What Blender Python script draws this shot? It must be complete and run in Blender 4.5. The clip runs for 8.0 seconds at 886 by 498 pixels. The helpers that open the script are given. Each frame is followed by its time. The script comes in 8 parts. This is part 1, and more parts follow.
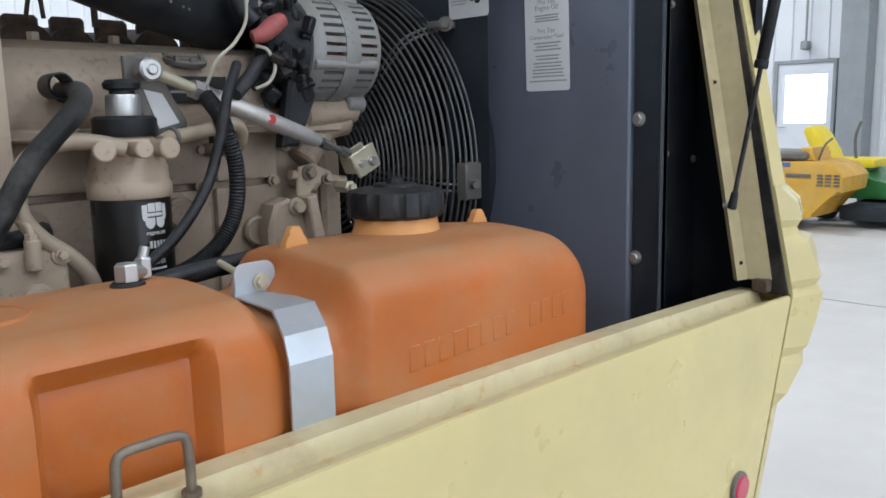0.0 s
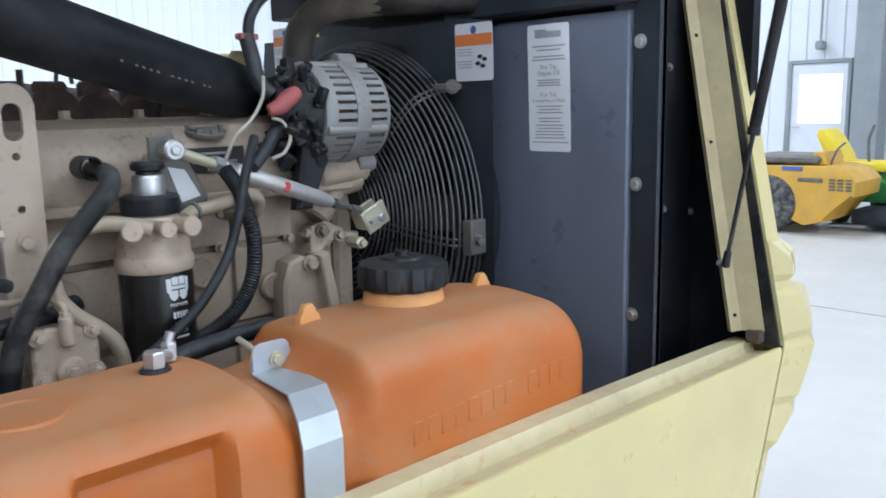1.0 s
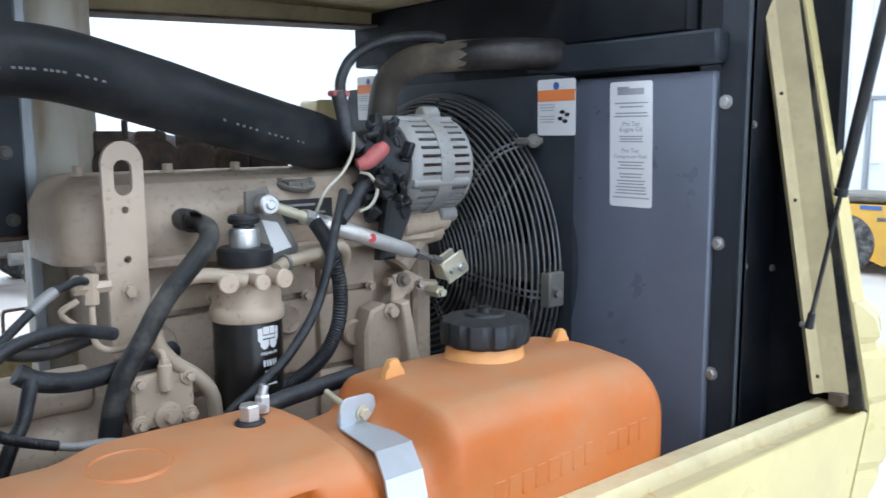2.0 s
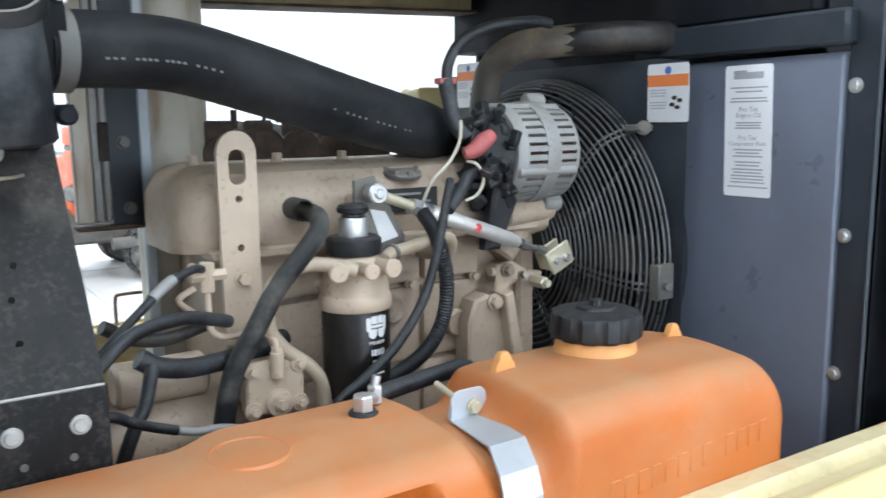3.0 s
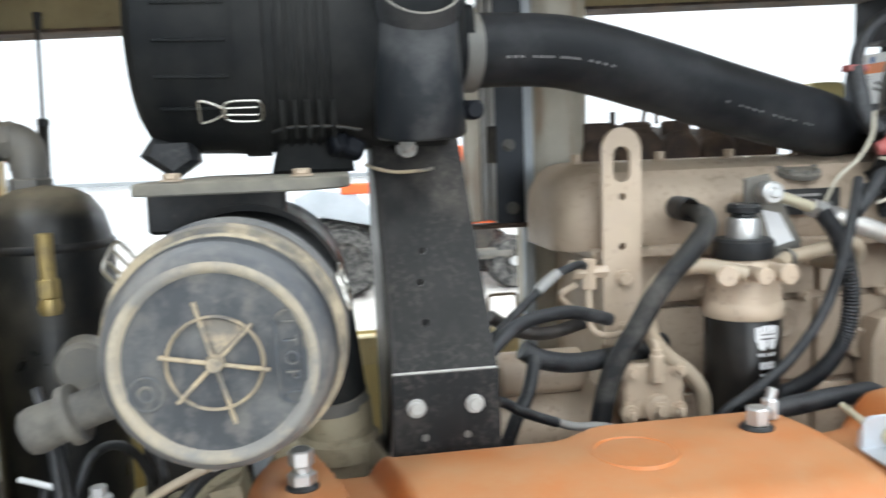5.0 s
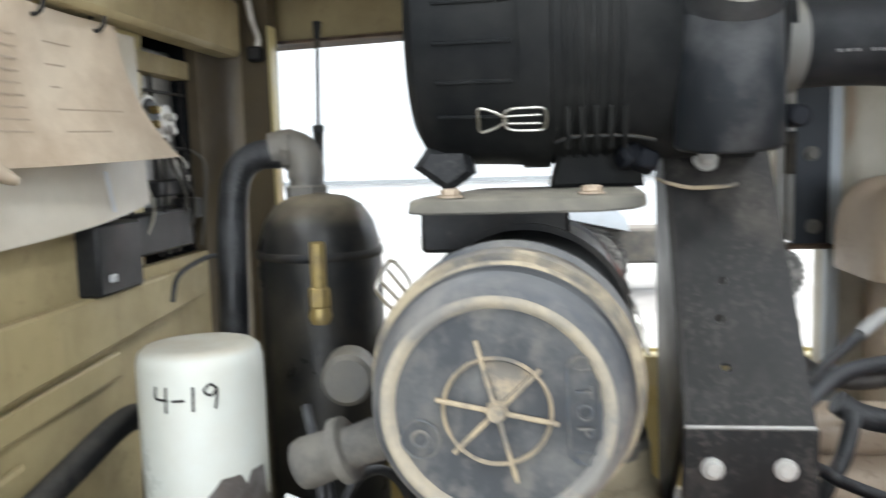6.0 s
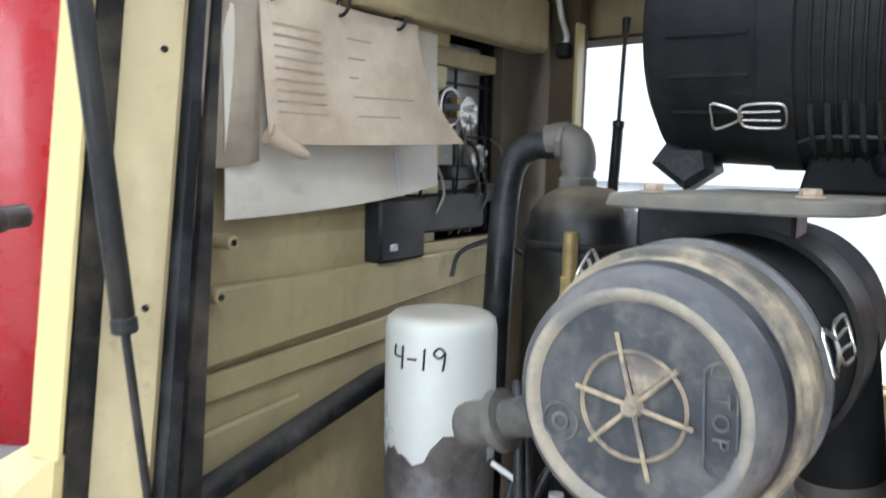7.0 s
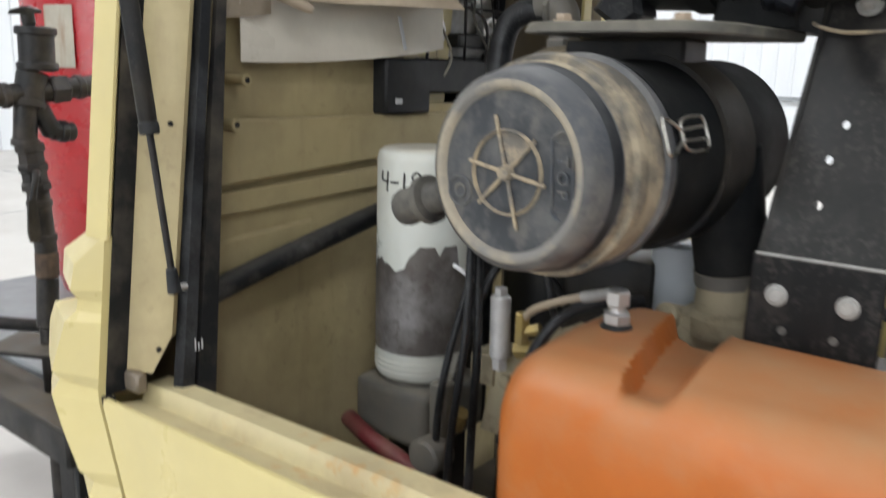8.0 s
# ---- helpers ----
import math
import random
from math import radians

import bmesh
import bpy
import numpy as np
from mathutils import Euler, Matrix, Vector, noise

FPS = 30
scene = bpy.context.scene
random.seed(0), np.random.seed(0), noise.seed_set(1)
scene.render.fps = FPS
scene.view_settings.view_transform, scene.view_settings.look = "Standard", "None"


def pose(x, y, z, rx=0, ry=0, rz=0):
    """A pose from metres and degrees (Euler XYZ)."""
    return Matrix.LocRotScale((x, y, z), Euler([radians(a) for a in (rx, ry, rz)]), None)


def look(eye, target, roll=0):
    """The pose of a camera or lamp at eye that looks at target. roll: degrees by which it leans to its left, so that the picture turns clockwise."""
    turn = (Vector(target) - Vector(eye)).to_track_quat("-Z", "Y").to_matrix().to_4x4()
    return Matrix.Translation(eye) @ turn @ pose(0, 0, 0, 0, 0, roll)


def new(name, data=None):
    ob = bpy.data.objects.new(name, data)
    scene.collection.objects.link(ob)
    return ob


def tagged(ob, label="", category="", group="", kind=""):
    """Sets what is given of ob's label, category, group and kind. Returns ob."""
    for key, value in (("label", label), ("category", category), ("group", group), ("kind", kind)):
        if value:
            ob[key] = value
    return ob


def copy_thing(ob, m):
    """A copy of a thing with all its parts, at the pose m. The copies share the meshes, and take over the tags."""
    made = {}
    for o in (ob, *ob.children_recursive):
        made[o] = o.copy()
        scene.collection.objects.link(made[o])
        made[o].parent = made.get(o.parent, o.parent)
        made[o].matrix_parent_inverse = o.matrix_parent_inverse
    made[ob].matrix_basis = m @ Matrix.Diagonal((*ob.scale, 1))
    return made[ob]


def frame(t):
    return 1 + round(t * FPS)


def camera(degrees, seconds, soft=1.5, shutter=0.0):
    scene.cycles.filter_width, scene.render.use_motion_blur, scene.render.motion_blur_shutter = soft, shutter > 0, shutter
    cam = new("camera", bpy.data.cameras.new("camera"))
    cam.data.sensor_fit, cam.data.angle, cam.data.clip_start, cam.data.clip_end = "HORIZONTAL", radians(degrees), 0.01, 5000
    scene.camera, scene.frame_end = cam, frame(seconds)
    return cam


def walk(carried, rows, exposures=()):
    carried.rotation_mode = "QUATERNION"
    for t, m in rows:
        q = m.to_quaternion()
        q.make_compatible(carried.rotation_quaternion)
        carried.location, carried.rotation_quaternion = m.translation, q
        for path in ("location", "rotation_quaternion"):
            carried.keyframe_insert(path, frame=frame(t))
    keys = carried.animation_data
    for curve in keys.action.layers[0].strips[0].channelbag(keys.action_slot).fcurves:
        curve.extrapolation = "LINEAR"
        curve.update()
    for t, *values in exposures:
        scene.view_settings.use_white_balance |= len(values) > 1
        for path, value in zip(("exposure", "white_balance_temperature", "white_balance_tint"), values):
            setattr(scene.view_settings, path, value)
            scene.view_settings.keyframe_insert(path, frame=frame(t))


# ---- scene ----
cam = camera(56.9, 8.0, 1.5, 0.5)
PATH = [
    (0, (0.022, -0.588, 1.349), (1.423, 0.801, 1.023), -1.3),
    (0.5, (0.023, -0.600, 1.408), (1.445, 0.765, 1.064), -0.3),
    (1, (-0.005, -0.637, 1.476), (1.371, 0.773, 1.131), -1.2),
    (1.2, (-0.017, -0.642, 1.489), (1.34, 0.789, 1.153), -0.9),
    (1.5, (-0.03, -0.65, 1.511), (1.292, 0.82, 1.21), -0.5),
    (1.7, (-0.035, -0.644, 1.524), (1.268, 0.846, 1.238), -0.4),
    (3, (-0.058, -0.586, 1.529), (1.048, 1.051, 1.22), -0.7),
    (3.5, (-0.076, -0.581, 1.528), (0.918, 1.128, 1.227), -1.3),
    (4, (-0.096, -0.569, 1.526), (0.763, 1.212, 1.226), -1.6),
    (4.2, (-0.106, -0.561, 1.525), (0.707, 1.241, 1.227), -1.5),
    (5.3, (-0.089, -0.54, 1.493), (0.047, 1.44, 1.247), -2.5),
    (5.4, (-0.1, -0.535, 1.504), (-0.022, 1.445, 1.238), -2.6),
    (5.5, (-0.107, -0.52, 1.504), (-0.095, 1.463, 1.242), -2.3),
    (6, (-0.133, -0.438, 1.512), (-0.378, 1.534, 1.286), -1.7),
    (6.5, (-0.073, -0.41, 1.525), (-0.809, 1.437, 1.317), -0.6),
    (7, (0.016, -0.418, 1.502), (-1.051, 1.258, 1.277), 1.3),
    (7.5, (0.121, -0.459, 1.458), (-1.055, 1.133, 1.172), 0.9),
    (7.7, (0.17, -0.478, 1.438), (-1.025, 1.089, 1.101), 0.9),
    (8, (0.25, -0.493, 1.423), (-0.967, 1.034, 0.992), 1.6),
]
EXPOSURES = [(0.0, -0.86, 6300, 14), (0.5, -0.74, 6200, 13), (1.0, -0.62, 5850, 12), (1.5, -0.38, 5750, 12), (3.0, 0.0, 6100, 10), (4.0, 0.12, 6200, 10), (5.5, 0.12, 6700, 11), (6.5, 0.10, 6600, 13), (7.0, -0.06, 6200, 14), (7.5, -0.31, 6400, 13), (8.0, -0.63, 6900, 14)]
walk(cam, [(t, look(eye, target, roll)) for t, eye, target, roll in PATH], EXPOSURES)

# ---- light ----
world = bpy.data.worlds.new("world")
scene.world = world
world.use_nodes = True
wn = world.node_tree
sky = wn.nodes.new("ShaderNodeTexSky")
sky.sky_type, sky.sun_disc, sky.sun_elevation, sky.sun_rotation = "NISHITA", False, radians(38), radians(140)
wn.links.new(sky.outputs[0], wn.nodes["Background"].inputs[0])
wn.nodes["Background"].inputs[1].default_value = 0.1


def area_lamp(name, x, y, z, sx, sy, watts, colour=(0.86, 0.94, 1.0), aim=(0, 0, -1)):
    data = bpy.data.lights.new(name, "AREA")
    data.shape, data.size, data.size_y, data.energy, data.color = "RECTANGLE", sx, sy, watts, colour
    lamp = new(name, data)
    lamp.matrix_world = look((x, y, z), (x + aim[0], y + aim[1], z + aim[2] + 1e-4))
    return lamp


HALL_LIGHT = 225.0
for lx in (-9.0, -3.0, 3.0, 9.0):
    for ly in (-9.0, -3.2, 3.6, 9.5):
        area_lamp("high_bay_lamp", lx + 0.4, ly, 6.6, 1.2, 1.2, HALL_LIGHT * (2.3 if ly > 9 else 1.0))
# Unseen fill lamp, added to light the open bay from the front.
area_lamp("south_fill_lamp", 2.0, -13.6, 2.6, 8.0, 4.4, 640, (0.84, 0.93, 1.0), (0, 1, 0))

# ---- materials ----
def material(name, rgb, rough=0.5, metal=0.0, vary=0.12, grain=40.0, dust=None, dust_amount=0.0, dust_scale=6.0,
             top_dust=0.0, bump=0.05, bump_scale=120.0, rough_vary=0.12, coat=0.0, glow=None, glow_power=0.0,
             streak=None, streak_amount=0.0, trans=0.0, spec=0.5, edge=(0.42, 0.66), fleck=None, fleck_amount=0.0, fleck_scale=90.0, fleck_edge=(0.60, 0.66)):
    """Paint, plastic, metal or rubber: a base colour with fine grain, blotches, settled dust and a slight relief."""
    m = bpy.data.materials.new(name)
    m.use_nodes = True
    nt = m.node_tree
    n, l = nt.nodes, nt.links
    b = n["Principled BSDF"]
    geo = n.new("ShaderNodeNewGeometry")
    pos = geo.outputs["Position"]

    def tex(scale, detail=4.0, roughness=0.55):
        t = n.new("ShaderNodeTexNoise")
        t.inputs["Scale"].default_value, t.inputs["Detail"].default_value = scale, detail
        t.inputs["Roughness"].default_value = roughness
        l.new(pos, t.inputs["Vector"])
        return t.outputs["Fac"]

    def ramp(src, a, c, lo=0.0, hi=1.0):
        r = n.new("ShaderNodeMapRange")
        r.inputs[1].default_value, r.inputs[2].default_value = a, c
        r.inputs[3].default_value, r.inputs[4].default_value = lo, hi
        l.new(src, r.inputs[0])
        return r.outputs[0]

    def mix(fac, a, c):
        x = n.new("ShaderNodeMix")
        x.data_type = "RGBA"
        for sock, val in ((x.inputs[0], fac), (x.inputs[6], a), (x.inputs[7], c)):
            if isinstance(val, (int, float)):
                sock.default_value = val
            elif isinstance(val, tuple):
                sock.default_value = (*val, 1)
            else:
                l.new(val, sock)
        return x.outputs[2]

    lo = tuple(max(0.0, c * (1 - vary)) for c in rgb)
    hi = tuple(min(1.0, c * (1 + vary)) for c in rgb)
    col = mix(ramp(tex(grain * 0.12), 0.3, 0.7), lo, hi)
    col = mix(ramp(tex(grain, 6.0), 0.35, 0.65, 0.0, 0.35), col, lo)
    rough_src = ramp(tex(grain * 0.3), 0.3, 0.7, max(0.02, rough - rough_vary), min(1.0, rough + rough_vary))
    if streak:
        w = n.new("ShaderNodeTexNoise")
        w.inputs["Scale"].default_value, w.inputs["Detail"].default_value = 5.0, 8.0
        mp = n.new("ShaderNodeMapping")
        mp.inputs["Scale"].default_value = (6.0, 6.0, 0.9)
        l.new(pos, mp.inputs[0])
        l.new(mp.outputs[0], w.inputs["Vector"])
        col = mix(ramp(w.outputs["Fac"], 0.56, 0.72, 0.0, streak_amount), col, streak)
    if dust:
        d = ramp(tex(dust_scale, 8.0, 0.65), edge[0], edge[1], 0.0, dust_amount)
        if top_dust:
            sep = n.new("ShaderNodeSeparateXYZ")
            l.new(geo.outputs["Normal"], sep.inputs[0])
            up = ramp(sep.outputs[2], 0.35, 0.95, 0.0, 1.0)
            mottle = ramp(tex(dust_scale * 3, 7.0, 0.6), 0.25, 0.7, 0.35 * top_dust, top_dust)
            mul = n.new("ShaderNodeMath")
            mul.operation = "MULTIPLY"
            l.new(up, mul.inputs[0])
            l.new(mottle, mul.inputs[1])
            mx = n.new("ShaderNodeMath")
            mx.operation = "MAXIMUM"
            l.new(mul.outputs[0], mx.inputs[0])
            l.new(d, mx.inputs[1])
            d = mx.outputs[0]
        col = mix(d, col, dust)
        add = n.new("ShaderNodeMath")
        add.operation, add.use_clamp = "MULTIPLY_ADD", True
        l.new(d, add.inputs[0])
        add.inputs[1].default_value = 0.4
        l.new(rough_src, add.inputs[2])
        rough_src = add.outputs[0]
    if fleck:
        patchy = ramp(tex(fleck_scale * 0.09, 3.0), 0.36, 0.60, 0.0, fleck_amount)
        spots = ramp(tex(fleck_scale, 3.0, 0.6), fleck_edge[0], fleck_edge[1], 0.0, 1.0)
        both = n.new("ShaderNodeMath")
        both.operation = "MULTIPLY"
        l.new(patchy, both.inputs[0])
        l.new(spots, both.inputs[1])
        col = mix(both.outputs[0], col, fleck)
    l.new(col, b.inputs["Base Color"])
    l.new(rough_src, b.inputs["Roughness"])
    b.inputs["Metallic"].default_value = metal
    b.inputs["Specular IOR Level"].default_value = spec
    b.inputs["Coat Weight"].default_value = coat
    b.inputs["Transmission Weight"].default_value = trans
    if bump:
        bp = n.new("ShaderNodeBump")
        bp.inputs["Strength"].default_value, bp.inputs["Distance"].default_value = bump, 0.002
        l.new(tex(bump_scale, 5.0), bp.inputs["Height"])
        l.new(bp.outputs[0], b.inputs["Normal"])
    if glow:
        b.inputs["Emission Color"].default_value = (*glow, 1)
        b.inputs["Emission Strength"].default_value = glow_power
    return m


DUST = (0.36, 0.29, 0.20)
YELLOW = material("cream_yellow_paint", (0.655, 0.55, 0.258), 0.36, vary=0.06, dust=(0.52, 0.45, 0.28), dust_amount=0.30, dust_scale=6, bump=0.03, bump_scale=300, coat=0.15, edge=(0.45, 0.72))
# Dusty inner paint; the bay's shade is put into the darker base colour.
YELLOW_IN_SHADE = material("dusty_shaded_inner_yellow", (0.45, 0.37, 0.200), 0.55, vary=0.12, dust=(0.27, 0.21, 0.125), dust_amount=0.65, dust_scale=4, top_dust=0.6, bump=0.08, streak=(0.28, 0.215, 0.12), streak_amount=0.30, fleck=(0.22, 0.16, 0.09), fleck_amount=0.35, fleck_scale=60, fleck_edge=(0.58, 0.70))
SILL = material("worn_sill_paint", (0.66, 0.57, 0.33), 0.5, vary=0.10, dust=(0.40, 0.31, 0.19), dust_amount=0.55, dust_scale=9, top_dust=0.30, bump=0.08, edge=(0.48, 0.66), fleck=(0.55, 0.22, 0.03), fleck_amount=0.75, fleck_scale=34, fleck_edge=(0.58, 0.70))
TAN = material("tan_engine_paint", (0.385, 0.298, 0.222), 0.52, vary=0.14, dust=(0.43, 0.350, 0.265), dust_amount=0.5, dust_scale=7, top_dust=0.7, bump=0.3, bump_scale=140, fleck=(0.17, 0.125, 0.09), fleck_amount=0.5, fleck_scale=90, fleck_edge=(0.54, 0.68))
TAN_PLATE = material("tan_painted_steel", (0.45, 0.355, 0.265), 0.45, vary=0.10, dust=(0.45, 0.37, 0.27), dust_amount=0.35, dust_scale=12, bump=0.10, fleck=(0.17, 0.12, 0.085), fleck_amount=0.5, fleck_scale=90)
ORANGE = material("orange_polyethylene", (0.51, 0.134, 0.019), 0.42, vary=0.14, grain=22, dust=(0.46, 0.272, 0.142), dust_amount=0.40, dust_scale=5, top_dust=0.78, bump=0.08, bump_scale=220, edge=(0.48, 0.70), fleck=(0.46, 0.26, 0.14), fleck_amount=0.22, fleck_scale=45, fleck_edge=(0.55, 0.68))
ORANGE_PALE = material("pale_orange_plastic", (0.75, 0.36, 0.12), 0.45, vary=0.08, bump=0.05)
BLACK = material("black_powder_coat", (0.0080, 0.0092, 0.0112), 0.45, vary=0.2, dust=DUST, dust_amount=0.08, dust_scale=8, top_dust=0.26, bump=0.08, bump_scale=260, spec=0.30, fleck=(0.05, 0.05, 0.05), fleck_amount=0.4, fleck_scale=220)
PANEL = material("charcoal_panel_paint", (0.128, 0.145, 0.190), 0.34, vary=0.12, dust=(0.19, 0.21, 0.27), dust_amount=0.26, dust_scale=3, bump=0.05, bump_scale=320, fleck=(0.22, 0.22, 0.23), fleck_amount=0.30, fleck_scale=180, fleck_edge=(0.68, 0.72))
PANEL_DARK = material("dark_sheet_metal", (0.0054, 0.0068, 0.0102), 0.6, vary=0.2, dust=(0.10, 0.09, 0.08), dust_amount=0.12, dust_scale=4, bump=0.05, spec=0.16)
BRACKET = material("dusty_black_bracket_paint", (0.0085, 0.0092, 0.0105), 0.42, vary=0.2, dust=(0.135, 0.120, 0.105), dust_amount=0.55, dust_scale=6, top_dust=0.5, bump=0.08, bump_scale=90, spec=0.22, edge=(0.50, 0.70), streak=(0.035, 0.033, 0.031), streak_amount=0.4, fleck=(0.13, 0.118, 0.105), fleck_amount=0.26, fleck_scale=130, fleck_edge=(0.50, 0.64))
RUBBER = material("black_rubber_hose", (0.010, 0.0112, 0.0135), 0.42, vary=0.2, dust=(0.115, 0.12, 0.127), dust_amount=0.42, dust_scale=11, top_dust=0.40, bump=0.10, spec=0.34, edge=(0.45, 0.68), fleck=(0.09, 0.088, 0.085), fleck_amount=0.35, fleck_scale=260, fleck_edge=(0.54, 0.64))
SEAL = material("black_foam_seal", (0.0082, 0.0082, 0.0088), 0.85, vary=0.25, dust=(0.2, 0.17, 0.13), dust_amount=0.35, dust_scale=10, bump=0.3, bump_scale=400, spec=0.34)
CLEANER = material("dusty_black_housing_plastic", (0.040, 0.047, 0.060), 0.46, vary=0.15, dust=(0.25, 0.235, 0.210), dust_amount=0.62, dust_scale=13, top_dust=0.30, bump=0.08, edge=(0.42, 0.68), fleck=(0.20, 0.19, 0.17), fleck_amount=0.5, fleck_scale=50, fleck_edge=(0.5, 0.66))
CLEANER_FACE = material("blue_grey_cover_plastic", (0.037, 0.042, 0.049), 0.52, vary=0.2, dust=(0.21, 0.205, 0.195), dust_amount=0.55, dust_scale=16, bump=0.06, edge=(0.44, 0.72), fleck=(0.24, 0.22, 0.19), fleck_amount=0.35, fleck_scale=45, fleck_edge=(0.5, 0.66))
CLEANER_RAISED = material("rubbed_cover_plastic", (0.075, 0.085, 0.10), 0.55, vary=0.25, dust=(0.28, 0.24, 0.18), dust_amount=0.55, dust_scale=40, bump=0.06)
CLEANER_CLEAN = material("black_housing_plastic", (0.0105, 0.0118, 0.0130), 0.6, vary=0.15, dust=(0.10, 0.097, 0.088), dust_amount=0.18, dust_scale=7, bump=0.05, spec=0.09)
CLEANER_DRUM = material("ochre_dusted_plastic", (0.046, 0.046, 0.047), 0.6, vary=0.2, dust=(0.40, 0.335, 0.235), dust_amount=0.92, dust_scale=11, top_dust=0.35, bump=0.15, edge=(0.40, 0.56), fleck=(0.10, 0.10, 0.10), fleck_amount=0.55, fleck_scale=26, fleck_edge=(0.50, 0.60))
DUST_RIM = material("tan_dust_on_rim", (0.37, 0.32, 0.245), 0.9, vary=0.2, bump=0.2, dust=(0.16, 0.165, 0.17), dust_amount=0.75, dust_scale=13, edge=(0.48, 0.62))
PLATE_DUST = material("dust_covered_plate", (0.075, 0.075, 0.07), 0.75, vary=0.2, dust=(0.31, 0.28, 0.225), dust_amount=0.5, dust_scale=10, top_dust=0.75, bump=0.12, spec=0.2)
DUSTLINE = material("settled_tan_dust", (0.46, 0.37, 0.25), 0.95, vary=0.2, bump=0.3, dust=(0.12, 0.118, 0.115), dust_amount=0.85, dust_scale=26, edge=(0.42, 0.58))
CAP = material("black_cap_plastic", (0.0116, 0.0136, 0.0163), 0.42, vary=0.15, dust=(0.2, 0.18, 0.16), dust_amount=0.10, dust_scale=20, top_dust=0.16, bump=0.1, spec=0.34)
ZINC = material("zinc_plated_steel", (0.60, 0.61, 0.62), 0.36, metal=0.9, vary=0.12, dust=(0.45, 0.40, 0.32), dust_amount=0.35, dust_scale=30, bump=0.05)
STRAPM = material("galvanised_strap_steel", (0.50, 0.55, 0.60), 0.48, metal=0.55, vary=0.08, dust=(0.45, 0.40, 0.34), dust_amount=0.3, dust_scale=9, top_dust=0.3, bump=0.04)
CHROME = material("polished_steel", (0.80, 0.78, 0.75), 0.32, metal=0.6, vary=0.08, bump=0.03, dust=(0.42, 0.36, 0.29), dust_amount=0.35, dust_scale=25, edge=(0.5, 0.7))
WIRE_STEEL = material("bright_wire_steel", (0.62, 0.60, 0.55), 0.3, metal=1.0, vary=0.1, bump=0.0)
ALU = material("cast_aluminium", (0.29, 0.29, 0.285), 0.52, metal=0.25, vary=0.15, dust=(0.28, 0.25, 0.21), dust_amount=0.5, dust_scale=18, top_dust=0.4, bump=0.3, bump_scale=260, fleck=(0.14, 0.13, 0.12), fleck_amount=0.5, fleck_scale=120)
BRASS = material("tarnished_brass", (0.40, 0.30, 0.115), 0.42, metal=0.6, vary=0.25, dust=(0.24, 0.19, 0.12), dust_amount=0.7, dust_scale=26, bump=0.08)
COPPER = material("copper_winding", (0.10, 0.035, 0.022), 0.45, metal=0.5, vary=0.3, bump=0.4)
RUSTY = material("rusted_cast_iron", (0.042, 0.029, 0.024), 0.8, vary=0.35, dust=(0.19, 0.13, 0.09), dust_amount=0.6, dust_scale=14, bump=0.5)
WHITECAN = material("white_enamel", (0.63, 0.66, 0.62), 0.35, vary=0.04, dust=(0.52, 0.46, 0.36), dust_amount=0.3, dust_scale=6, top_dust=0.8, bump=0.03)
GREYCAN = material("grime_grey_wrap", (0.125, 0.112, 0.105), 0.36, metal=0.25, vary=0.30, dust=(0.31, 0.30, 0.30), dust_amount=0.75, dust_scale=11, bump=0.06, edge=(0.46, 0.66), fleck=(0.07, 0.055, 0.045), fleck_amount=0.5, fleck_scale=70, fleck_edge=(0.54, 0.66))
CASTGREY = material("dark_cast_iron", (0.11, 0.108, 0.10), 0.5, vary=0.2, dust=(0.3, 0.26, 0.2), dust_amount=0.35, dust_scale=10, top_dust=0.6, bump=0.3)
BLACKCAN = material("gloss_black_enamel", (0.0045, 0.0045, 0.005), 0.30, vary=0.1, dust=DUST, dust_amount=0.04, dust_scale=12, bump=0.02, spec=0.35)
LABEL = material("white_label", (0.66, 0.67, 0.69), 0.45, vary=0.03, dust=(0.50, 0.47, 0.42), dust_amount=0.3, dust_scale=12, bump=0.0)
INK = material("grey_label_ink", (0.40, 0.41, 0.45), 0.6, vary=0.2, bump=0.0)
INK_BLACK = material("black_marker_ink", (0.015, 0.015, 0.015), 0.5, vary=0.1, bump=0.0)
INK_BLUE = material("blue_label_ink", (0.06, 0.13, 0.36), 0.5, vary=0.08, bump=0.0)
INK_ORANGE = material("orange_label_ink", (0.70, 0.20, 0.05), 0.5, vary=0.08, bump=0.0)
INK_RED = material("red_label_ink", (0.50, 0.05, 0.05), 0.5, vary=0.08, bump=0.0)
HOSE_PRINT = material("white_hose_print", (0.17, 0.17, 0.17), 0.7, vary=0.2, bump=0.0)
REDBOOT = material("faded_red_rubber", (0.42, 0.10, 0.095), 0.55, vary=0.2, dust=(0.12, 0.08, 0.07), dust_amount=0.5, dust_scale=40, bump=0.1)
CLEARPIPE = material("tan_plastic_line", (0.36, 0.29, 0.21), 0.4, vary=0.12, dust=(0.42, 0.36, 0.28), dust_amount=0.5, dust_scale=10, bump=0.05)
WIREWHITE = material("pale_wire_insulation", (0.45, 0.42, 0.34), 0.5, vary=0.2, bump=0.0)
PAPER = material("grimy_laminated_paper", (0.69, 0.58, 0.45), 0.42, vary=0.15, grain=18, dust=(0.36, 0.25, 0.16), dust_amount=0.55, dust_scale=7, bump=0.15, bump_scale=30, coat=0.2)
PAPER_DUSTY = material("dust_stained_sheet", (0.40, 0.33, 0.25), 0.6, vary=0.2, grain=18, dust=(0.17, 0.13, 0.09), dust_amount=0.7, dust_scale=9, bump=0.2, streak=(0.52, 0.46, 0.38), streak_amount=0.5)
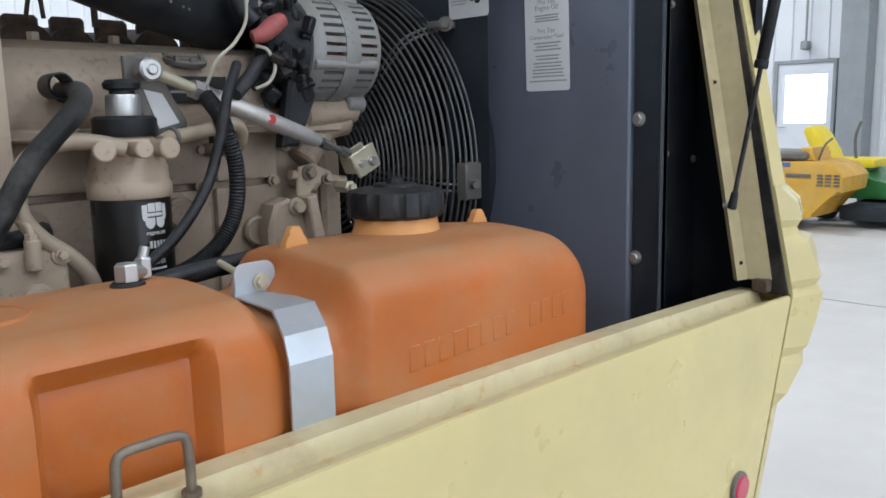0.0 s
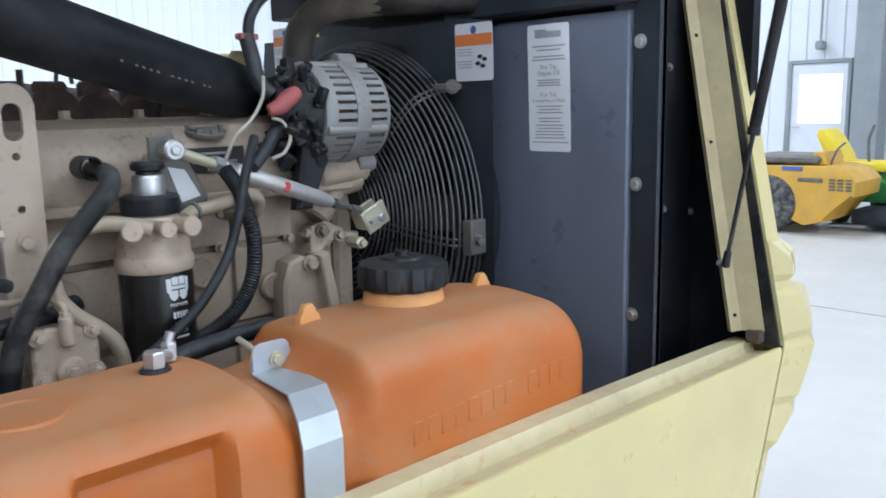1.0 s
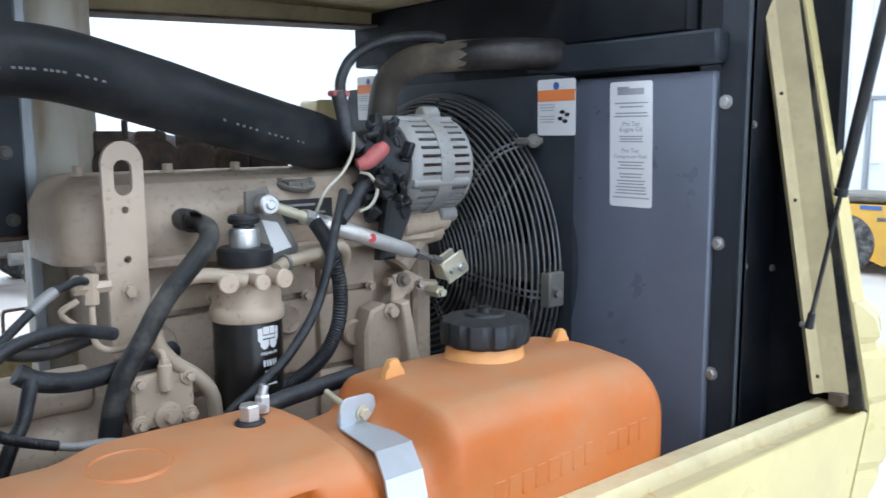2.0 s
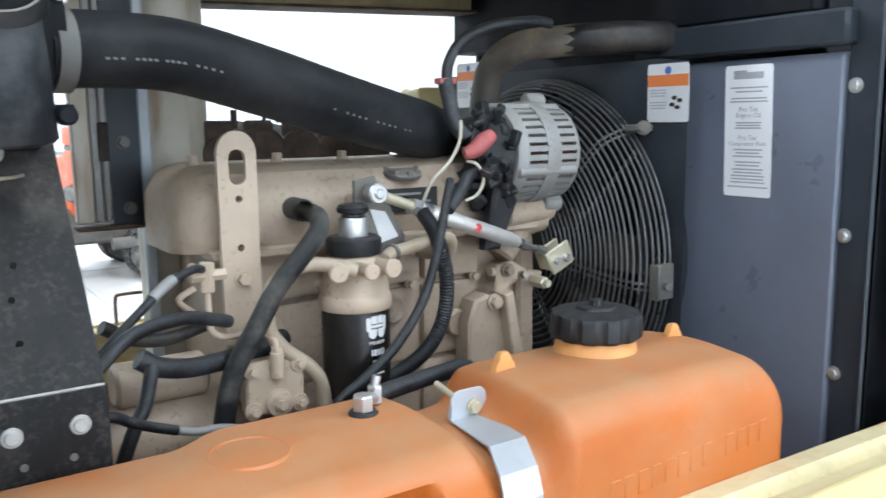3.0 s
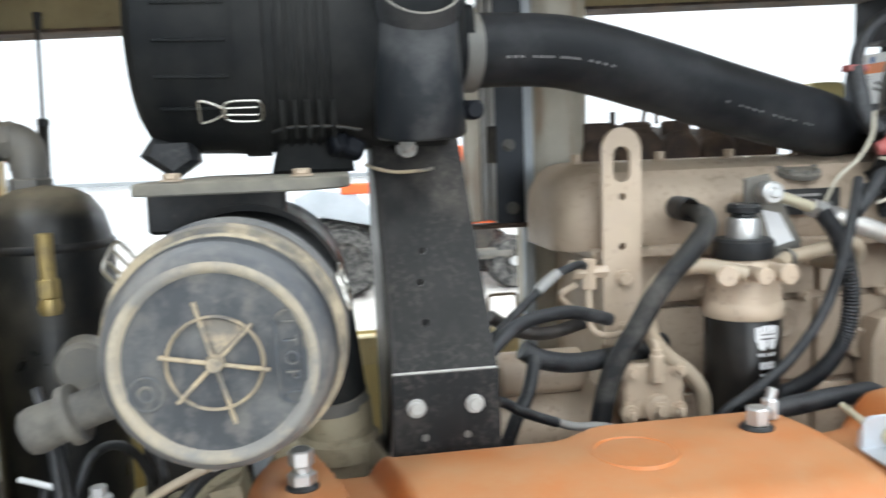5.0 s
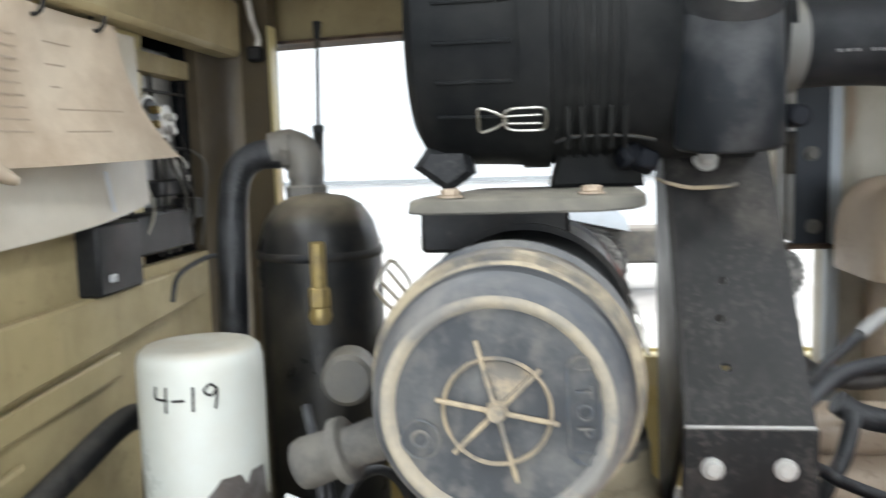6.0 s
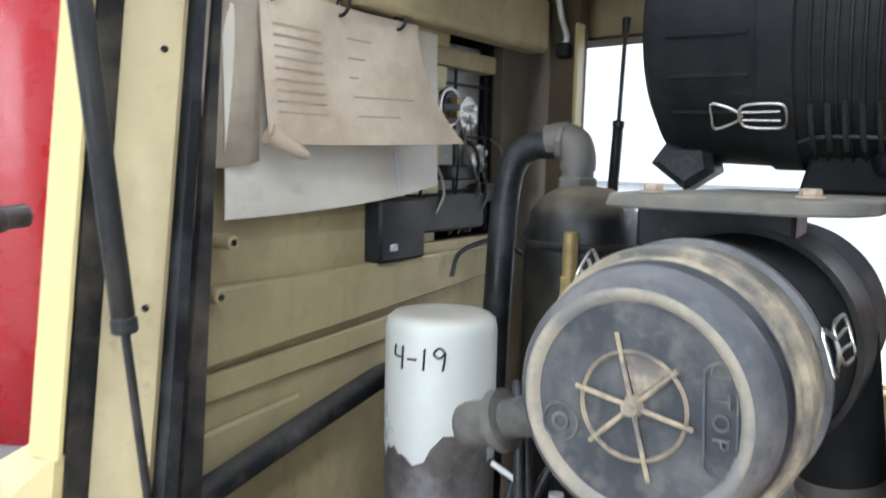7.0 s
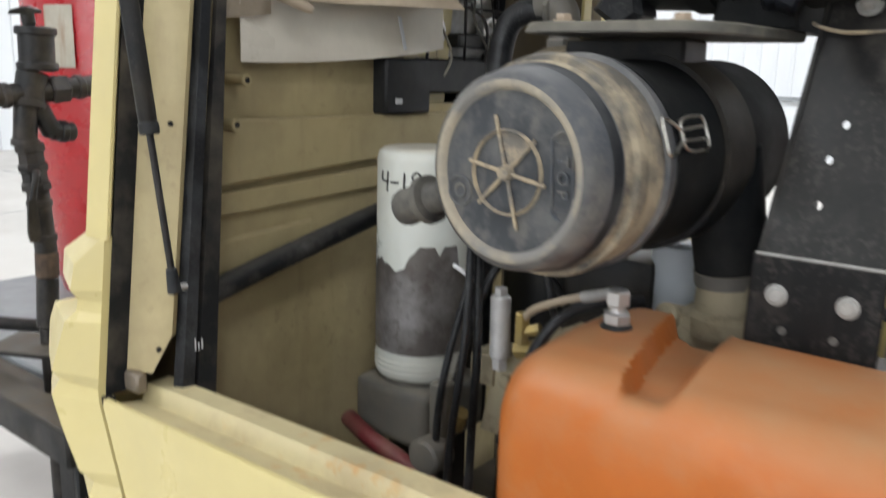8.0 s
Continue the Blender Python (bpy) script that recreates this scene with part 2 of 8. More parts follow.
PAPER_WHITE = material("cloudy_white_sheet", (0.74, 0.68, 0.57), 0.34, vary=0.10, grain=18, dust=(0.50, 0.44, 0.36), dust_amount=0.4, dust_scale=6, bump=0.35, bump_scale=22, coat=0.4)
PALE_TAN = material("pillar_cream_paint", (0.46, 0.43, 0.36), 0.5, vary=0.1, dust=(0.22, 0.15, 0.08), dust_amount=0.35, dust_scale=6, bump=0.1, streak=(0.25, 0.11, 0.04), streak_amount=0.5)
CONCRETE = material("sealed_concrete_floor", (0.57, 0.545, 0.51), 0.42, vary=0.08, grain=3.0, dust=(0.42, 0.40, 0.37), dust_amount=0.4, dust_scale=0.7, bump=0.08, bump_scale=40)
CLADDING = material("white_steel_cladding", (0.76, 0.78, 0.80), 0.45, vary=0.03, grain=1.2, bump=0.02)
STEELGREY = material("grey_steel_column", (0.27, 0.29, 0.30), 0.5, vary=0.08, bump=0.05)
DOORPAINT = material("white_door_paint", (0.70, 0.72, 0.75), 0.4, vary=0.04, bump=0.02)
DAYGLASS = material("bright_daylight_pane", (0.9, 0.93, 1.0), 0.2, vary=0.0, bump=0.0, glow=(0.92, 0.96, 1.0), glow_power=3.0)
RED = material("glossy_red_paint", (0.42, 0.007, 0.012), 0.28, vary=0.1, dust=(0.45, 0.10, 0.09), dust_amount=0.15, dust_scale=6, bump=0.02, coat=0.3)
REDLENS = material("red_reflector_plastic", (0.55, 0.02, 0.07), 0.2, vary=0.05, bump=0.0, coat=0.5)
MACHINE_YELLOW = material("loader_yellow_paint", (0.62, 0.34, 0.03), 0.45, vary=0.1, dust=(0.4, 0.3, 0.16), dust_amount=0.35, dust_scale=4, bump=0.04)
SEAT_YELLOW = material("seat_yellow_vinyl", (0.80, 0.60, 0.02), 0.45, vary=0.06, bump=0.05)
GREEN = material("tractor_green_paint", (0.03, 0.19, 0.05), 0.4, vary=0.1, bump=0.03)
ORANGERED = material("orange_red_paint", (0.80, 0.13, 0.03), 0.4, vary=0.08, bump=0.03)
TYRE = material("tyre_rubber", (0.03, 0.03, 0.03), 0.75, vary=0.25, dust=(0.3, 0.29, 0.27), dust_amount=0.6, dust_scale=14, bump=0.2)
GREYPLASTIC = material("grey_body_plastic", (0.42, 0.46, 0.50), 0.45, vary=0.1, bump=0.05)
PRESSBLACK = material("oily_black_pipe", (0.0109, 0.0109, 0.0116), 0.4, vary=0.3, dust=(0.16, 0.13, 0.11), dust_amount=0.3, dust_scale=16, bump=0.15, spec=0.34)
CLEVISM = material("pale_yellow_zinc", (0.60, 0.56, 0.42), 0.42, metal=0.5, vary=0.12, dust=DUST, dust_amount=0.3, dust_scale=30, bump=0.05)
WORN = material("worn_brown_steel", (0.20, 0.165, 0.135), 0.42, metal=0.5, vary=0.3, dust=(0.36, 0.30, 0.22), dust_amount=0.5, dust_scale=40, bump=0.15)
BOLTPALE = material("chipped_pale_bolt_paint", (0.46, 0.46, 0.44), 0.45, vary=0.15, dust=(0.25, 0.23, 0.2), dust_amount=0.5, dust_scale=60, bump=0.1)
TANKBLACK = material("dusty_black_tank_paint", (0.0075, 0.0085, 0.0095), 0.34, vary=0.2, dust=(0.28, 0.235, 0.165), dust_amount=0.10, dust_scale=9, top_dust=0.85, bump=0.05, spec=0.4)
GAUGE_GREY = material("pale_instrument_plate", (0.50, 0.50, 0.50), 0.45, metal=0.2, vary=0.2, dust=(0.25, 0.22, 0.18), dust_amount=0.5, dust_scale=20, bump=0.05)
GUARD = material("dusty_guard_wire", (0.105, 0.107, 0.11), 0.36, metal=0.5, vary=0.2, dust=(0.20, 0.19, 0.18), dust_amount=0.6, dust_scale=12, bump=0.0)
INK_BROWN = material("faded_brown_print", (0.46, 0.365, 0.275), 0.6, vary=0.2, bump=0.0)
# Brown of the insulation edge; also paints shade onto the far bulkhead and post.
BROWN_FOAM_SHADE = material("oily_brown_insulation_and_shade", (0.105, 0.080, 0.048), 0.8, vary=0.2, dust=(0.22, 0.17, 0.10), dust_amount=0.35, dust_scale=6, bump=0.3, bump_scale=80)
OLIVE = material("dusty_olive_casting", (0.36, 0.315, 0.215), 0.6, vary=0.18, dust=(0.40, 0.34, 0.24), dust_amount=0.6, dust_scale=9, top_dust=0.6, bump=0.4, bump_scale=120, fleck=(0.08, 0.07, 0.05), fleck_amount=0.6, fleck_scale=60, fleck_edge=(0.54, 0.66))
STUBBLACK = material("dusty_inlet_plastic", (0.014, 0.017, 0.021), 0.5, vary=0.2, dust=(0.13, 0.13, 0.13), dust_amount=0.5, dust_scale=12, bump=0.06, spec=0.25, edge=(0.44, 0.7))
# Dark teal paint, with the shroud front's shade put into the colour.
SHROUD = material("dark_teal_paint_and_shroud_shade", (0.026, 0.032, 0.041), 0.4, vary=0.15, dust=(0.10, 0.11, 0.12), dust_amount=0.2, dust_scale=4, bump=0.05, spec=0.24)
LABEL_BRIGHT = material("clean_white_label", (0.80, 0.81, 0.83), 0.4, vary=0.02, bump=0.0)
DUCT = material("smooth_black_duct_rubber", (0.011, 0.0122, 0.0145), 0.45, vary=0.2, dust=(0.095, 0.098, 0.10), dust_amount=0.35, dust_scale=5, top_dust=0.18, bump=0.05, spec=0.15, edge=(0.44, 0.70))
DEEP_RED = material("dark_red_hose", (0.14, 0.018, 0.022), 0.5, vary=0.2, dust=DUST, dust_amount=0.3, dust_scale=12, bump=0.05)
DUSTY_HOSE = material("dust_caked_rubber_hose", (0.011, 0.012, 0.013), 0.55, vary=0.2, dust=(0.17, 0.160, 0.145), dust_amount=0.55, dust_scale=10, top_dust=0.5, bump=0.15, spec=0.3, edge=(0.44, 0.64))
VALVE_RUBBER = material("dust_coated_rubber", (0.040, 0.039, 0.039), 0.7, vary=0.2, dust=(0.26, 0.24, 0.20), dust_amount=0.4, dust_scale=18, bump=0.1)

# ---- building blocks ----
def finish(bm, sharp=38.0):
    me = bpy.data.meshes.new("mesh")
    bmesh.ops.recalc_face_normals(bm, faces=bm.faces)
    bm.to_mesh(me)
    bm.free()
    me.shade_smooth()
    me.set_sharp_from_angle(angle=radians(sharp))
    return me


def thing(name, label, category, group="", kind="", at=(0, 0, 0)):
    """An empty at the base of a thing, which its parts hang under."""
    ob = new(name)
    ob.location = at
    ob.empty_display_size = 0.05
    return tagged(ob, label, category, group, kind)


def part(name, bm, mat, parent=None, label="", sharp=38.0):
    """One mesh object; the mesh is given in world metres."""
    me = finish(bm, sharp)
    me.materials.append(mat)
    ob = new(name, me)
    if parent is not None:
        base = Vector((0, 0, 0))
        p = parent
        while p is not None:
            base += p.location
            p = p.parent
        me.transform(Matrix.Translation(-base))
        ob.parent = parent
    if label:
        tagged(ob, label)
    return ob


def solo(name, bm, mat, label, category, group="", kind="", sharp=38.0):
    return tagged(part(name, bm, mat, None, "", sharp), label, category, group, kind)


def frame_to(axis):
    """A turn that carries z onto the axis."""
    return Vector(axis).to_track_quat("Z", "Y").to_matrix().to_4x4()


def box(bm, x0, x1, y0, y1, z0, z1, bevel=0.0, seg=1, m=None):
    mat4 = Matrix.Translation(((x0 + x1) / 2, (y0 + y1) / 2, (z0 + z1) / 2)) @ Matrix.Diagonal((abs(x1 - x0), abs(y1 - y0), abs(z1 - z0), 1))
    if m is not None:
        mat4 = m @ mat4
    r = bmesh.ops.create_cube(bm, size=1.0, matrix=mat4)
    if bevel > 0:
        edges = list({e for v in r["verts"] for e in v.link_edges})
        bmesh.ops.bevel(bm, geom=edges, offset=bevel, segments=seg, profile=0.6, affect="EDGES")
    return bm


def rod(bm, p0, p1, r0, r1=None, n=20, bevel=0.0):
    """A capped cylinder or cone between two points, with chamfered rims."""
    p0, p1 = Vector(p0), Vector(p1)
    r1 = r0 if r1 is None else r1
    ln = (p1 - p0).length
    prof = [(0, 0), (r0 - bevel, 0), (r0, bevel), (r1, ln - bevel), (r1 - bevel, ln), (0, ln)] if bevel else [(0, 0), (r0, 0), (r1, ln), (0, ln)]
    return lathe(bm, prof, p0, p1 - p0, n)


def lathe(bm, prof, base, axis=(0, 0, 1), n=32, squash=1.0):
    """A turned body: (radius, height) along the axis from the base."""
    m = Matrix.Translation(base) @ frame_to(axis)
    rings = []
    for r, h in prof:
        if r < 1e-6:
            rings.append([bm.verts.new(m @ Vector((0, 0, h)))])
        else:
            rings.append([bm.verts.new(m @ Vector((r * math.cos(2 * math.pi * i / n), squash * r * math.sin(2 * math.pi * i / n), h))) for i in range(n)])
    for a, b in zip(rings, rings[1:]):
        for i in range(n):
            j = (i + 1) % n
            vs = [a[i % len(a)], a[j % len(a)], b[j % len(b)], b[i % len(b)]]
            vs = [v for k, v in enumerate(vs) if v not in vs[:k]]
            if len(vs) > 2:
                bm.faces.new(vs)
    return bm


def curve_points(pts, step=8, closed=False):
    """A smooth line through the points."""
    p = [Vector(q) for q in pts]
    out = []
    k = len(p)
    for i in range(k if closed else k - 1):
        a, b = p[i], p[(i + 1) % k]
        before = p[(i - 1) % k] if closed or i > 0 else a + (a - b)
        after = p[(i + 2) % k] if closed or i < k - 2 else b + (b - a)
        for s in range(step):
            t = s / step
            out.append(0.5 * ((2 * a) + (b - before) * t + (2 * before - 5 * a + 4 * b - after) * t * t + (3 * a - before - 3 * b + after) * t ** 3))
    if not closed:
        out.append(p[-1])
    return out


def hose(bm, pts, r, n=14, step=8, rib=0.0, closed=False, caps=True, rings_per=1):
    """A round hose swept along a smooth line; rib: the height of corrugations."""
    line = curve_points(pts, step, closed)
    radii = r if callable(r) else (lambda u: r)
    rings = []
    k = len(line)
    up = Vector((0.13, 0.31, 0.94))
    for i, c in enumerate(line):
        d = (line[(i + 1) % k] - line[i - 1]) if closed else (line[min(i + 1, k - 1)] - line[max(i - 1, 0)])
        d.normalize()
        side = d.cross(up)
        if side.length < 0.05:
            side = d.cross(Vector((1, 0, 0)))
        side.normalize()
        up = side.cross(d).normalized()
        rr = radii(i / max(1, k - 1)) + (rib if i % 2 else 0.0)
        rings.append([bm.verts.new(c + rr * (math.cos(2 * math.pi * a / n) * side + math.sin(2 * math.pi * a / n) * up)) for a in range(n)])
    for i in range(k if closed else k - 1):
        a, b = rings[i], rings[(i + 1) % k]
        for j in range(n):
            bm.faces.new((a[j], a[(j + 1) % n], b[(j + 1) % n], b[j]))
    if caps and not closed:
        bm.faces.new(rings[0][::-1])
        bm.faces.new(rings[-1])
    return bm


def prism(bm, outline, origin, u, v, depth, bevel=0.0, seg=1):
    """A flat outline (a, b) in the plane of u and v, extruded by the vector depth."""
    o, u, v, d = Vector(origin), Vector(u), Vector(v), Vector(depth)
    lo = [bm.verts.new(o + u * a + v * b) for a, b in outline]
    hi = [bm.verts.new(o + u * a + v * b + d) for a, b in outline]
    k = len(outline)
    faces = [bm.faces.new(lo[::-1]), bm.faces.new(hi)]
    for i in range(k):
        faces.append(bm.faces.new((lo[i], lo[(i + 1) % k], hi[(i + 1) % k], hi[i])))
    if bevel:
        bmesh.ops.bevel(bm, geom=list(faces[0].edges) + list(faces[1].edges), offset=bevel, segments=seg, profile=0.6, affect="EDGES")
    return bm


def bolt(bm, p, axis, r=0.008, h=0.006, washer=1.55):
    """A hexagon head on a washer."""
    p, a = Vector(p), Vector(axis).normalized()
    rod(bm, p, p + a * h * 0.3, r * washer, n=18)
    rod(bm, p + a * h * 0.3, p + a * h * 1.3, r, n=6, bevel=r * 0.12)
    return bm


def round_rect(w, h, r, n=4, cx=0.0, cy=0.0):
    pts = []
    for ax, ay, a0 in ((w / 2 - r, h / 2 - r, 0), (-w / 2 + r, h / 2 - r, 90), (-w / 2 + r, -h / 2 + r, 180), (w / 2 - r, -h / 2 + r, 270)):
        for i in range(n + 1):
            a = radians(a0 + 90 * i / n)
            pts.append((cx + ax + r * math.cos(a), cy + ay + r * math.sin(a)))
    return pts


def B():
    return bmesh.new()


def step01(a, b, x):
    t = min(1.0, max(0.0, (x - a) / (b - a)))
    return t * t * (3 - 2 * t)


def words(name, text, size, m, mat, parent, extrude=0.0006, spacing=1.0):
    """Lettering in the built-in font, as a mesh part."""
    cu = bpy.data.curves.new("lettering", "FONT")
    cu.body, cu.size, cu.extrude, cu.resolution_u, cu.space_character = text, size, extrude, 3, spacing
    cu.align_x, cu.align_y = "CENTER", "CENTER"
    tmp = bpy.data.objects.new("lettering", cu)
    me = bpy.data.meshes.new_from_object(tmp)
    bpy.data.objects.remove(tmp)
    bpy.data.curves.remove(cu)
    me.transform(m)
    base = Vector((0, 0, 0))
    p = parent
    while p is not None:
        base += p.location
        p = p.parent
    me.transform(Matrix.Translation(-base))
    me.materials.clear()
    me.materials.append(mat)
    ob = new(name, me)
    ob.parent = parent
    return ob

# ---- the hall ----
def ribbed_wall(name, a, b, z1, ribs_every, label):
    """A steel-clad wall between two corners, with standing ribs."""
    a, b = Vector((*a, 0)), Vector((*b, 0))
    d = (b - a).normalized()
    inward = Vector((-d.y, d.x, 0))
    ln = (b - a).length
    bm = B()
    prof = []
    x = 0.0
    while x < ln:
        prof += [(x, 0.0), (x + ribs_every * 0.78, 0.0), (x + ribs_every * 0.82, 0.03), (x + ribs_every * 0.96, 0.03)]
        x += ribs_every
    prof.append((ln, 0.0))
    lo = [bm.verts.new(a + d * u + inward * h) for u, h in prof]
    hi = [bm.verts.new(a + d * u + inward * h + Vector((0, 0, z1))) for u, h in prof]
    for i in range(len(prof) - 1):
        bm.faces.new((lo[i], lo[i + 1], hi[i + 1], hi[i]))
    back = [bm.verts.new(p - inward * 0.12) for p in (a, b, b + Vector((0, 0, z1)), a + Vector((0, 0, z1)))]
    bm.faces.new(back)
    return solo(name, bm, CLADDING, label, "wall", kind="structure", sharp=20)


floor = B()
box(floor, -13, 14.4, -14, 15, -0.2, 0.0)
floor = solo("floor", floor, CONCRETE, "pale sealed concrete floor of a large workshop hall", "floor", kind="structure")
joints = B()
for jx in (-7.6, -3.1, 1.4, 5.9, 10.4):
    box(joints, jx - 0.004, jx + 0.004, -14, 15, 0.001, 0.003)
for jy in (-9.4, -4.9, -0.4, 4.1, 8.6):
    box(joints, -13, 14.4, jy - 0.004, jy + 0.004, 0.0035, 0.0055)
solo("floor_joints", joints, STEELGREY, "thin sawn control joints in a concrete floor", "floor joint", kind="structure")
ceiling = B()
box(ceiling, -13, 14.4, -14, 15, 7.0, 7.15)
solo("ceiling", ceiling, CLADDING, "white steel-lined ceiling of the hall", "ceiling", kind="structure")
ribbed_wall("wall_east", (14.3, -14), (14.3, 15), 7.0, 0.30, "white ribbed steel wall with a personnel door")
ribbed_wall("wall_north", (14.3, 15), (-13, 15), 7.0, 0.30, "white ribbed steel wall, brightly lit")
ribbed_wall("wall_west", (-13, 15), (-13, -14), 7.0, 0.30, "white ribbed steel wall")
ribbed_wall("wall_south", (-13, -14), (14.3, -14), 7.0, 0.30, "plain white ribbed steel wall")

# low concrete kerb and rail along the north wall
kerb = B()
box(kerb, -12.9, 14.2, 14.72, 14.96, 0.0, 1.02, 0.01)
kerb_ob = solo("wall_kerb", kerb, CLADDING, "low pale concrete stem wall below the cladding", "stem wall", kind="structure")
rail = B()
box(rail, -12.9, 14.2, 14.62, 14.70, 1.03, 1.10, 0.01)
solo("wall_rail", rail, STEELGREY, "grey steel rail along the foot of the wall", "rail", kind="structure")

door = thing("door_1", "white steel personnel door with a large bright window", "door", kind="structure", at=(14.2, 4.9, 0))
bm = B()
box(bm, 14.12, 14.24, 4.34, 4.40, 0, 2.1, 0.01); box(bm, 14.12, 14.24, 5.30, 5.36, 0, 2.1, 0.01); box(bm, 14.12, 14.24, 4.40, 5.30, 2.04, 2.1, 0.01)
part("door_frame", bm, STEELGREY, door)
bm = B()
box(bm, 14.16, 14.21, 4.40, 4.49, 0.02, 2.04); box(bm, 14.16, 14.21, 5.18, 5.30, 0.02, 2.04)
box(bm, 14.16, 14.21, 4.49, 5.18, 0.02, 1.06); box(bm, 14.16, 14.21, 4.49, 5.18, 1.86, 2.04)
part("door_leaf", bm, DOORPAINT, door)
bm = B()
box(bm, 14.175, 14.19, 4.49, 5.18, 1.06, 1.86)
part("pane", bm, DAYGLASS, door, "bright daylit glass pane")
bm = B()
rod(bm, (14.16, 5.24, 1.0), (14.08, 5.24, 1.0), 0.012); rod(bm, (14.09, 5.24, 1.0), (14.09, 5.11, 1.0), 0.011)
part("door_handle", bm, ZINC, door)
bm = B()
box(bm, 13.85, 14.25, 3.81, 4.22, 0, 7.0, 0.01)
solo("column", bm, STEELGREY, "grey steel portal column against the white wall", "column", kind="structure")
bm = B()
box(bm, 14.05, 14.24, 4.80, 4.92, 2.26, 2.40, 0.02)
rod(bm, (14.14, 4.86, 2.40), (14.14, 4.86, 7.0), 0.018, n=10)
solo("wall_lamp", bm, STEELGREY, "small grey conduit box above the door", "conduit box")

# ---- the compressor's housing ----
LEAN_L, LEAN_R = 0.11, 0.215   # how far the posts lean in above the sill
XL, XR = -0.692, 1.535   # the seams at the ends of the side panel
housing = thing("compressor_housing", "cream-yellow towable compressor body with its side doors raised", "air compressor", at=(0.4, 0.8, 0.3))


def crown(x):
    u = (x - 0.42) / 1.11
    return 1.0 + 0.022 * (1 - u * u)


def side_panel(name, y0, sign, mat_out, mat_in):
    """A side panel below the door opening: outer skin, rain groove and folded sill."""
    prof = [(0.03, -0.62), (0.0, -0.58), (0.0, -0.008), (0.003, -0.001), (0.008, 0.0), (0.013, -0.010), (0.056, -0.018), (0.062, -0.001), (0.066, 0.004), (0.098, 0.004), (0.103, 0.0), (0.103, -0.07), (0.09, -0.07), (0.09, -0.62)]
    bm = B()
    rows = []
    for i in range(25):
        x = XL + (XR - XL) * i / 24
        lean_in = -0.37 * (2 * i / 24 - 1)   # the end seams slant in towards the ground
        rows.append([bm.verts.new((x + (lean_in * -pz if py < 0.035 else 0.0), y0 + sign * py, crown(x) + pz)) for py, pz in prof])
    for a, b in zip(rows, rows[1:]):
        for j in range(len(prof)):
            k = (j + 1) % len(prof)
            bm.faces.new((a[j], b[j], b[k], a[k]))
    bm.faces.new(rows[0])
    bm.faces.new(rows[-1][::-1])
    ob = part(name, bm, mat_out, housing, "", 30)
    ob.data.materials.append(mat_in)
    for p in ob.data.polygons:
        c = p.center
        if sign * (c.y + housing.location.y - y0) > 0.012 and c.z + housing.location.z > 0.9:
            p.material_index = 1
    return ob


side_panel("side_panel", 0.0, 1, YELLOW, SILL)
side_panel("side_panel", 1.62, -1, YELLOW, SILL)


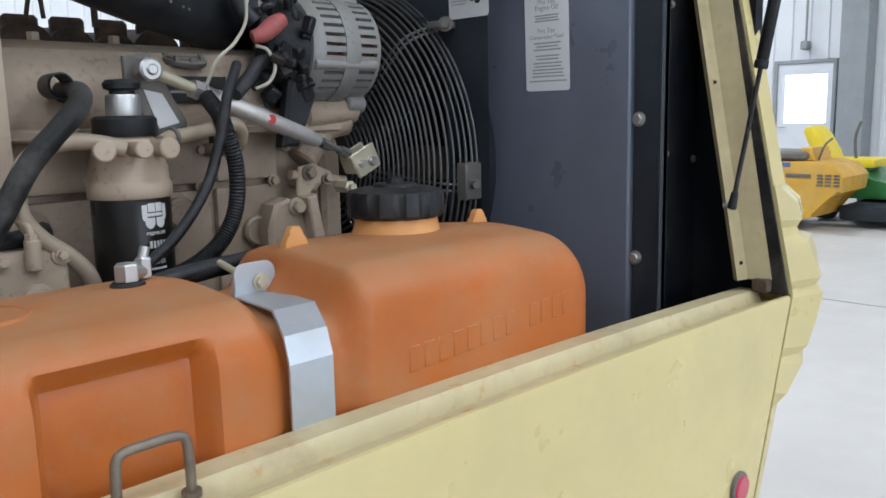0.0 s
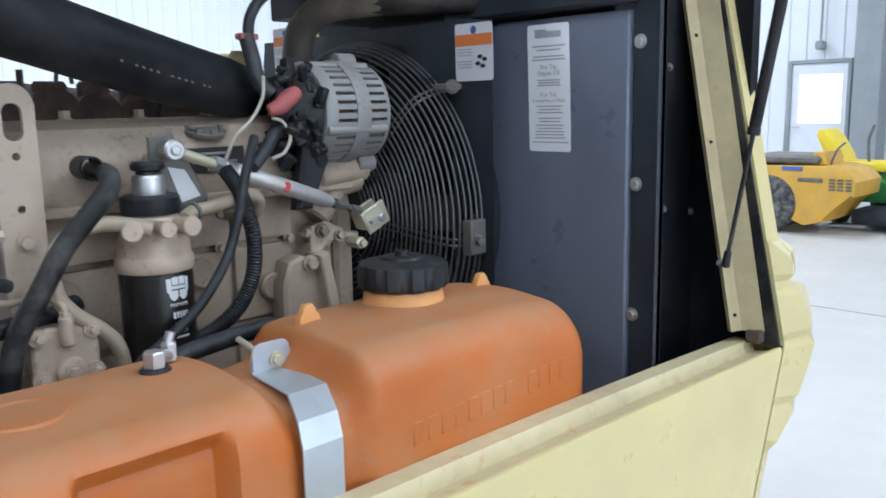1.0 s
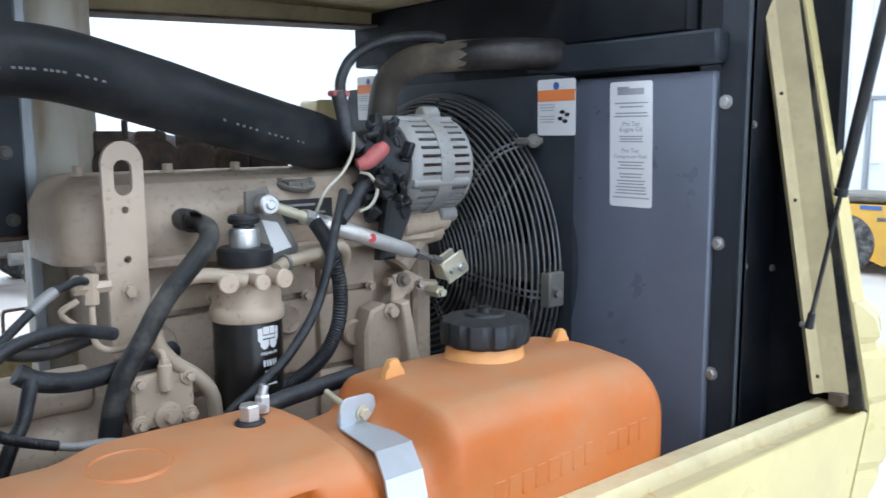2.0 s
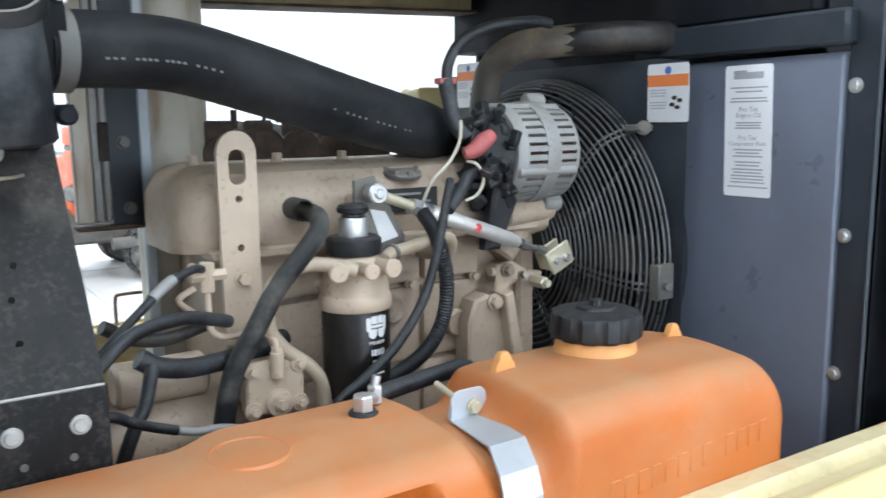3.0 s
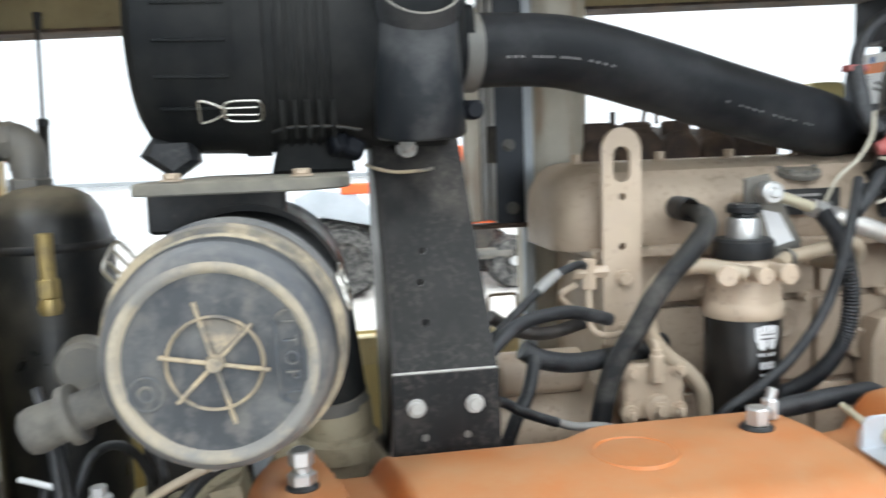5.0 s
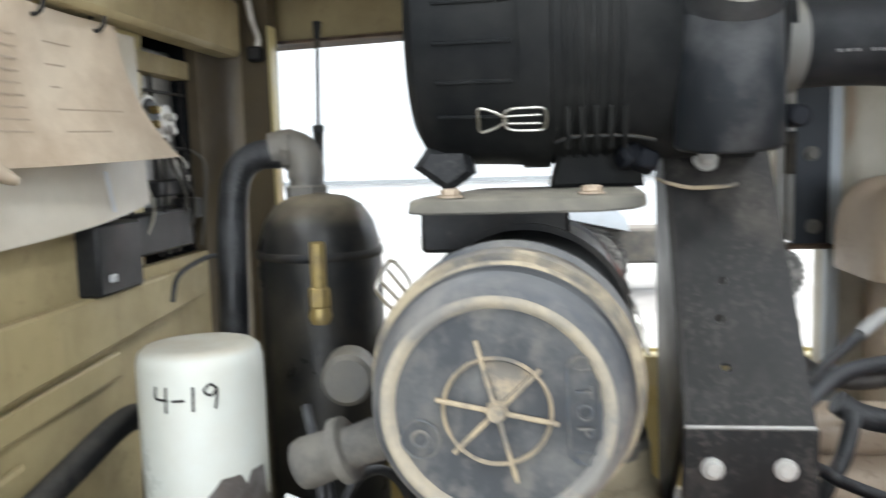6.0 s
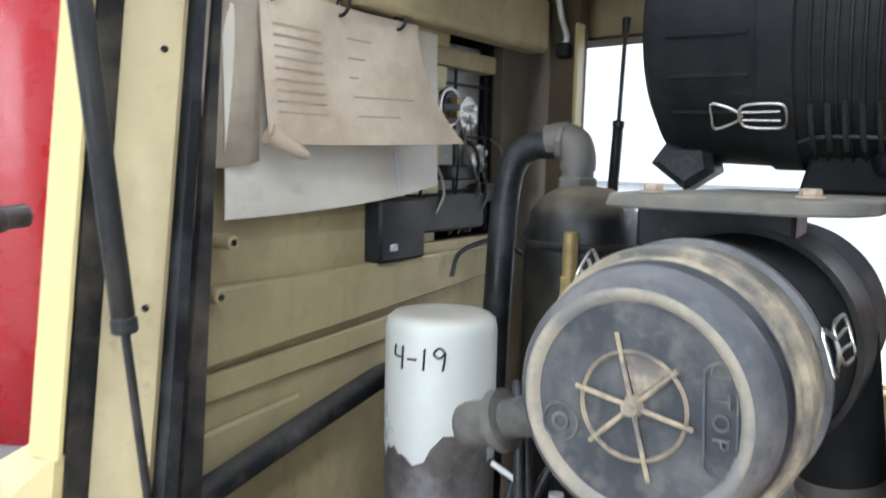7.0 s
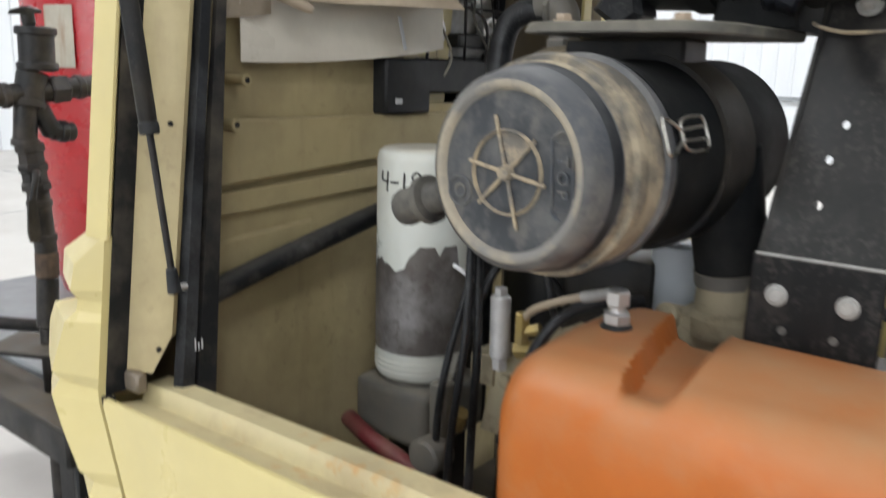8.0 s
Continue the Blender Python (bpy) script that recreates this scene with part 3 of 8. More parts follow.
def corner_moulding(sx, x_seam, y0, sign):
    """The end panel beside the seam, with its faceted, scalloped bumper below."""
    e = sx
    lean = LEAN_L if sx < 0 else LEAN_R
    bulge = 0.72 if sx < 0 else 1.0
    prof = ((0.40, 0.0, 0.04), (0.80, 0.012, 0.052), (0.822, 0.014, 0.095), (0.862, 0.040, 0.136), (0.872, 0.044, 0.122), (0.884, 0.050, 0.146), (0.915, 0.068, 0.164), (0.925, 0.072, 0.160), (0.950, 0.078, 0.172), (0.966, 0.080, 0.158), (0.982, 0.080, 0.128), (0.996, 0.078, 0.168), (1.040, 0.058, 0.168), (1.068, 0.046, 0.154), (1.080, 0.042, 0.114), (1.096, 0.038, 0.104), (1.110, 0.033, 0.133), (1.144, 0.026, 0.132), (1.178, 0.004, 0.064))
    bm = B()
    rows = []
    for z, ridge, outer in prof:
        notch = 1.0 if z in (0.872, 0.982, 1.080, 1.096) else 0.0
        outer -= 0.024 * notch if sx < 0 else 0.0
        z += 0.028 * step01(0.80, 0.93, z)
        yl = y0 + sign * lean * max(0, z - 1.0)
        xs = x_seam + e * (0.009 - 0.37 * max(0.0, 1.0 - z))
        k = 0.90 if sx < 0 else 1.0
        deep = 0.70 if z > 1.02 else 0.16
        push = (0.026 - 0.013 * notch) * step01(0.80, 0.84, z) * (1 - step01(1.175, 1.205, z))
        rows.append([bm.verts.new(q) for q in ((xs, yl + sign * 0.02, z), (xs, yl, z), (xs + e * ridge * k, yl - sign * push, z), (xs + e * outer * k, yl + sign * (0.010 + 0.020 * notch), z), (xs + e * outer * k, yl + sign * deep, z), (xs + e * (outer * k - 0.012), yl + sign * deep, z), (xs + e * (outer * k - 0.012), yl + sign * 0.04, z))])
    for a, b in zip(rows, rows[1:]):
        for j in range(7):
            k = (j + 1) % 7
            bm.faces.new((a[j], a[k], b[k], b[j]))
    bm.faces.new(rows[0]); bm.faces.new(rows[-1])
    part("corner_bumper", bm, YELLOW, housing, "faceted cream bumper with scalloped grips", 14)
    bm = B()
    rows = []
    for z in (1.203, 1.45, 1.70, 1.80):
        yl = y0 + sign * lean * (z - 1.0)
        w = 0.060
        rows.append([bm.verts.new(q) for q in ((x_seam + e * 0.004, yl + sign * (0.004 if sx < 0 else 0.02), z), (x_seam + e * 0.004, yl, z), (x_seam + e * w * 0.72, yl - sign * 0.006, z), (x_seam + e * w, yl + sign * 0.02, z), (x_seam + e * w, yl + sign * 0.70, z), (x_seam + e * (w - 0.012), yl + sign * 0.70, z), (x_seam + e * (w - 0.012), yl + sign * 0.04, z))])
    for a, b in zip(rows, rows[1:]):
        for j in range(7):
            k = (j + 1) % 7
            bm.faces.new((a[j], a[k], b[k], b[j]))
    bm.faces.new(rows[0]); bm.faces.new(rows[-1])
    part("end_panel", bm, YELLOW, housing, "", 18)


for sx, xs0 in ((-1, XL), (1, XR)):
    bm = B()
    prism(bm, [(xs0 - sx * 0.002, 1.0), (xs0 + sx * 0.010, 1.0), (xs0 + sx * (0.010 - 0.2), 0.46), (xs0 - sx * (0.002 + 0.2), 0.46)], (0, 0.004, 0), (1, 0, 0), (0, 0, 1), (0, 0.014, 0))
    part("seam_gasket", bm, SEAL, housing, "black gasket in the panel seam")
corner_moulding(-1, XL, 0.0, 1)
corner_moulding(1, XR, 0.0, 1)


def door_post(sx, x_seam, y0, sign):
    """The post beside the opening: foam seal, folded channel with holes, foot clip and inner rubber edge."""
    e = -sx
    def lean_by(k):
        return Matrix.Translation((0, y0, 1.0)) @ Matrix(((1, 0, 0, 0), (0, 1, sign * k, 0), (0, 0, 1, 0), (0, 0, 0, 1)))

    tilt = lean_by(LEAN_L if sx < 0 else 0.188)   # the channel
    skin = lean_by(LEAN_L if sx < 0 else LEAN_R)   # the seal follows the outer skin

    def put(name, outline, z0, z1, mat, label="", cut=0.0, taper=1.0):
        bm = B()
        a0, b0 = outline[0]
        upper = [(a0 + (a - a0) * taper, b0 + (b - b0) * taper) for a, b in outline]
        tilt_ = skin if name == "door_seal" else tilt
        lo = [bm.verts.new(tilt_ @ Vector((x_seam + e * a, sign * b, z0 - 1.0 + (cut if i in (2, 3) else 0.0)))) for i, (a, b) in enumerate(outline)]
        hi = [bm.verts.new(tilt_ @ Vector((x_seam + e * a, sign * b, z1 - 1.0 - (cut if i in (2, 3) else 0.0)))) for i, (a, b) in enumerate(upper)]
        k = len(outline)
        bm.faces.new(lo); bm.faces.new(hi)
        for i in range(k):
            bm.faces.new((lo[i], lo[(i + 1) % k], hi[(i + 1) % k], hi[i]))
        return part(name, bm, mat, housing, label, 25)

    if sx > 0:
        put("door_seal", [(-0.004, 0.006), (0.006, 0.004), (0.010, 0.040), (-0.004, 0.040)], 1.0, 1.80, SEAL, "black foam weather strip")
        put("post_channel", [(-0.002, 0.030), (0.012, 0.028), (0.032, 0.064), (0.060, 0.072), (0.054, 0.082), (0.0, 0.082)], 1.028, 1.80, YELLOW_IN_SHADE, "cream folded steel channel with small holes", 0.0)
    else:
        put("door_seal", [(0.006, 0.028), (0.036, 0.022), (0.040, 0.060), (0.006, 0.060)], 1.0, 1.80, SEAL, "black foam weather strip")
        put("post_channel", [(0.041, 0.047), (0.076, 0.062), (0.091, 0.078), (0.086, 0.087), (0.044, 0.074)], 1.028, 1.71, YELLOW_IN_SHADE, "cream folded steel channel with small holes", 0.05)
    if sx < 0:
        put("post_edge", [(0.084, 0.089), (0.098, 0.094), (0.101, 0.110), (0.084, 0.112)], 1.0, 1.80, RUBBER, "grey-black rubber edge strip", 0.0, 0.55)
        # Black strip drawn for the shade in the gap behind the post.
        put("gap_shade", [(0.088, 0.113), (0.102, 0.116), (0.107, 0.142), (0.088, 0.142)], 0.95, 1.80, SEAL, "black strip standing in for the gap's shade", 0.0, 0.2)
    if sx < 0:
        put("post_back", [(-0.03, 0.122), (0.055, 0.122), (0.055, 0.136), (-0.03, 0.136)], 0.6, 1.80, BROWN_FOAM_SHADE, "dusty brown insulation edge")
    bm = B()
    foot = (0.042, 0.074, 0.044, 0.060) if sx < 0 else (0.002, 0.030, 0.034, 0.064)
    box(bm, min(x_seam + e * foot[0], x_seam + e * foot[1]), max(x_seam + e * foot[0], x_seam + e * foot[1]), y0 + foot[2], y0 + foot[3], 1.004, 1.030, 0.003)
    part("post_foot", bm, WORN if sx < 0 else RUSTY, housing, "rust-stained foot clip")
    for hz, off in ((1.06, 0.3), (1.347 if sx < 0 else 1.396, 0.3), (1.60, 0.3)):
        bm = B()
        p = tilt @ Vector((x_seam + e * (0.076 + 0.015 * off), sign * (0.062 + 0.016 * off), hz - 1.0))
        nrm = Vector((e * 0.66, -sign * 0.75, 0))
        if sx > 0:
            p = tilt @ Vector((x_seam + e * 0.046, sign * 0.067, hz - 1.0))
            nrm = Vector((e * 0.36, -sign * 0.93, 0))
        rod(bm, p + nrm * -0.002, p + nrm * 0.0012, 0.0036, n=10)
        part("hole", bm, SEAL, housing)


bm = B()
for k, (w, h) in enumerate(((0.0025, 0.016), (0.0025, 0.010), (0.0025, 0.014))):
    box(bm, -0.6295, -0.6285, 0.098 + 0.005 * k, 0.0995 + 0.005 * k, 1.055, 1.055 + h)
part("chalk_mark", bm, LABEL, housing, "white chalk strokes")
door_post(-1, -0.735, -0.012, 1)
door_post(1, XR, 0.0, 1)

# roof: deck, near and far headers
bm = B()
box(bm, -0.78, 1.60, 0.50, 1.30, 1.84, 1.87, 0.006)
part("roof", bm, YELLOW_IN_SHADE, housing, "cream sheet roof, dusty underneath")
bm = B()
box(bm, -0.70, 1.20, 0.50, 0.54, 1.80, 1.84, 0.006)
part("header", bm, YELLOW_IN_SHADE, housing)
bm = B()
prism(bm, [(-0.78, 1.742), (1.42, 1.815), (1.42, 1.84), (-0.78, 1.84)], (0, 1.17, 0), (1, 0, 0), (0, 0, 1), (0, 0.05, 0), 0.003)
part("header", bm, YELLOW_IN_SHADE, housing)
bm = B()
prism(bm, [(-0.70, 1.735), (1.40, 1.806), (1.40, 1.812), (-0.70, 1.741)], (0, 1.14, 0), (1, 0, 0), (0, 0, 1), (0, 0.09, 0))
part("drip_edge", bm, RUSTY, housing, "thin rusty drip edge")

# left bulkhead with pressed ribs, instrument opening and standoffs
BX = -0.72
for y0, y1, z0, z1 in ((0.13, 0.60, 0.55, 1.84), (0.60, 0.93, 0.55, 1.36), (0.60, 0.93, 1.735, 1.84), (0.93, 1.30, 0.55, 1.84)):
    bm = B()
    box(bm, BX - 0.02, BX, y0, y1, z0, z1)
    part("bulkhead", bm, BROWN_FOAM_SHADE if y0 > 0.9 else YELLOW_IN_SHADE, housing, "bulkhead sheet coloured dark brown for the hood's shade" if y0 > 0.9 else "dusty cream bulkhead sheet, coloured darker for shade")
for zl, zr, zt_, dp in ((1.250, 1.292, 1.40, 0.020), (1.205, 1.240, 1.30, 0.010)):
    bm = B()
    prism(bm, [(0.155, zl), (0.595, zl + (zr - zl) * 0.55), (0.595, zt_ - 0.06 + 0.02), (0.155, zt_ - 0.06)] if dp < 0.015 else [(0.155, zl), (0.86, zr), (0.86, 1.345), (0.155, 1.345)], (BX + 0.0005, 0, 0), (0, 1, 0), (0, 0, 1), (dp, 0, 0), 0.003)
    part("pressed_panel", bm, YELLOW_IN_SHADE, housing)
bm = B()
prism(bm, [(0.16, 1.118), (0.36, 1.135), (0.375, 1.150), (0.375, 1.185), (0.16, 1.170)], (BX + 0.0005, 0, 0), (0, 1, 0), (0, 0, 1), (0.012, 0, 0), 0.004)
part("pressed_panel", bm, YELLOW_IN_SHADE, housing)
for sy, sz in ((0.227, 1.400), (0.208, 1.340)):
    bm = B()
    rod(bm, (BX, sy, sz), (BX + 0.046, sy, sz), 0.0085, n=14, bevel=0.001)
    sleeve = part("standoff", bm, YELLOW_IN_SHADE, housing)
    bm = B()
    rod(bm, (BX + 0.0462, sy, sz), (BX + 0.0472, sy, sz), 0.0040, n=10)
    part("bolt_end", bm, BLACK, sleeve, "dark bolt end in the sleeve")
bm = B()
box(bm, BX, BX + 0.05, 0.45, 1.02, 1.70, 1.80, 0.008)
part("instrument_hood", bm, YELLOW_IN_SHADE, housing, "cream hood folded over the instrument opening")
bm = B()
box(bm, BX - 0.14, BX - 0.13, 0.58, 0.95, 1.34, 1.75); box(bm, BX - 0.13, BX - 0.02, 0.58, 0.60, 1.34, 1.75); box(bm, BX - 0.13, BX - 0.02, 0.93, 0.95, 1.34, 1.75); box(bm, BX - 0.13, BX - 0.02, 0.60, 0.93, 1.34, 1.36); box(bm, BX - 0.13, BX - 0.02, 0.60, 0.93, 1.735, 1.75)
part("instrument_back", bm, PANEL_DARK, housing)

# far corner post
bm = B()
prism(bm, [(0, 0), (0.055, 0), (0.055, 0.05), (0.0, 0.05)], (-0.69, 1.05, 0.9), (1, 0, 0), (0, 1, 0), (0.0, 0.02, 0.95), 0.004)
# The far corner's shade is put into this post's colour.
part("far_post", bm, BROWN_FOAM_SHADE, housing, "corner post coloured dark brown for shade")
bm = B()
box(bm, -0.634, -0.627, 1.052, 1.085, 0.98, 1.76, 0.002)
part("door_seal", bm, YELLOW, housing, "pale worn edge strip")

# chassis deck
bm = B()
box(bm, -0.75, 1.58, 0.34, 1.52, 0.52, 0.56); box(bm, 0.05, 1.58, 0.10, 0.34, 0.52, 0.56); box(bm, -0.75, -0.60, 0.10, 0.34, 0.52, 0.56)
part("deck", bm, BLACK, housing, "oily dark chassis deck")
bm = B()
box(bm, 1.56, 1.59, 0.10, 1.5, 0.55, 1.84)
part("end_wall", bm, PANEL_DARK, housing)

# outer end skins
for x0, x1, ya in ((1.597, 1.604, 0.17), (-0.876, -0.868, 0.24)):
    bm = B()
    box(bm, x0, x1, ya, 1.60, 0.45, 1.82, 0.002)
    part("end_skin", bm, YELLOW, housing, "cream outer end sheet")
# wheels and drawbar below, so that the body stands on the floor
for wx in (0.30,):
    for wy in (0.13, 1.49):
        bm = B()
        lathe(bm, [(0.0, -0.09), (0.18, -0.09), (0.19, -0.075), (0.30, -0.085), (0.335, -0.05), (0.34, 0.0), (0.335, 0.05), (0.30, 0.085), (0.19, 0.075), (0.18, 0.09), (0, 0.09)], (wx, wy, 0.34), (0, 1, 0), 40)
        part("wheel", bm, TYRE, housing)
bm = B()
box(bm, -1.9, -0.65, 0.70, 0.84, 0.36, 0.46, 0.01)
rod(bm, (-1.62, 0.77, 0.0), (-1.62, 0.77, 0.42), 0.035)
part("drawbar", bm, BLACK, housing)

# red reflector, sill catch
bm = B()
lathe(bm, [(0, 0), (0.030, 0), (0.030, 0.006), (0.026, 0.008), (0, 0.008)], (1.335, -0.0005, 0.690), (0, -1, 0), 28)
refl = part("reflector", bm, CASTGREY, housing, "round red reflector in a grey rim")
bm = B()
lathe(bm, [(0, 0.008), (0.0245, 0.008), (0.022, 0.011), (0, 0.0125)], (1.335, -0.0007, 0.690), (0, -1, 0), 28)
part("reflector_lens", bm, REDLENS, refl, "red plastic lens")


def sill_catch(x0, x1, y, z, top):
    bm = B()
    hose(bm, [(x0, y, z), (x0, y, z + (top - z) * 0.55), (x0 + 0.002, y, top - 0.006), (x0 + 0.010, y, top), ((x0 + x1) / 2, y, top + 0.001), (x1 - 0.010, y, top), (x1 - 0.002, y, top - 0.006), (x1, y, z + (top - z) * 0.55), (x1, y, z)], 0.0046, 10, 5)
    rod(bm, (x0, y, z - 0.002), (x0, y, z + 0.004), 0.009, n=14)
    rod(bm, (x1, y, z - 0.002), (x1, y, z + 0.004), 0.009, n=14)
    return part("sill_catch", bm, WORN, housing, "bare steel striker loop on the sill")


sill_catch(0.279, 0.345, 0.052, 1.022, 1.079)
sill_catch(0.39, 0.47, 1.575, 1.022, 1.10)


def gas_strut(foot, joint, top):
    s = thing("gas_strut", "black gas strut holding the raised side door", "gas strut", "door struts", at=foot)
    f, j, t = Vector(foot), Vector(joint), Vector(top)
    d = (t - f).normalized()
    bm = B()
    lathe(bm, [(0, 0), (0.0085, 0), (0.0105, 0.004), (0.0105, 0.10), (0.0105, (t - j).length)], j, d, 20)
    part("cylinder", bm, BLACK, s)
    bm = B()
    rod(bm, j - d * 0.012, j + d * 0.003, 0.0118, n=18, bevel=0.002)
    part("collar", bm, CAP, s)
    bm = B()
    rod(bm, f + d * 0.02, j, 0.0042, n=12)
    part("rod", bm, PRESSBLACK, s)
    bm = B()
    rod(bm, f - d * 0.006, f + d * 0.026, 0.0085, 0.0065, n=14, bevel=0.002)
    part("end_fitting", bm, CAP, s)
    bm = B()
    rod(bm, f, f + Vector((0, 0.016, 0)), 0.005, n=12)
    part("ball_stud", bm, ZINC, s)
    return s


gas_strut((-0.585, 0.043, 1.158), (-0.602, 0.030, 1.352), (-0.637, 0.003, 1.76))
gas_strut((1.405, 0.060, 1.177), (1.419, 0.023, 1.425), (1.439, -0.031, 1.785))

# ---- cooler, shroud and fan ----
cooler = thing("cooler_box", "charcoal painted radiator and oil cooler box", "radiator", at=(1.3, 0.6, 0.56))
bm = B()
box(bm, 1.236, 1.262, 0.166, 0.520, 0.58, 1.632, 0.004)
part("cooler_front", bm, PANEL, cooler, "smooth charcoal front panel")
bm = B()
box(bm, 1.246, 1.262, 0.108, 0.164, 0.58, 1.80, 0.002)
box(bm, 1.238, 1.262, 0.108, 0.112, 0.58, 1.80, 0.001)
part("corner_flange", bm, SHROUD, cooler, "folded steel corner flange")
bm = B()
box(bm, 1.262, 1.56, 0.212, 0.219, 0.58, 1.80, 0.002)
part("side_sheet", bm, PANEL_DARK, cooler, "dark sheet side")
for by, bz in ((0.157, 1.096), (0.154, 1.333), (0.150, 1.578)):
    bm = B()
    bolt(bm, (1.246, by, bz), (-1, 0, 0), 0.0085, 0.007, 1.45)
    part("bolt", bm, ZINC, cooler)
for bx, bz in ((1.448, 1.541), (1.439, 1.264), (1.545, 1.249)):
    bm = B()
    bolt(bm, (bx, 0.212, bz), (0, -1, 0), 0.0062, 0.004, 1.3)
    part("bolt", bm, CASTGREY, cooler)
bm = B()
box(bm, 1.215, 1.262, 0.152, 0.60, 1.642, 1.70, 0.006)
part("top_rail", bm, SHROUD, cooler)
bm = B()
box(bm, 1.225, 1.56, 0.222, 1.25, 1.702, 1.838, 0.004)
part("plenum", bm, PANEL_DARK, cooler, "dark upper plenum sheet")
# shroud face with round opening
FC = Vector((1.16, 0.798, 1.250))
bm = B()
ring_n = 64
outer, inner, lip = [], [], []
rect = (0.417, 1.20, 0.62, 1.640)
for i in range(ring_n):
    a = 2 * math.pi * i / ring_n
    c, s = math.cos(a), math.sin(a)
    k = min((rect[1] - FC.y) / c if c > 1e-6 else 9, (rect[0] - FC.y) / c if c < -1e-6 else 9, (rect[3] - FC.z) / s if s > 1e-6 else 9, (rect[2] - FC.z) / s if s < -1e-6 else 9)
    rr = min(0.335, k * 0.98)
    outer.append(bm.verts.new((1.163, FC.y + c * k, FC.z + s * k)))
    inner.append(bm.verts.new((1.163, FC.y + c * rr, FC.z + s * rr)))
    lip.append(bm.verts.new((1.235, FC.y + c * rr, FC.z + s * rr)))
for i in range(ring_n):
    j = (i + 1) % ring_n
    bm.faces.new((outer[i], outer[j], inner[j], inner[i]))
    bm.faces.new((inner[i], inner[j], lip[j], lip[i]))
part("fan_shroud", bm, SHROUD, cooler, "fan shroud coloured near black for shade, with a round opening")
bm = B()
box(bm, 1.166, 1.2355, 0.523, 0.529, 0.62, 1.632)
part("shroud_side", bm, SHROUD, cooler)
bm = B()
box(bm, 1.30, 1.34, 0.49, 1.20, 0.62, 1.64)
part("radiator_core", bm, PANEL_DARK, cooler, "black radiator core")

fan = thing("cooling_fan", "black cooling fan inside the shroud", "fan", at=(1.22, FC.y, FC.z))
bm = B()
rod(bm, (1.16, FC.y, FC.z), (1.25, FC.y, FC.z), 0.075, n=32, bevel=0.008)
part("hub", bm, BLACK, fan)
for i in range(8):
    bm = B()
    a = 2 * math.pi * i / 8
    m = Matrix.Translation((1.215, FC.y, FC.z)) @ Matrix.Rotation(a, 4, "X") @ Matrix.Rotation(radians(35), 4, "Z")
    box(bm, -0.055, 0.055, -0.0025, 0.0025, 0.07, 0.315, 0.002, m=m)
    part("blade", bm, BLACK, fan)

guard = thing("fan_guard", "black wire fan guard of concentric rings", "fan guard", at=(1.10, FC.y, FC.z))
guard_rings = [(0.090 + 0.0135 * i, 1.076 + 0.004 * (i / 16) ** 2) for i in range(17)]
guard_rings += [(0.318, 1.082), (0.3285, 1.088), (0.338, 1.096), (0.346, 1.105), (0.3525, 1.115), (0.358, 1.125), (0.362, 1.136), (0.3645, 1.147)]


def guard_depth(r):
    """How far forward the domed guard stands at a radius."""
    for (ra, xa), (rb, xb) in zip(guard_rings, guard_rings[1:]):
        if r <= rb:
            return xa + (xb - xa) * max(0.0, (r - ra) / (rb - ra))
    return 1.150


for r, x in guard_rings:
    bm = B()
    lathe(bm, [(r + 0.0025 * math.cos(t * math.pi / 3), 0.0025 * math.sin(t * math.pi / 3)) for t in range(7)], (x, FC.y, FC.z), (1, 0, 0), 80)
    part("ring", bm, GUARD, guard)
for ang in (135, 186, 237, 288, 339, 30, 84):
    bm = B()
    a = radians(ang)
    d = Vector((0, math.cos(a), math.sin(a)))
    for w in (-0.006, 0.006):
        sd = Vector((0, -math.sin(a), math.cos(a))) * w
        hose(bm, [Vector((guard_depth(r) + 0.0045, FC.y, FC.z)) + sd + d * r for r in (0.09, 0.20, 0.29, 0.33, 0.352, 0.366)], 0.0026, 8, 4)
    part("spoke", bm, GUARD, guard)
bm = B()
lathe(bm, [(0.0, 0), (0.092, 0.0), (0.092, 0.003), (0, 0.003)], (1.078, FC.y, FC.z), (1, 0, 0), 40)
part("centre_disc", bm, BLACK, guard)
for gy, gz in ((0.502, 1.512), (0.434, 1.226)):
    bm = B()
    if gz < 1.3:
        box(bm, 1.108, 1.150, gy - 0.010, gy + 0.004, gz - 0.034, gz + 0.034, 0.003)
        box(bm, 1.104, 1.109, gy - 0.012, gy + 0.012, gz - 0.034, gz + 0.034, 0.002)
        bolt(bm, (1.125, gy - 0.010, gz - 0.006), (-0.4, -1, 0), 0.008, 0.012)
    else:
        box(bm, 1.120, 1.163, gy - 0.006, gy + 0.030, gz - 0.006, gz + 0.006, 0.002)
        bolt(bm, (1.135, gy - 0.006, gz), (-0.8, -0.6, 0), 0.009, 0.010)
    part("guard_clip", bm, CASTGREY, guard, "steel clip and bolt")


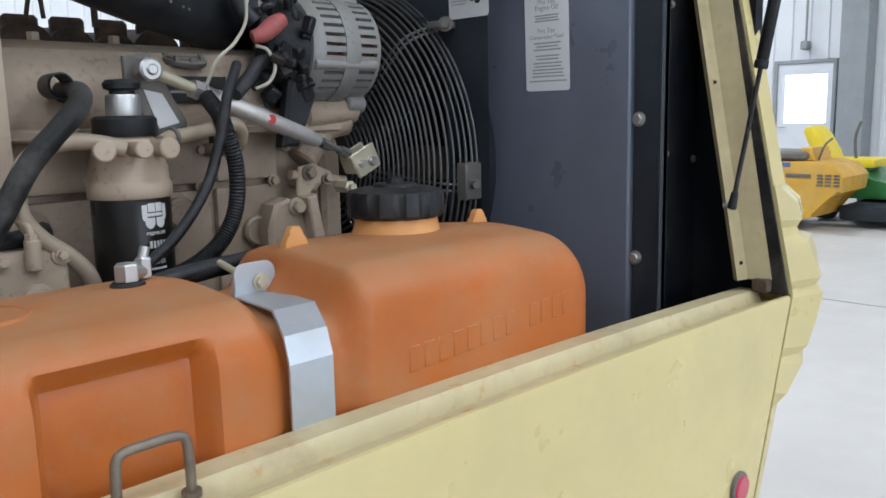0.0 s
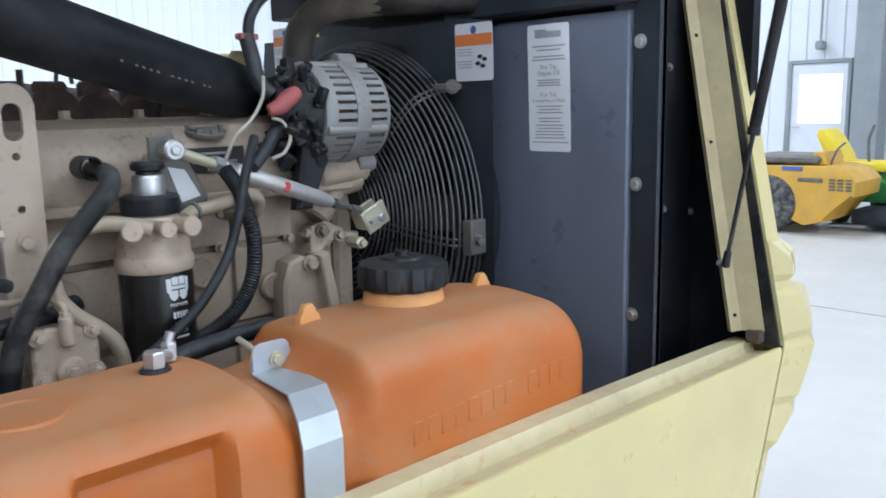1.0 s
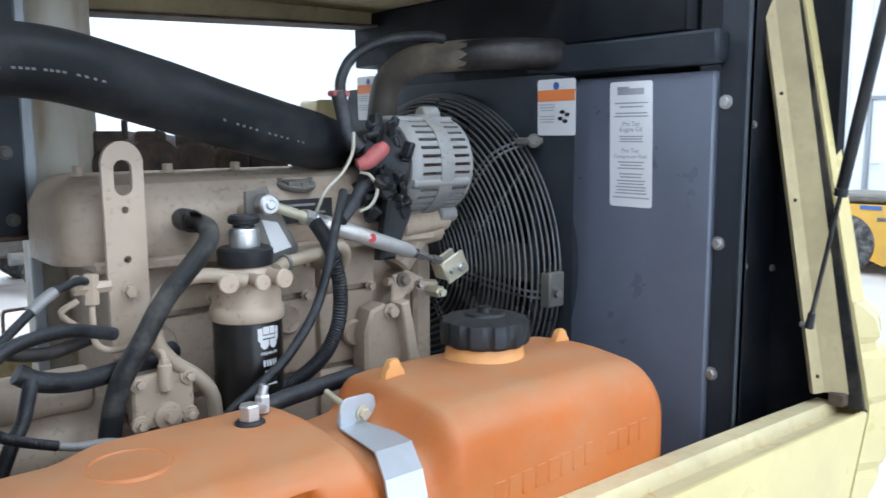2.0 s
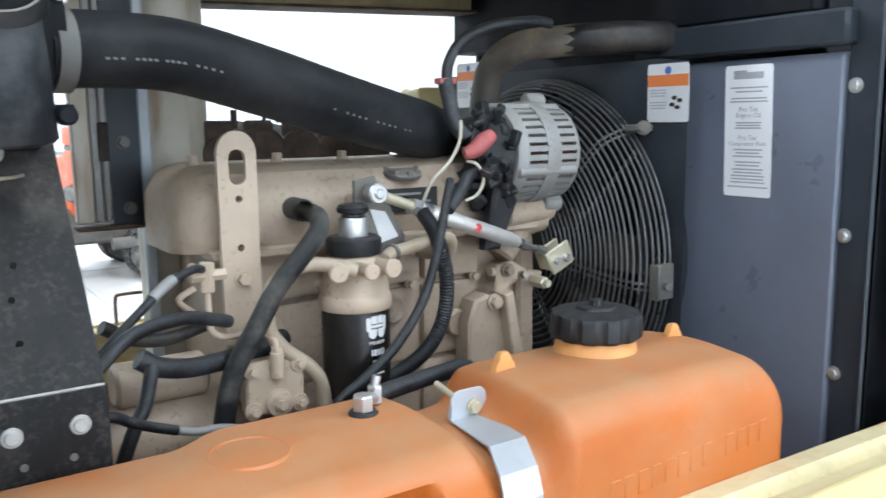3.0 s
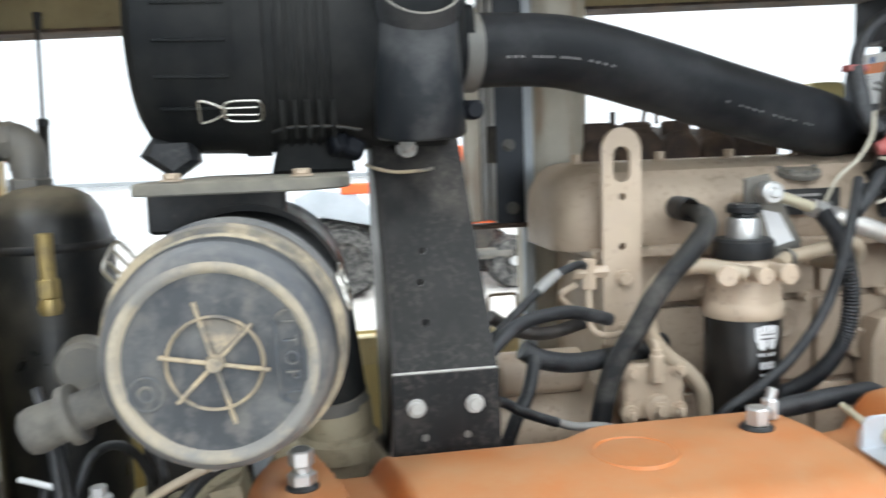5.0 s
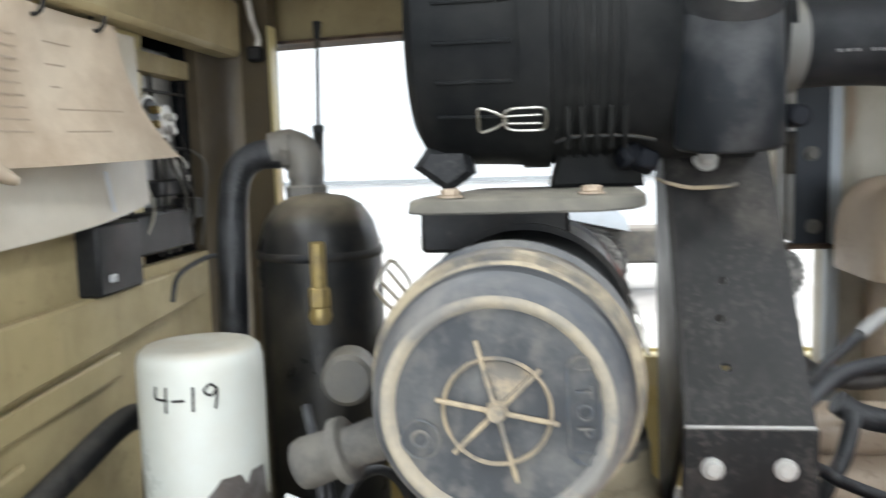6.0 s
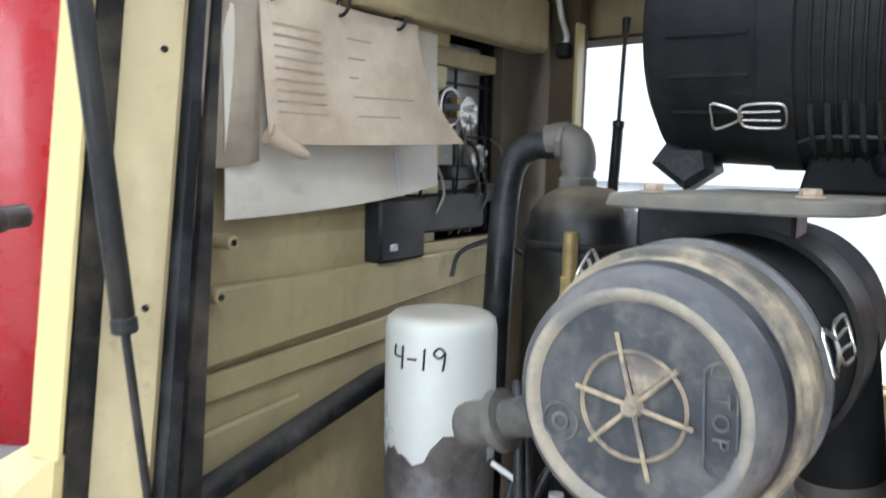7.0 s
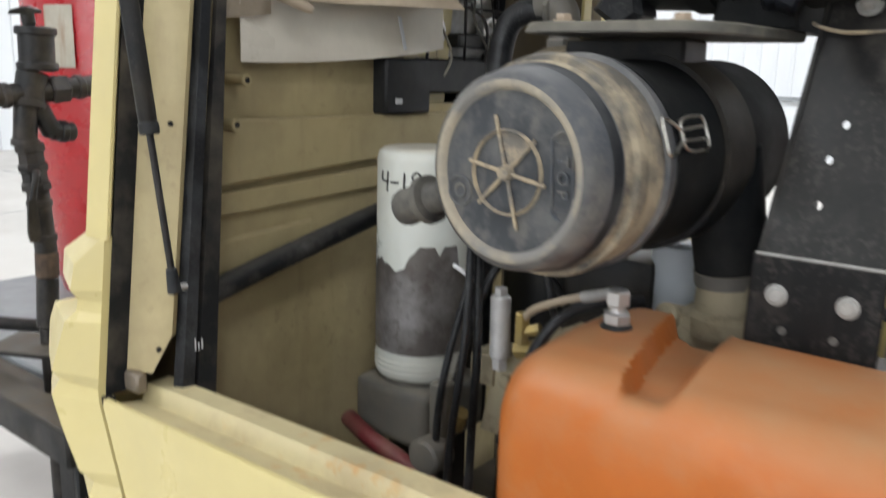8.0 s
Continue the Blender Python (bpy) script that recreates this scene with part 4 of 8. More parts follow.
def sign_plate(name, x, y0, y1, z0, z1, label, skew=0.0, sheet_mat=LABEL):
    """A sticker on a face that looks along -x; y falls to the viewer's right."""
    s = thing(name, label, "label", at=(x, (y0 + y1) / 2, z0))
    bm = B()
    w, h = y1 - y0, z1 - z0
    prism(bm, [(a + skew * b / h, b) for a, b in round_rect(w, h, 0.006, 3)], (x, (y0 + y1) / 2, (z0 + z1) / 2), (0, -1, 0), (0, 0, 1), (-0.0008, 0, 0))
    part("sheet", bm, sheet_mat, s)

    def bar(u, v, bw, bh, mat=INK, nm="print_line"):
        b2 = B()
        cx, cz = (y0 + y1) / 2 - u * w / 2, (z0 + z1) / 2 + v * h / 2
        cx -= skew * v / 2
        box(b2, x - 0.0014, x - 0.0009, cx - bw * w / 2, cx + bw * w / 2, cz - bh * h / 2, cz + bh * h / 2)
        return part(nm, b2, mat, s)

    return s, bar, Matrix(((0, 0, -1, x - 0.0012), (-1, 0, 0, (y0 + y1) / 2), (0, 1, 0, (z0 + z1) / 2), (0, 0, 0, 1)))


oil, bar, mm = sign_plate("fluid_label", 1.2355, 0.291, 0.389, 1.386, 1.622, "tall white fluid chart sticker with grey print", -0.006, LABEL_BRIGHT)
bar(0.0, 0.84, 0.62, 0.05, INK); bar(-0.35, 0.90, 0.28, 0.02, INK)
for v, bw in ((0.66, 0.78), (0.60, 0.55), (0.50, 0.74), (0.45, 0.80), (0.13, 0.55), (0.09, 0.5), (0.05, 0.55), (-0.28, 0.62), (-0.33, 0.5), (-0.38, 0.62), (-0.47, 0.55), (-0.52, 0.5), (-0.58, 0.66), (-0.63, 0.6), (-0.68, 0.7), (-0.73, 0.68), (-0.78, 0.74), (-0.85, 0.86)):
    bar(0.02, v, bw, 0.011, INK)
for v, txt in ((0.33, "Pro Tec"), (0.24, "Engine Oil"), (-0.10, "Pro Tec"), (-0.19, "Compressor Fluid")):
    words("printed_word", txt, 0.0125 if len(txt) < 12 else 0.0105, mm @ Matrix.Translation((0, v * 0.118, 0)), INK, oil, 0.0002)
warn, bar, mm = sign_plate("fan_warning_label", 1.1620, 0.414, 0.512, 1.522, 1.630, "white fan warning sticker with an orange band", -0.002)
bar(0, 0.42, 0.98, 0.20, INK_ORANGE)
b2 = B(); lathe(b2, [(0, 0), (0.0075, 0), (0.0075, 0.0005), (0, 0.0005)], mm @ Vector((0, 0.041, 0)), (-1, 0, 0), 20); part("round_sign", b2, INK_BLUE, warn)
for v, bw in ((0.10, 0.40), (0.0, 0.42), (-0.10, 0.36), (-0.32, 0.42), (-0.42, 0.40), (-0.52, 0.36)):
    bar(-0.48, v, bw, 0.025, INK)
for i in range(4):
    b2 = B()
    lathe(b2, [(0, 0), (0.0065, 0), (0.0065, 0.0005), (0, 0.0005)], mm @ (Vector((0.020, -0.018, 0)) + Vector((0.0095 * math.cos(i * 1.571 + .4), 0.0095 * math.sin(i * 1.571 + .4), 0))), (-1, 0, 0), 12, 0.6)
    part("fan_sign", b2, INK_BLACK, warn)
warn2 = copy_thing(warn, Matrix.Translation((1.1605, 1.094, 1.562)))

# ---- engine ----
engine = thing("diesel_engine", "tan painted diesel engine block, dusty on top", "engine", at=(0.65, 0.75, 0.56))
bm = B()
box(bm, 0.37, 0.955, 0.660, 0.92, 0.60, 1.335, 0.012, 2)
part("block", bm, TAN, engine, "tan cast engine block")
for z0, z1, y0 in ((1.10, 1.235, 0.646), (1.245, 1.325, 0.640), (0.95, 1.09, 0.650)):
    for x0, x1 in ((0.36, 0.55), (0.56, 0.72), (0.73, 0.85)):
        bm = B()
        box(bm, x0, x1, y0, 0.665, z0, z1, 0.008, 2)
        part("casting_panel", bm, TAN, engine)
for px, pz in ((0.43, 1.20), (0.60, 1.15), (0.80, 1.155), (0.66, 1.20)):
    bm = B()
    lathe(bm, [(0.026, 0), (0.026, 0.010), (0.022, 0.014), (0.012, 0.010), (0, 0.010)], (px, 0.646, pz), (0, -1, 0), 24)
    part("core_plug", bm, TAN, engine)
for px, pz in ((0.375, 1.30), (0.52, 1.26), (0.70, 1.24), (0.84, 1.24), (0.70, 1.30), (0.87, 1.30), (0.84, 1.12), (0.37, 1.22)):
    bm = B()
    bolt(bm, (px, 0.642, pz), (0, -1, 0), 0.008, 0.009, 1.3)
    part("bolt", bm, TAN_PLATE, engine)
# valve cover: rounded cross-section along x
bm = B()
sec = [(0.625, 1.335), (0.615, 1.36), (0.622, 1.42), (0.640, 1.452), (0.67, 1.466), (0.80, 1.466), (0.83, 1.45), (0.845, 1.40), (0.845, 1.335)]
rows = []
for x, k in ((0.285, 0.55), (0.290, 0.74), (0.303, 0.88), (0.322, 0.96), (0.345, 1.0), (0.93, 1.0), (0.955, 0.985), (0.968, 0.93)):
    rows.append([bm.verts.new((x, 0.73 + (y - 0.73) * k, 1.335 + (z - 1.335) * k)) for y, z in sec])
for a, b in zip(rows, rows[1:]):
    for j in range(len(sec) - 1):
        bm.faces.new((a[j], a[j + 1], b[j + 1], b[j]))
bm.faces.new(rows[0]); bm.faces.new(rows[-1])
part("valve_cover", bm, TAN, engine, "tan valve cover with a dusty top", 32)
bm = B()
box(bm, 0.33, 0.97, 0.604, 0.86, 1.322, 1.340, 0.004)
part("gasket_rail", bm, TAN, engine)
for vx in (0.34, 0.48, 0.60, 0.72, 0.86):
    bm = B()
    bolt(bm, (vx, 0.70, 1.465), (0, 0, 1), 0.009, 0.012, 1.3)
    part("bolt", bm, TAN_PLATE, engine)
bm = B()
lathe(bm, [(0, 0), (0.036, 0), (0.038, 0.003), (0.038, 0.008), (0.030, 0.010), (0.030, 0.012), (0, 0.012)], (0.682, 0.642, 1.438), (0, -0.3, 1), 28)
for i in range(8):
    a = i * math.pi / 4
    box(bm, 0.682 + 0.03 * math.cos(a) - 0.004, 0.682 + 0.03 * math.cos(a) + 0.004, 0.639 + 0.03 * math.sin(a) - 0.004, 0.639 + 0.03 * math.sin(a) + 0.004, 1.444 + 0.008 * math.sin(a), 1.452 + 0.008 * math.sin(a))
part("oil_filler_cap", bm, CASTGREY, engine, "grey knurled oil filler cap")
bm = B()
box(bm, 0.635, 0.740, 0.6110, 0.6135, 1.376, 1.416)
part("name_plate", bm, INK_BLACK, engine, "dark engine data plate")
for k, (q0, q1) in enumerate(((0.642, 0.705), (0.642, 0.725))):
    bm = B()
    box(bm, q0, q1, 0.6100, 0.6108, 1.404 - 0.014 * k, 1.408 - 0.014 * k)
    part("plate_print", bm, ALU, engine)
# end cover and timing cover
bm = B()
prism(bm, round_rect(0.34, 0.62, 0.06, 4), (0.955, 0.82, 1.03), (0, 1, 0), (0, 0, 1), (0.045, 0, 0), 0.008)
part("timing_cover", bm, TAN, engine)
bm = B()
prism(bm, [(0.80, 0.90), (0.80, 1.16), (0.815, 1.20), (0.845, 1.21), (0.875, 1.19), (0.935, 1.04), (0.94, 0.90)], (0, 0.600, 0), (1, 0, 0), (0, 0, 1), (0, 0.05, 0), 0.006)
part("mount_bracket", bm, TAN, engine)
bm = B()
prism(bm, [(0.905, 0.96), (0.865, 1.21), (0.885, 1.215), (0.935, 0.96)], (0, 0.575, 0), (1, 0, 0), (0, 0, 1), (0, 0.05, 0), 0.003)
part("stay", bm, TAN_PLATE, engine)
bm = B()
bolt(bm, (0.855, 0.598, 1.195), (0, -1, 0), 0.012, 0.012, 1.3)
part("bolt", bm, TAN_PLATE, engine)
bm = B()
rod(bm, (0.93, 0.64, 1.33), (1.0, 0.63, 1.345), 0.03, n=20, bevel=0.006)
rod(bm, (0.90, 0.64, 1.27), (0.955, 0.64, 1.335), 0.028, n=20, bevel=0.006)
part("outlet_neck", bm, TAN, engine)
# flywheel housing, starter area
bm = B()
rod(bm, (0.24, 0.80, 0.84), (0.365, 0.80, 0.84), 0.20, n=40, bevel=0.012)
part("flywheel_housing", bm, TAN, engine)
bm = B()
rod(bm, (0.10, 0.60, 1.085), (0.33, 0.60, 1.085), 0.060, n=32, bevel=0.008)
rod(bm, (0.085, 0.60, 1.085), (0.10, 0.60, 1.085), 0.045, n=28, bevel=0.004)
part("starter_motor", bm, TAN_PLATE, engine, "tan starter motor body")
bm = B()
rod(bm, (0.17, 0.575, 1.17), (0.30, 0.575, 1.17), 0.032, n=24, bevel=0.006)
part("starter_solenoid", bm, TAN_PLATE, engine)

# lifting eye
bm = B()
w = 0.029
slot = round_rect(0.026, 0.052, 0.0129, 6, 0.0, 1.466)
outl = [(-w, 1.20), (w, 1.20), (w + 0.001, 1.49)] + [(w * math.cos(a), 1.490 + 0.029 * math.sin(a)) for a in [math.pi * i / 10 for i in range(1, 10)]] + [(-w - 0.001, 1.49)]
eye = thing("lifting_eye", "tan flat steel lifting eye bolted to the engine", "lifting eye", at=(0.367, 0.583, 1.20))
vs_o = [bm.verts.new((0.367 + a, 0.580, b)) for a, b in outl]
edges = [bm.edges.new((vs_o[i], vs_o[(i + 1) % len(vs_o)])) for i in range(len(vs_o))]


def hole_ring(pts):
    vs = [bm.verts.new((0.367 + a, 0.580, b)) for a, b in pts]
    return [bm.edges.new((vs[i], vs[(i + 1) % len(vs)])) for i in range(len(vs))]


edges += hole_ring(slot)
for hz in (1.419, 1.346):
    edges += hole_ring([(0.0055 * math.cos(2 * math.pi * i / 14), hz + 0.0055 * math.sin(2 * math.pi * i / 14)) for i in range(14)])
bmesh.ops.triangle_fill(bm, edges=edges, use_beauty=True)
ext = bmesh.ops.extrude_face_region(bm, geom=list(bm.faces))
bmesh.ops.translate(bm, verts=[g for g in ext["geom"] if isinstance(g, bmesh.types.BMVert)], vec=(0, 0.009, 0))
part("eye_plate", bm, TAN_PLATE, eye, "", 30)
bm = B()
bolt(bm, (0.367, 0.580, 1.299), (0, -1, 0), 0.010, 0.010, 1.25)
part("bolt", bm, TAN_PLATE, eye)
bm = B()
bolt(bm, (0.367, 0.580, 1.222), (0, -1, 0), 0.010, 0.010, 1.25)
part("bolt", bm, TAN_PLATE, eye)
bm = B()
rod(bm, (0.367, 0.588, 1.299), (0.367, 0.66, 1.299), 0.012, n=14)
part("spacer", bm, TAN_PLATE, eye)
bm = B()
rod(bm, (0.367, 0.588, 1.222), (0.367, 0.66, 1.222), 0.012, n=14)
part("spacer", bm, TAN_PLATE, eye)

# transfer pump
pump = thing("lift_pump", "tan fuel lift pump with a square bolted cover", "fuel pump", at=(0.38, 0.52, 1.05))
bm = B()
prism(bm, round_rect(0.090, 0.082, 0.008, 3), (0.380, 0.500, 1.150), (1, 0, 0), (0, 0, 1), (0, 0.028, 0), 0.004)
part("pump_cover", bm, TAN_PLATE, pump)
bm = B()
lathe(bm, [(0.021, -0.001), (0.020, 0.008), (0.016, 0.010), (0, 0.010)], (0.383, 0.500, 1.126), (0, -1, 0), 26)
part("pump_boss", bm, TAN_PLATE, pump)
for sx, sz in ((-0.036, -0.030), (0.036, -0.030), (-0.036, 0.030), (0.036, 0.030)):
    bm = B()
    lathe(bm, [(0.0135, -0.001), (0.0125, 0.004), (0, 0.004)], (0.380 + sx, 0.500, 1.150 + sz), (0, -1, 0), 18)
    part("corner_boss", bm, TAN_PLATE, pump)
bm = B()
bolt(bm, (0.383, 0.490, 1.126), (0, -1, 0), 0.0085, 0.008, 1.3)
part("plug", bm, TAN_PLATE, pump)
for sx in (-0.036, 0.036):
    for sz in (-0.032, 0.032):
        bm = B()
        bolt(bm, (0.380 + sx, 0.496, 1.150 + sz * 0.94), (0, -1, 0), 0.0065, 0.007, 1.3)
        part("screw", bm, TAN_PLATE, pump)
bm = B()
rod(bm, (0.39, 0.525, 1.13), (0.39, 0.67, 1.13), 0.04, n=24)
part("pump_body", bm, TAN, pump)
bm = B()
rod(bm, (0.380, 0.492, 1.165), (0.380, 0.492, 1.205), 0.010, n=16, bevel=0.002)
rod(bm, (0.380, 0.492, 1.200), (0.380, 0.492, 1.212), 0.0085, n=6)
part("fitting", bm, TAN_PLATE, pump)
bm = B()
hose(bm, [(0.380, 0.492, 1.21), (0.378, 0.495, 1.222), (0.368, 0.50, 1.231), (0.345, 0.515, 1.232), (0.318, 0.53, 1.228), (0.303, 0.54, 1.238), (0.302, 0.545, 1.265), (0.303, 0.55, 1.30)], 0.0050, 10)
part("fuel_pipe", bm, TAN_PLATE, pump)
bm = B()
rod(bm, (0.303, 0.55, 1.292), (0.304, 0.55, 1.335), 0.011, n=6, bevel=0.001)
rod(bm, (0.280, 0.55, 1.316), (0.330, 0.55, 1.316), 0.009, n=6)
rod(bm, (0.304, 0.55, 1.316), (0.304, 0.62, 1.316), 0.009, n=14)
part("pipe_tee", bm, TAN_PLATE, pump, "dusty tan pipe tee")
bm = B()
hose(bm, [(0.285, 0.55, 1.300), (0.262, 0.55, 1.285), (0.285, 0.56, 1.262), (0.305, 0.57, 1.245)], 0.0045, 8)
part("drain_pipe", bm, TAN_PLATE, pump)

# fuel filter
ff = thing("fuel_filter", "black spin-on fuel filter under a tan head with hand primer", "fuel filter", at=(0.528, 0.528, 1.10))
C = (0.528, 0.528)
bm = B()
lathe(bm, [(0, 1.098), (0.044, 1.098), (0.0525, 1.106), (0.0535, 1.118), (0.0535, 1.240), (0.051, 1.246), (0, 1.246)], (C[0], C[1], 0), (0, 0, 1), 48)
can = part("canister", bm, BLACKCAN, ff, "gloss black filter canister with white print")
bm = B()
lathe(bm, [(0, 1.244), (0.055, 1.244), (0.0570, 1.247), (0.0570, 1.262), (0.0545, 1.266), (0.0530, 1.269), (0.0530, 1.284), (0.051, 1.290), (0.048, 1.308), (0.041, 1.322), (0.034, 1.330), (0, 1.330)], (C[0], C[1], 0), (0, 0, 1), 40)
part("filter_head", bm, TAN_PLATE, ff, "tan cast filter head")
bm = B()
lathe(bm, [(0, 1.328), (0.041, 1.328), (0.043, 1.332), (0.043, 1.352), (0.038, 1.356), (0, 1.356)], (C[0], C[1], 0), (0, 0, 1), 36)
part("primer_base", bm, CAP, ff)
bm = B()
lathe(bm, [(0, 1.356), (0.023, 1.356), (0.0235, 1.359), (0.0230, 1.381), (0.021, 1.385), (0, 1.386)], (C[0], C[1], 0), (0, 0, 1), 36)
part("primer_barrel", bm, ZINC, ff, "bright zinc primer barrel")
bm = B()
lathe(bm, [(0, 1.386), (0.017, 1.386), (0.017, 1.390), (0.024, 1.393), (0.025, 1.400), (0.021, 1.405), (0, 1.406)], (C[0], C[1], 0), (0, 0, 1), 30)
part("primer_knob", bm, CAP, ff)
for dx, dy, rr in ((-0.048, -0.040, 0.0150), (0.022, -0.050, 0.0150), (-0.012, -0.056, 0.0125)):
    bm = B()
    p = Vector((C[0] + dx, C[1] + dy * 0.6, 1.305 if rr > 0.015 else 1.312))
    q = Vector((C[0] + dx * 1.15, C[1] + dy * 1.35, p.z))
    rod(bm, p, q, rr * 0.8, n=20)
    rod(bm, q, q + (q - p).normalized() * 0.010, rr, n=6 if rr > 0.015 else 18, bevel=0.002)
    part("plug", bm, TAN_PLATE, ff)
# printed marks on the canister: a pale emblem and unreadable lines
def can_print(a0, a1, z0, z1, narrow=0.0):
    bmp = B()
    prev = None
    for i in range(9):
        u = i / 8
        lo = z0 + narrow * (abs(2 * u - 1) ** 2)
        a = radians(a0 + (a1 - a0) * u - 5)
        cur = (bmp.verts.new((C[0] + 0.0540 * math.cos(a), C[1] + 0.0540 * math.sin(a), lo)), bmp.verts.new((C[0] + 0.0540 * math.cos(a), C[1] + 0.0540 * math.sin(a), z1)))
        if prev:
            bmp.faces.new((prev[0], cur[0], cur[1], prev[1]))
        prev = cur
    part("print_mark", bmp, LABEL, can)


def can_word(txt, a_mid, z_mid, size):
    """Printed words bent round the canister."""
    a0 = radians(a_mid - 5)
    ob = words("printed_word", txt, size, Matrix.Identity(4), LABEL, can, 0.0003)
    base = Vector(can.location) + Vector(ff.location)
    for v in ob.data.vertices:
        q = v.co + base
        a = a0 + q.x / 0.0537
        r = 0.0537 + q.z
        v.co = Vector((C[0] + r * math.cos(a), C[1] + r * math.sin(a), z_mid + q.y)) - base


can_print(-96, -88, 1.214, 1.236, 0.004)
can_print(-87, -76, 1.226, 1.238)
can_print(-75, -64, 1.226, 1.238)
can_print(-63, -56, 1.214, 1.236, 0.004)
can_print(-88, -64, 1.220, 1.2245)
can_print(-92, -77, 1.203, 1.218, 0.006)
can_print(-75, -60, 1.203, 1.218, 0.006)
can_word("PREMIUM", -76, 1.196, 0.0072)
for a in (-86, -80.5, -75, -69.5, -64):
    can_print(a - 2, a + 2, 1.176, 1.186)
can_word("FUEL", -76, 1.166, 0.0085)
can_word("FILTER", -76, 1.156, 0.0085)
can_print(-90, -62, 1.146, 1.149)
bm = B()
hose(bm, [(0.500, 0.470, 1.312), (0.476, 0.478, 1.320), (0.439, 0.498, 1.324), (0.398, 0.500, 1.313), (0.374, 0.500, 1.282), (0.374, 0.502, 1.237), (0.396, 0.504, 1.203), (0.434, 0.507, 1.171), (0.458, 0.512, 1.136), (0.466, 0.52, 1.08)], 0.0112, 16)
solo("fuel_line", bm, CLEARPIPE, "tan plastic fuel line looping beside the filter", "fuel line")
bm = B()
hose(bm, [(0.566, 0.500, 1.318), (0.590, 0.515, 1.325), (0.614, 0.520, 1.327), (0.656, 0.520, 1.335), (0.692, 0.522, 1.341), (0.712, 0.530, 1.330), (0.718, 0.550, 1.308), (0.716, 0.60, 1.300), (0.714, 0.65, 1.300)], 0.0108, 16)
solo("fuel_line", bm, CLEARPIPE, "tan painted fuel line running to the engine", "fuel line")
bm = B()
lathe(bm, [(0.0108, 0), (0.0140, 0.001), (0.0140, 0.006), (0.0108, 0.007)], (0.588, 0.514, 1.3245), (0.9, 0.25, 0.15), 18)
solo("hose_clip", bm, CASTGREY, "small dark clip on the tan fuel line", "clip")
# breather hose, black
bm = B()
hose(bm, [(0.484, 0.625, 1.391), (0.480, 0.570, 1.390), (0.472, 0.530, 1.385), (0.458, 0.506, 1.369), (0.427, 0.498, 1.338), (0.388, 0.496, 1.298), (0.352, 0.496, 1.241), (0.317, 0.497, 1.183), (0.300, 0.498, 1.115), (0.292, 0.50, 1.04), (0.29, 0.50, 0.95)], 0.0150, 20)
brh = thing("breather_hose", "thick dusty black breather hose sagging down the engine", "hose", at=(0.44, 0.52, 1.39))
part("hose_body", bm, DUSTY_HOSE, brh)
bm = B()
lathe(bm, [(0.0150, 0), (0.0175, 0.002), (0.0175, 0.045), (0.0150, 0.048)], (0.460, 0.60, 1.398), (-0.04, -1, 0), 20)
part("cuff", bm, RUBBER, brh)
# actuator link
link = thing("throttle_cylinder", "bright steel throttle cylinder with clevis ends", "air cylinder", at=(0.75, 0.54, 1.35))
P0, P1 = Vector((0.566, 0.523, 1.419)), Vector((1.020, 0.590, 1.262))
ax = (P1 - P0).normalized()


def along(t):
    return P0 + ax * t


bm = B()
rod(bm, P0 + Vector((0, -0.012, 0)), P0 + Vector((0, 0.014, 0)), 0.0165, n=24, bevel=0.003)
rod(bm, P0 + Vector((0, -0.016, 0)), P0 + Vector((0, 0.02, 0)), 0.008, n=16, bevel=0.002)
part("rod_end", bm, ZINC, link)
bm = B()
rod(bm, along(0.014), along(0.085), 0.0085, n=16)
part("end_stem", bm, CLEVISM, link, "yellow plated stem")
bm = B()
rod(bm, along(0.075), along(0.092), 0.014, n=6)
rod(bm, along(0.095), along(0.120), 0.0130, n=24, bevel=0.002)
part("lock_nut", bm, ZINC, link)
bm = B()
lathe(bm, [(0, 0), (0.0125, 0), (0.0140, 0.003), (0.0140, 0.205), (0.0125, 0.208), (0.012, 0.222), (0.009, 0.228), (0, 0.228)], along(0.118), ax, 30)
part("barrel", bm, CHROME, link, "polished stainless barrel")
bm = B()
a0 = along(0.225)
side = ax.cross(Vector((0, -1, 0))).normalized()
lathe(bm, [(0, 0), (0.008, 0), (0.008, 0.0008), (0.006, 0.0008), (0, 0.0008)], a0 + Vector((0, -0.0136, 0.0)), (0, -1, 0), 20)
part("badge", bm, INK_RED, link, "small red round maker's badge")
bm = B()
rod(bm, along(0.32), along(0.43), 0.0055, n=14)
rod(bm, along(0.355), along(0.375), 0.010, n=6)
rod(bm, along(0.40), along(0.425), 0.0095, n=6)
part("piston_rod", bm, CASTGREY, link)
bm = B()
pm = Matrix.Translation(along(0.455)) @ Matrix.Rotation(radians(-24), 4, "Y")
box(bm, -0.028, 0.030, -0.018, -0.013, -0.028, 0.020, 0.003, m=pm)
box(bm, -0.028, 0.030, 0.013, 0.018, -0.020, 0.020, 0.003, m=pm)
box(bm, -0.030, -0.025, -0.018, 0.018, -0.018, 0.018, 0.002, m=pm)
part("clevis", bm, CLEVISM, link, "yellow zinc clevis")
bm = B()
rod(bm, along(0.47) + Vector((0, -0.028, 0)), along(0.47) + Vector((0, 0.026, 0)), 0.0085, n=18, bevel=0.002)
rod(bm, along(0.445) + Vector((0, -0.026, -0.012)), along(0.445) + Vector((0, 0.02, -0.012)), 0.007, n=6)
part("clevis_pin", bm, ZINC, link)
bm = B()
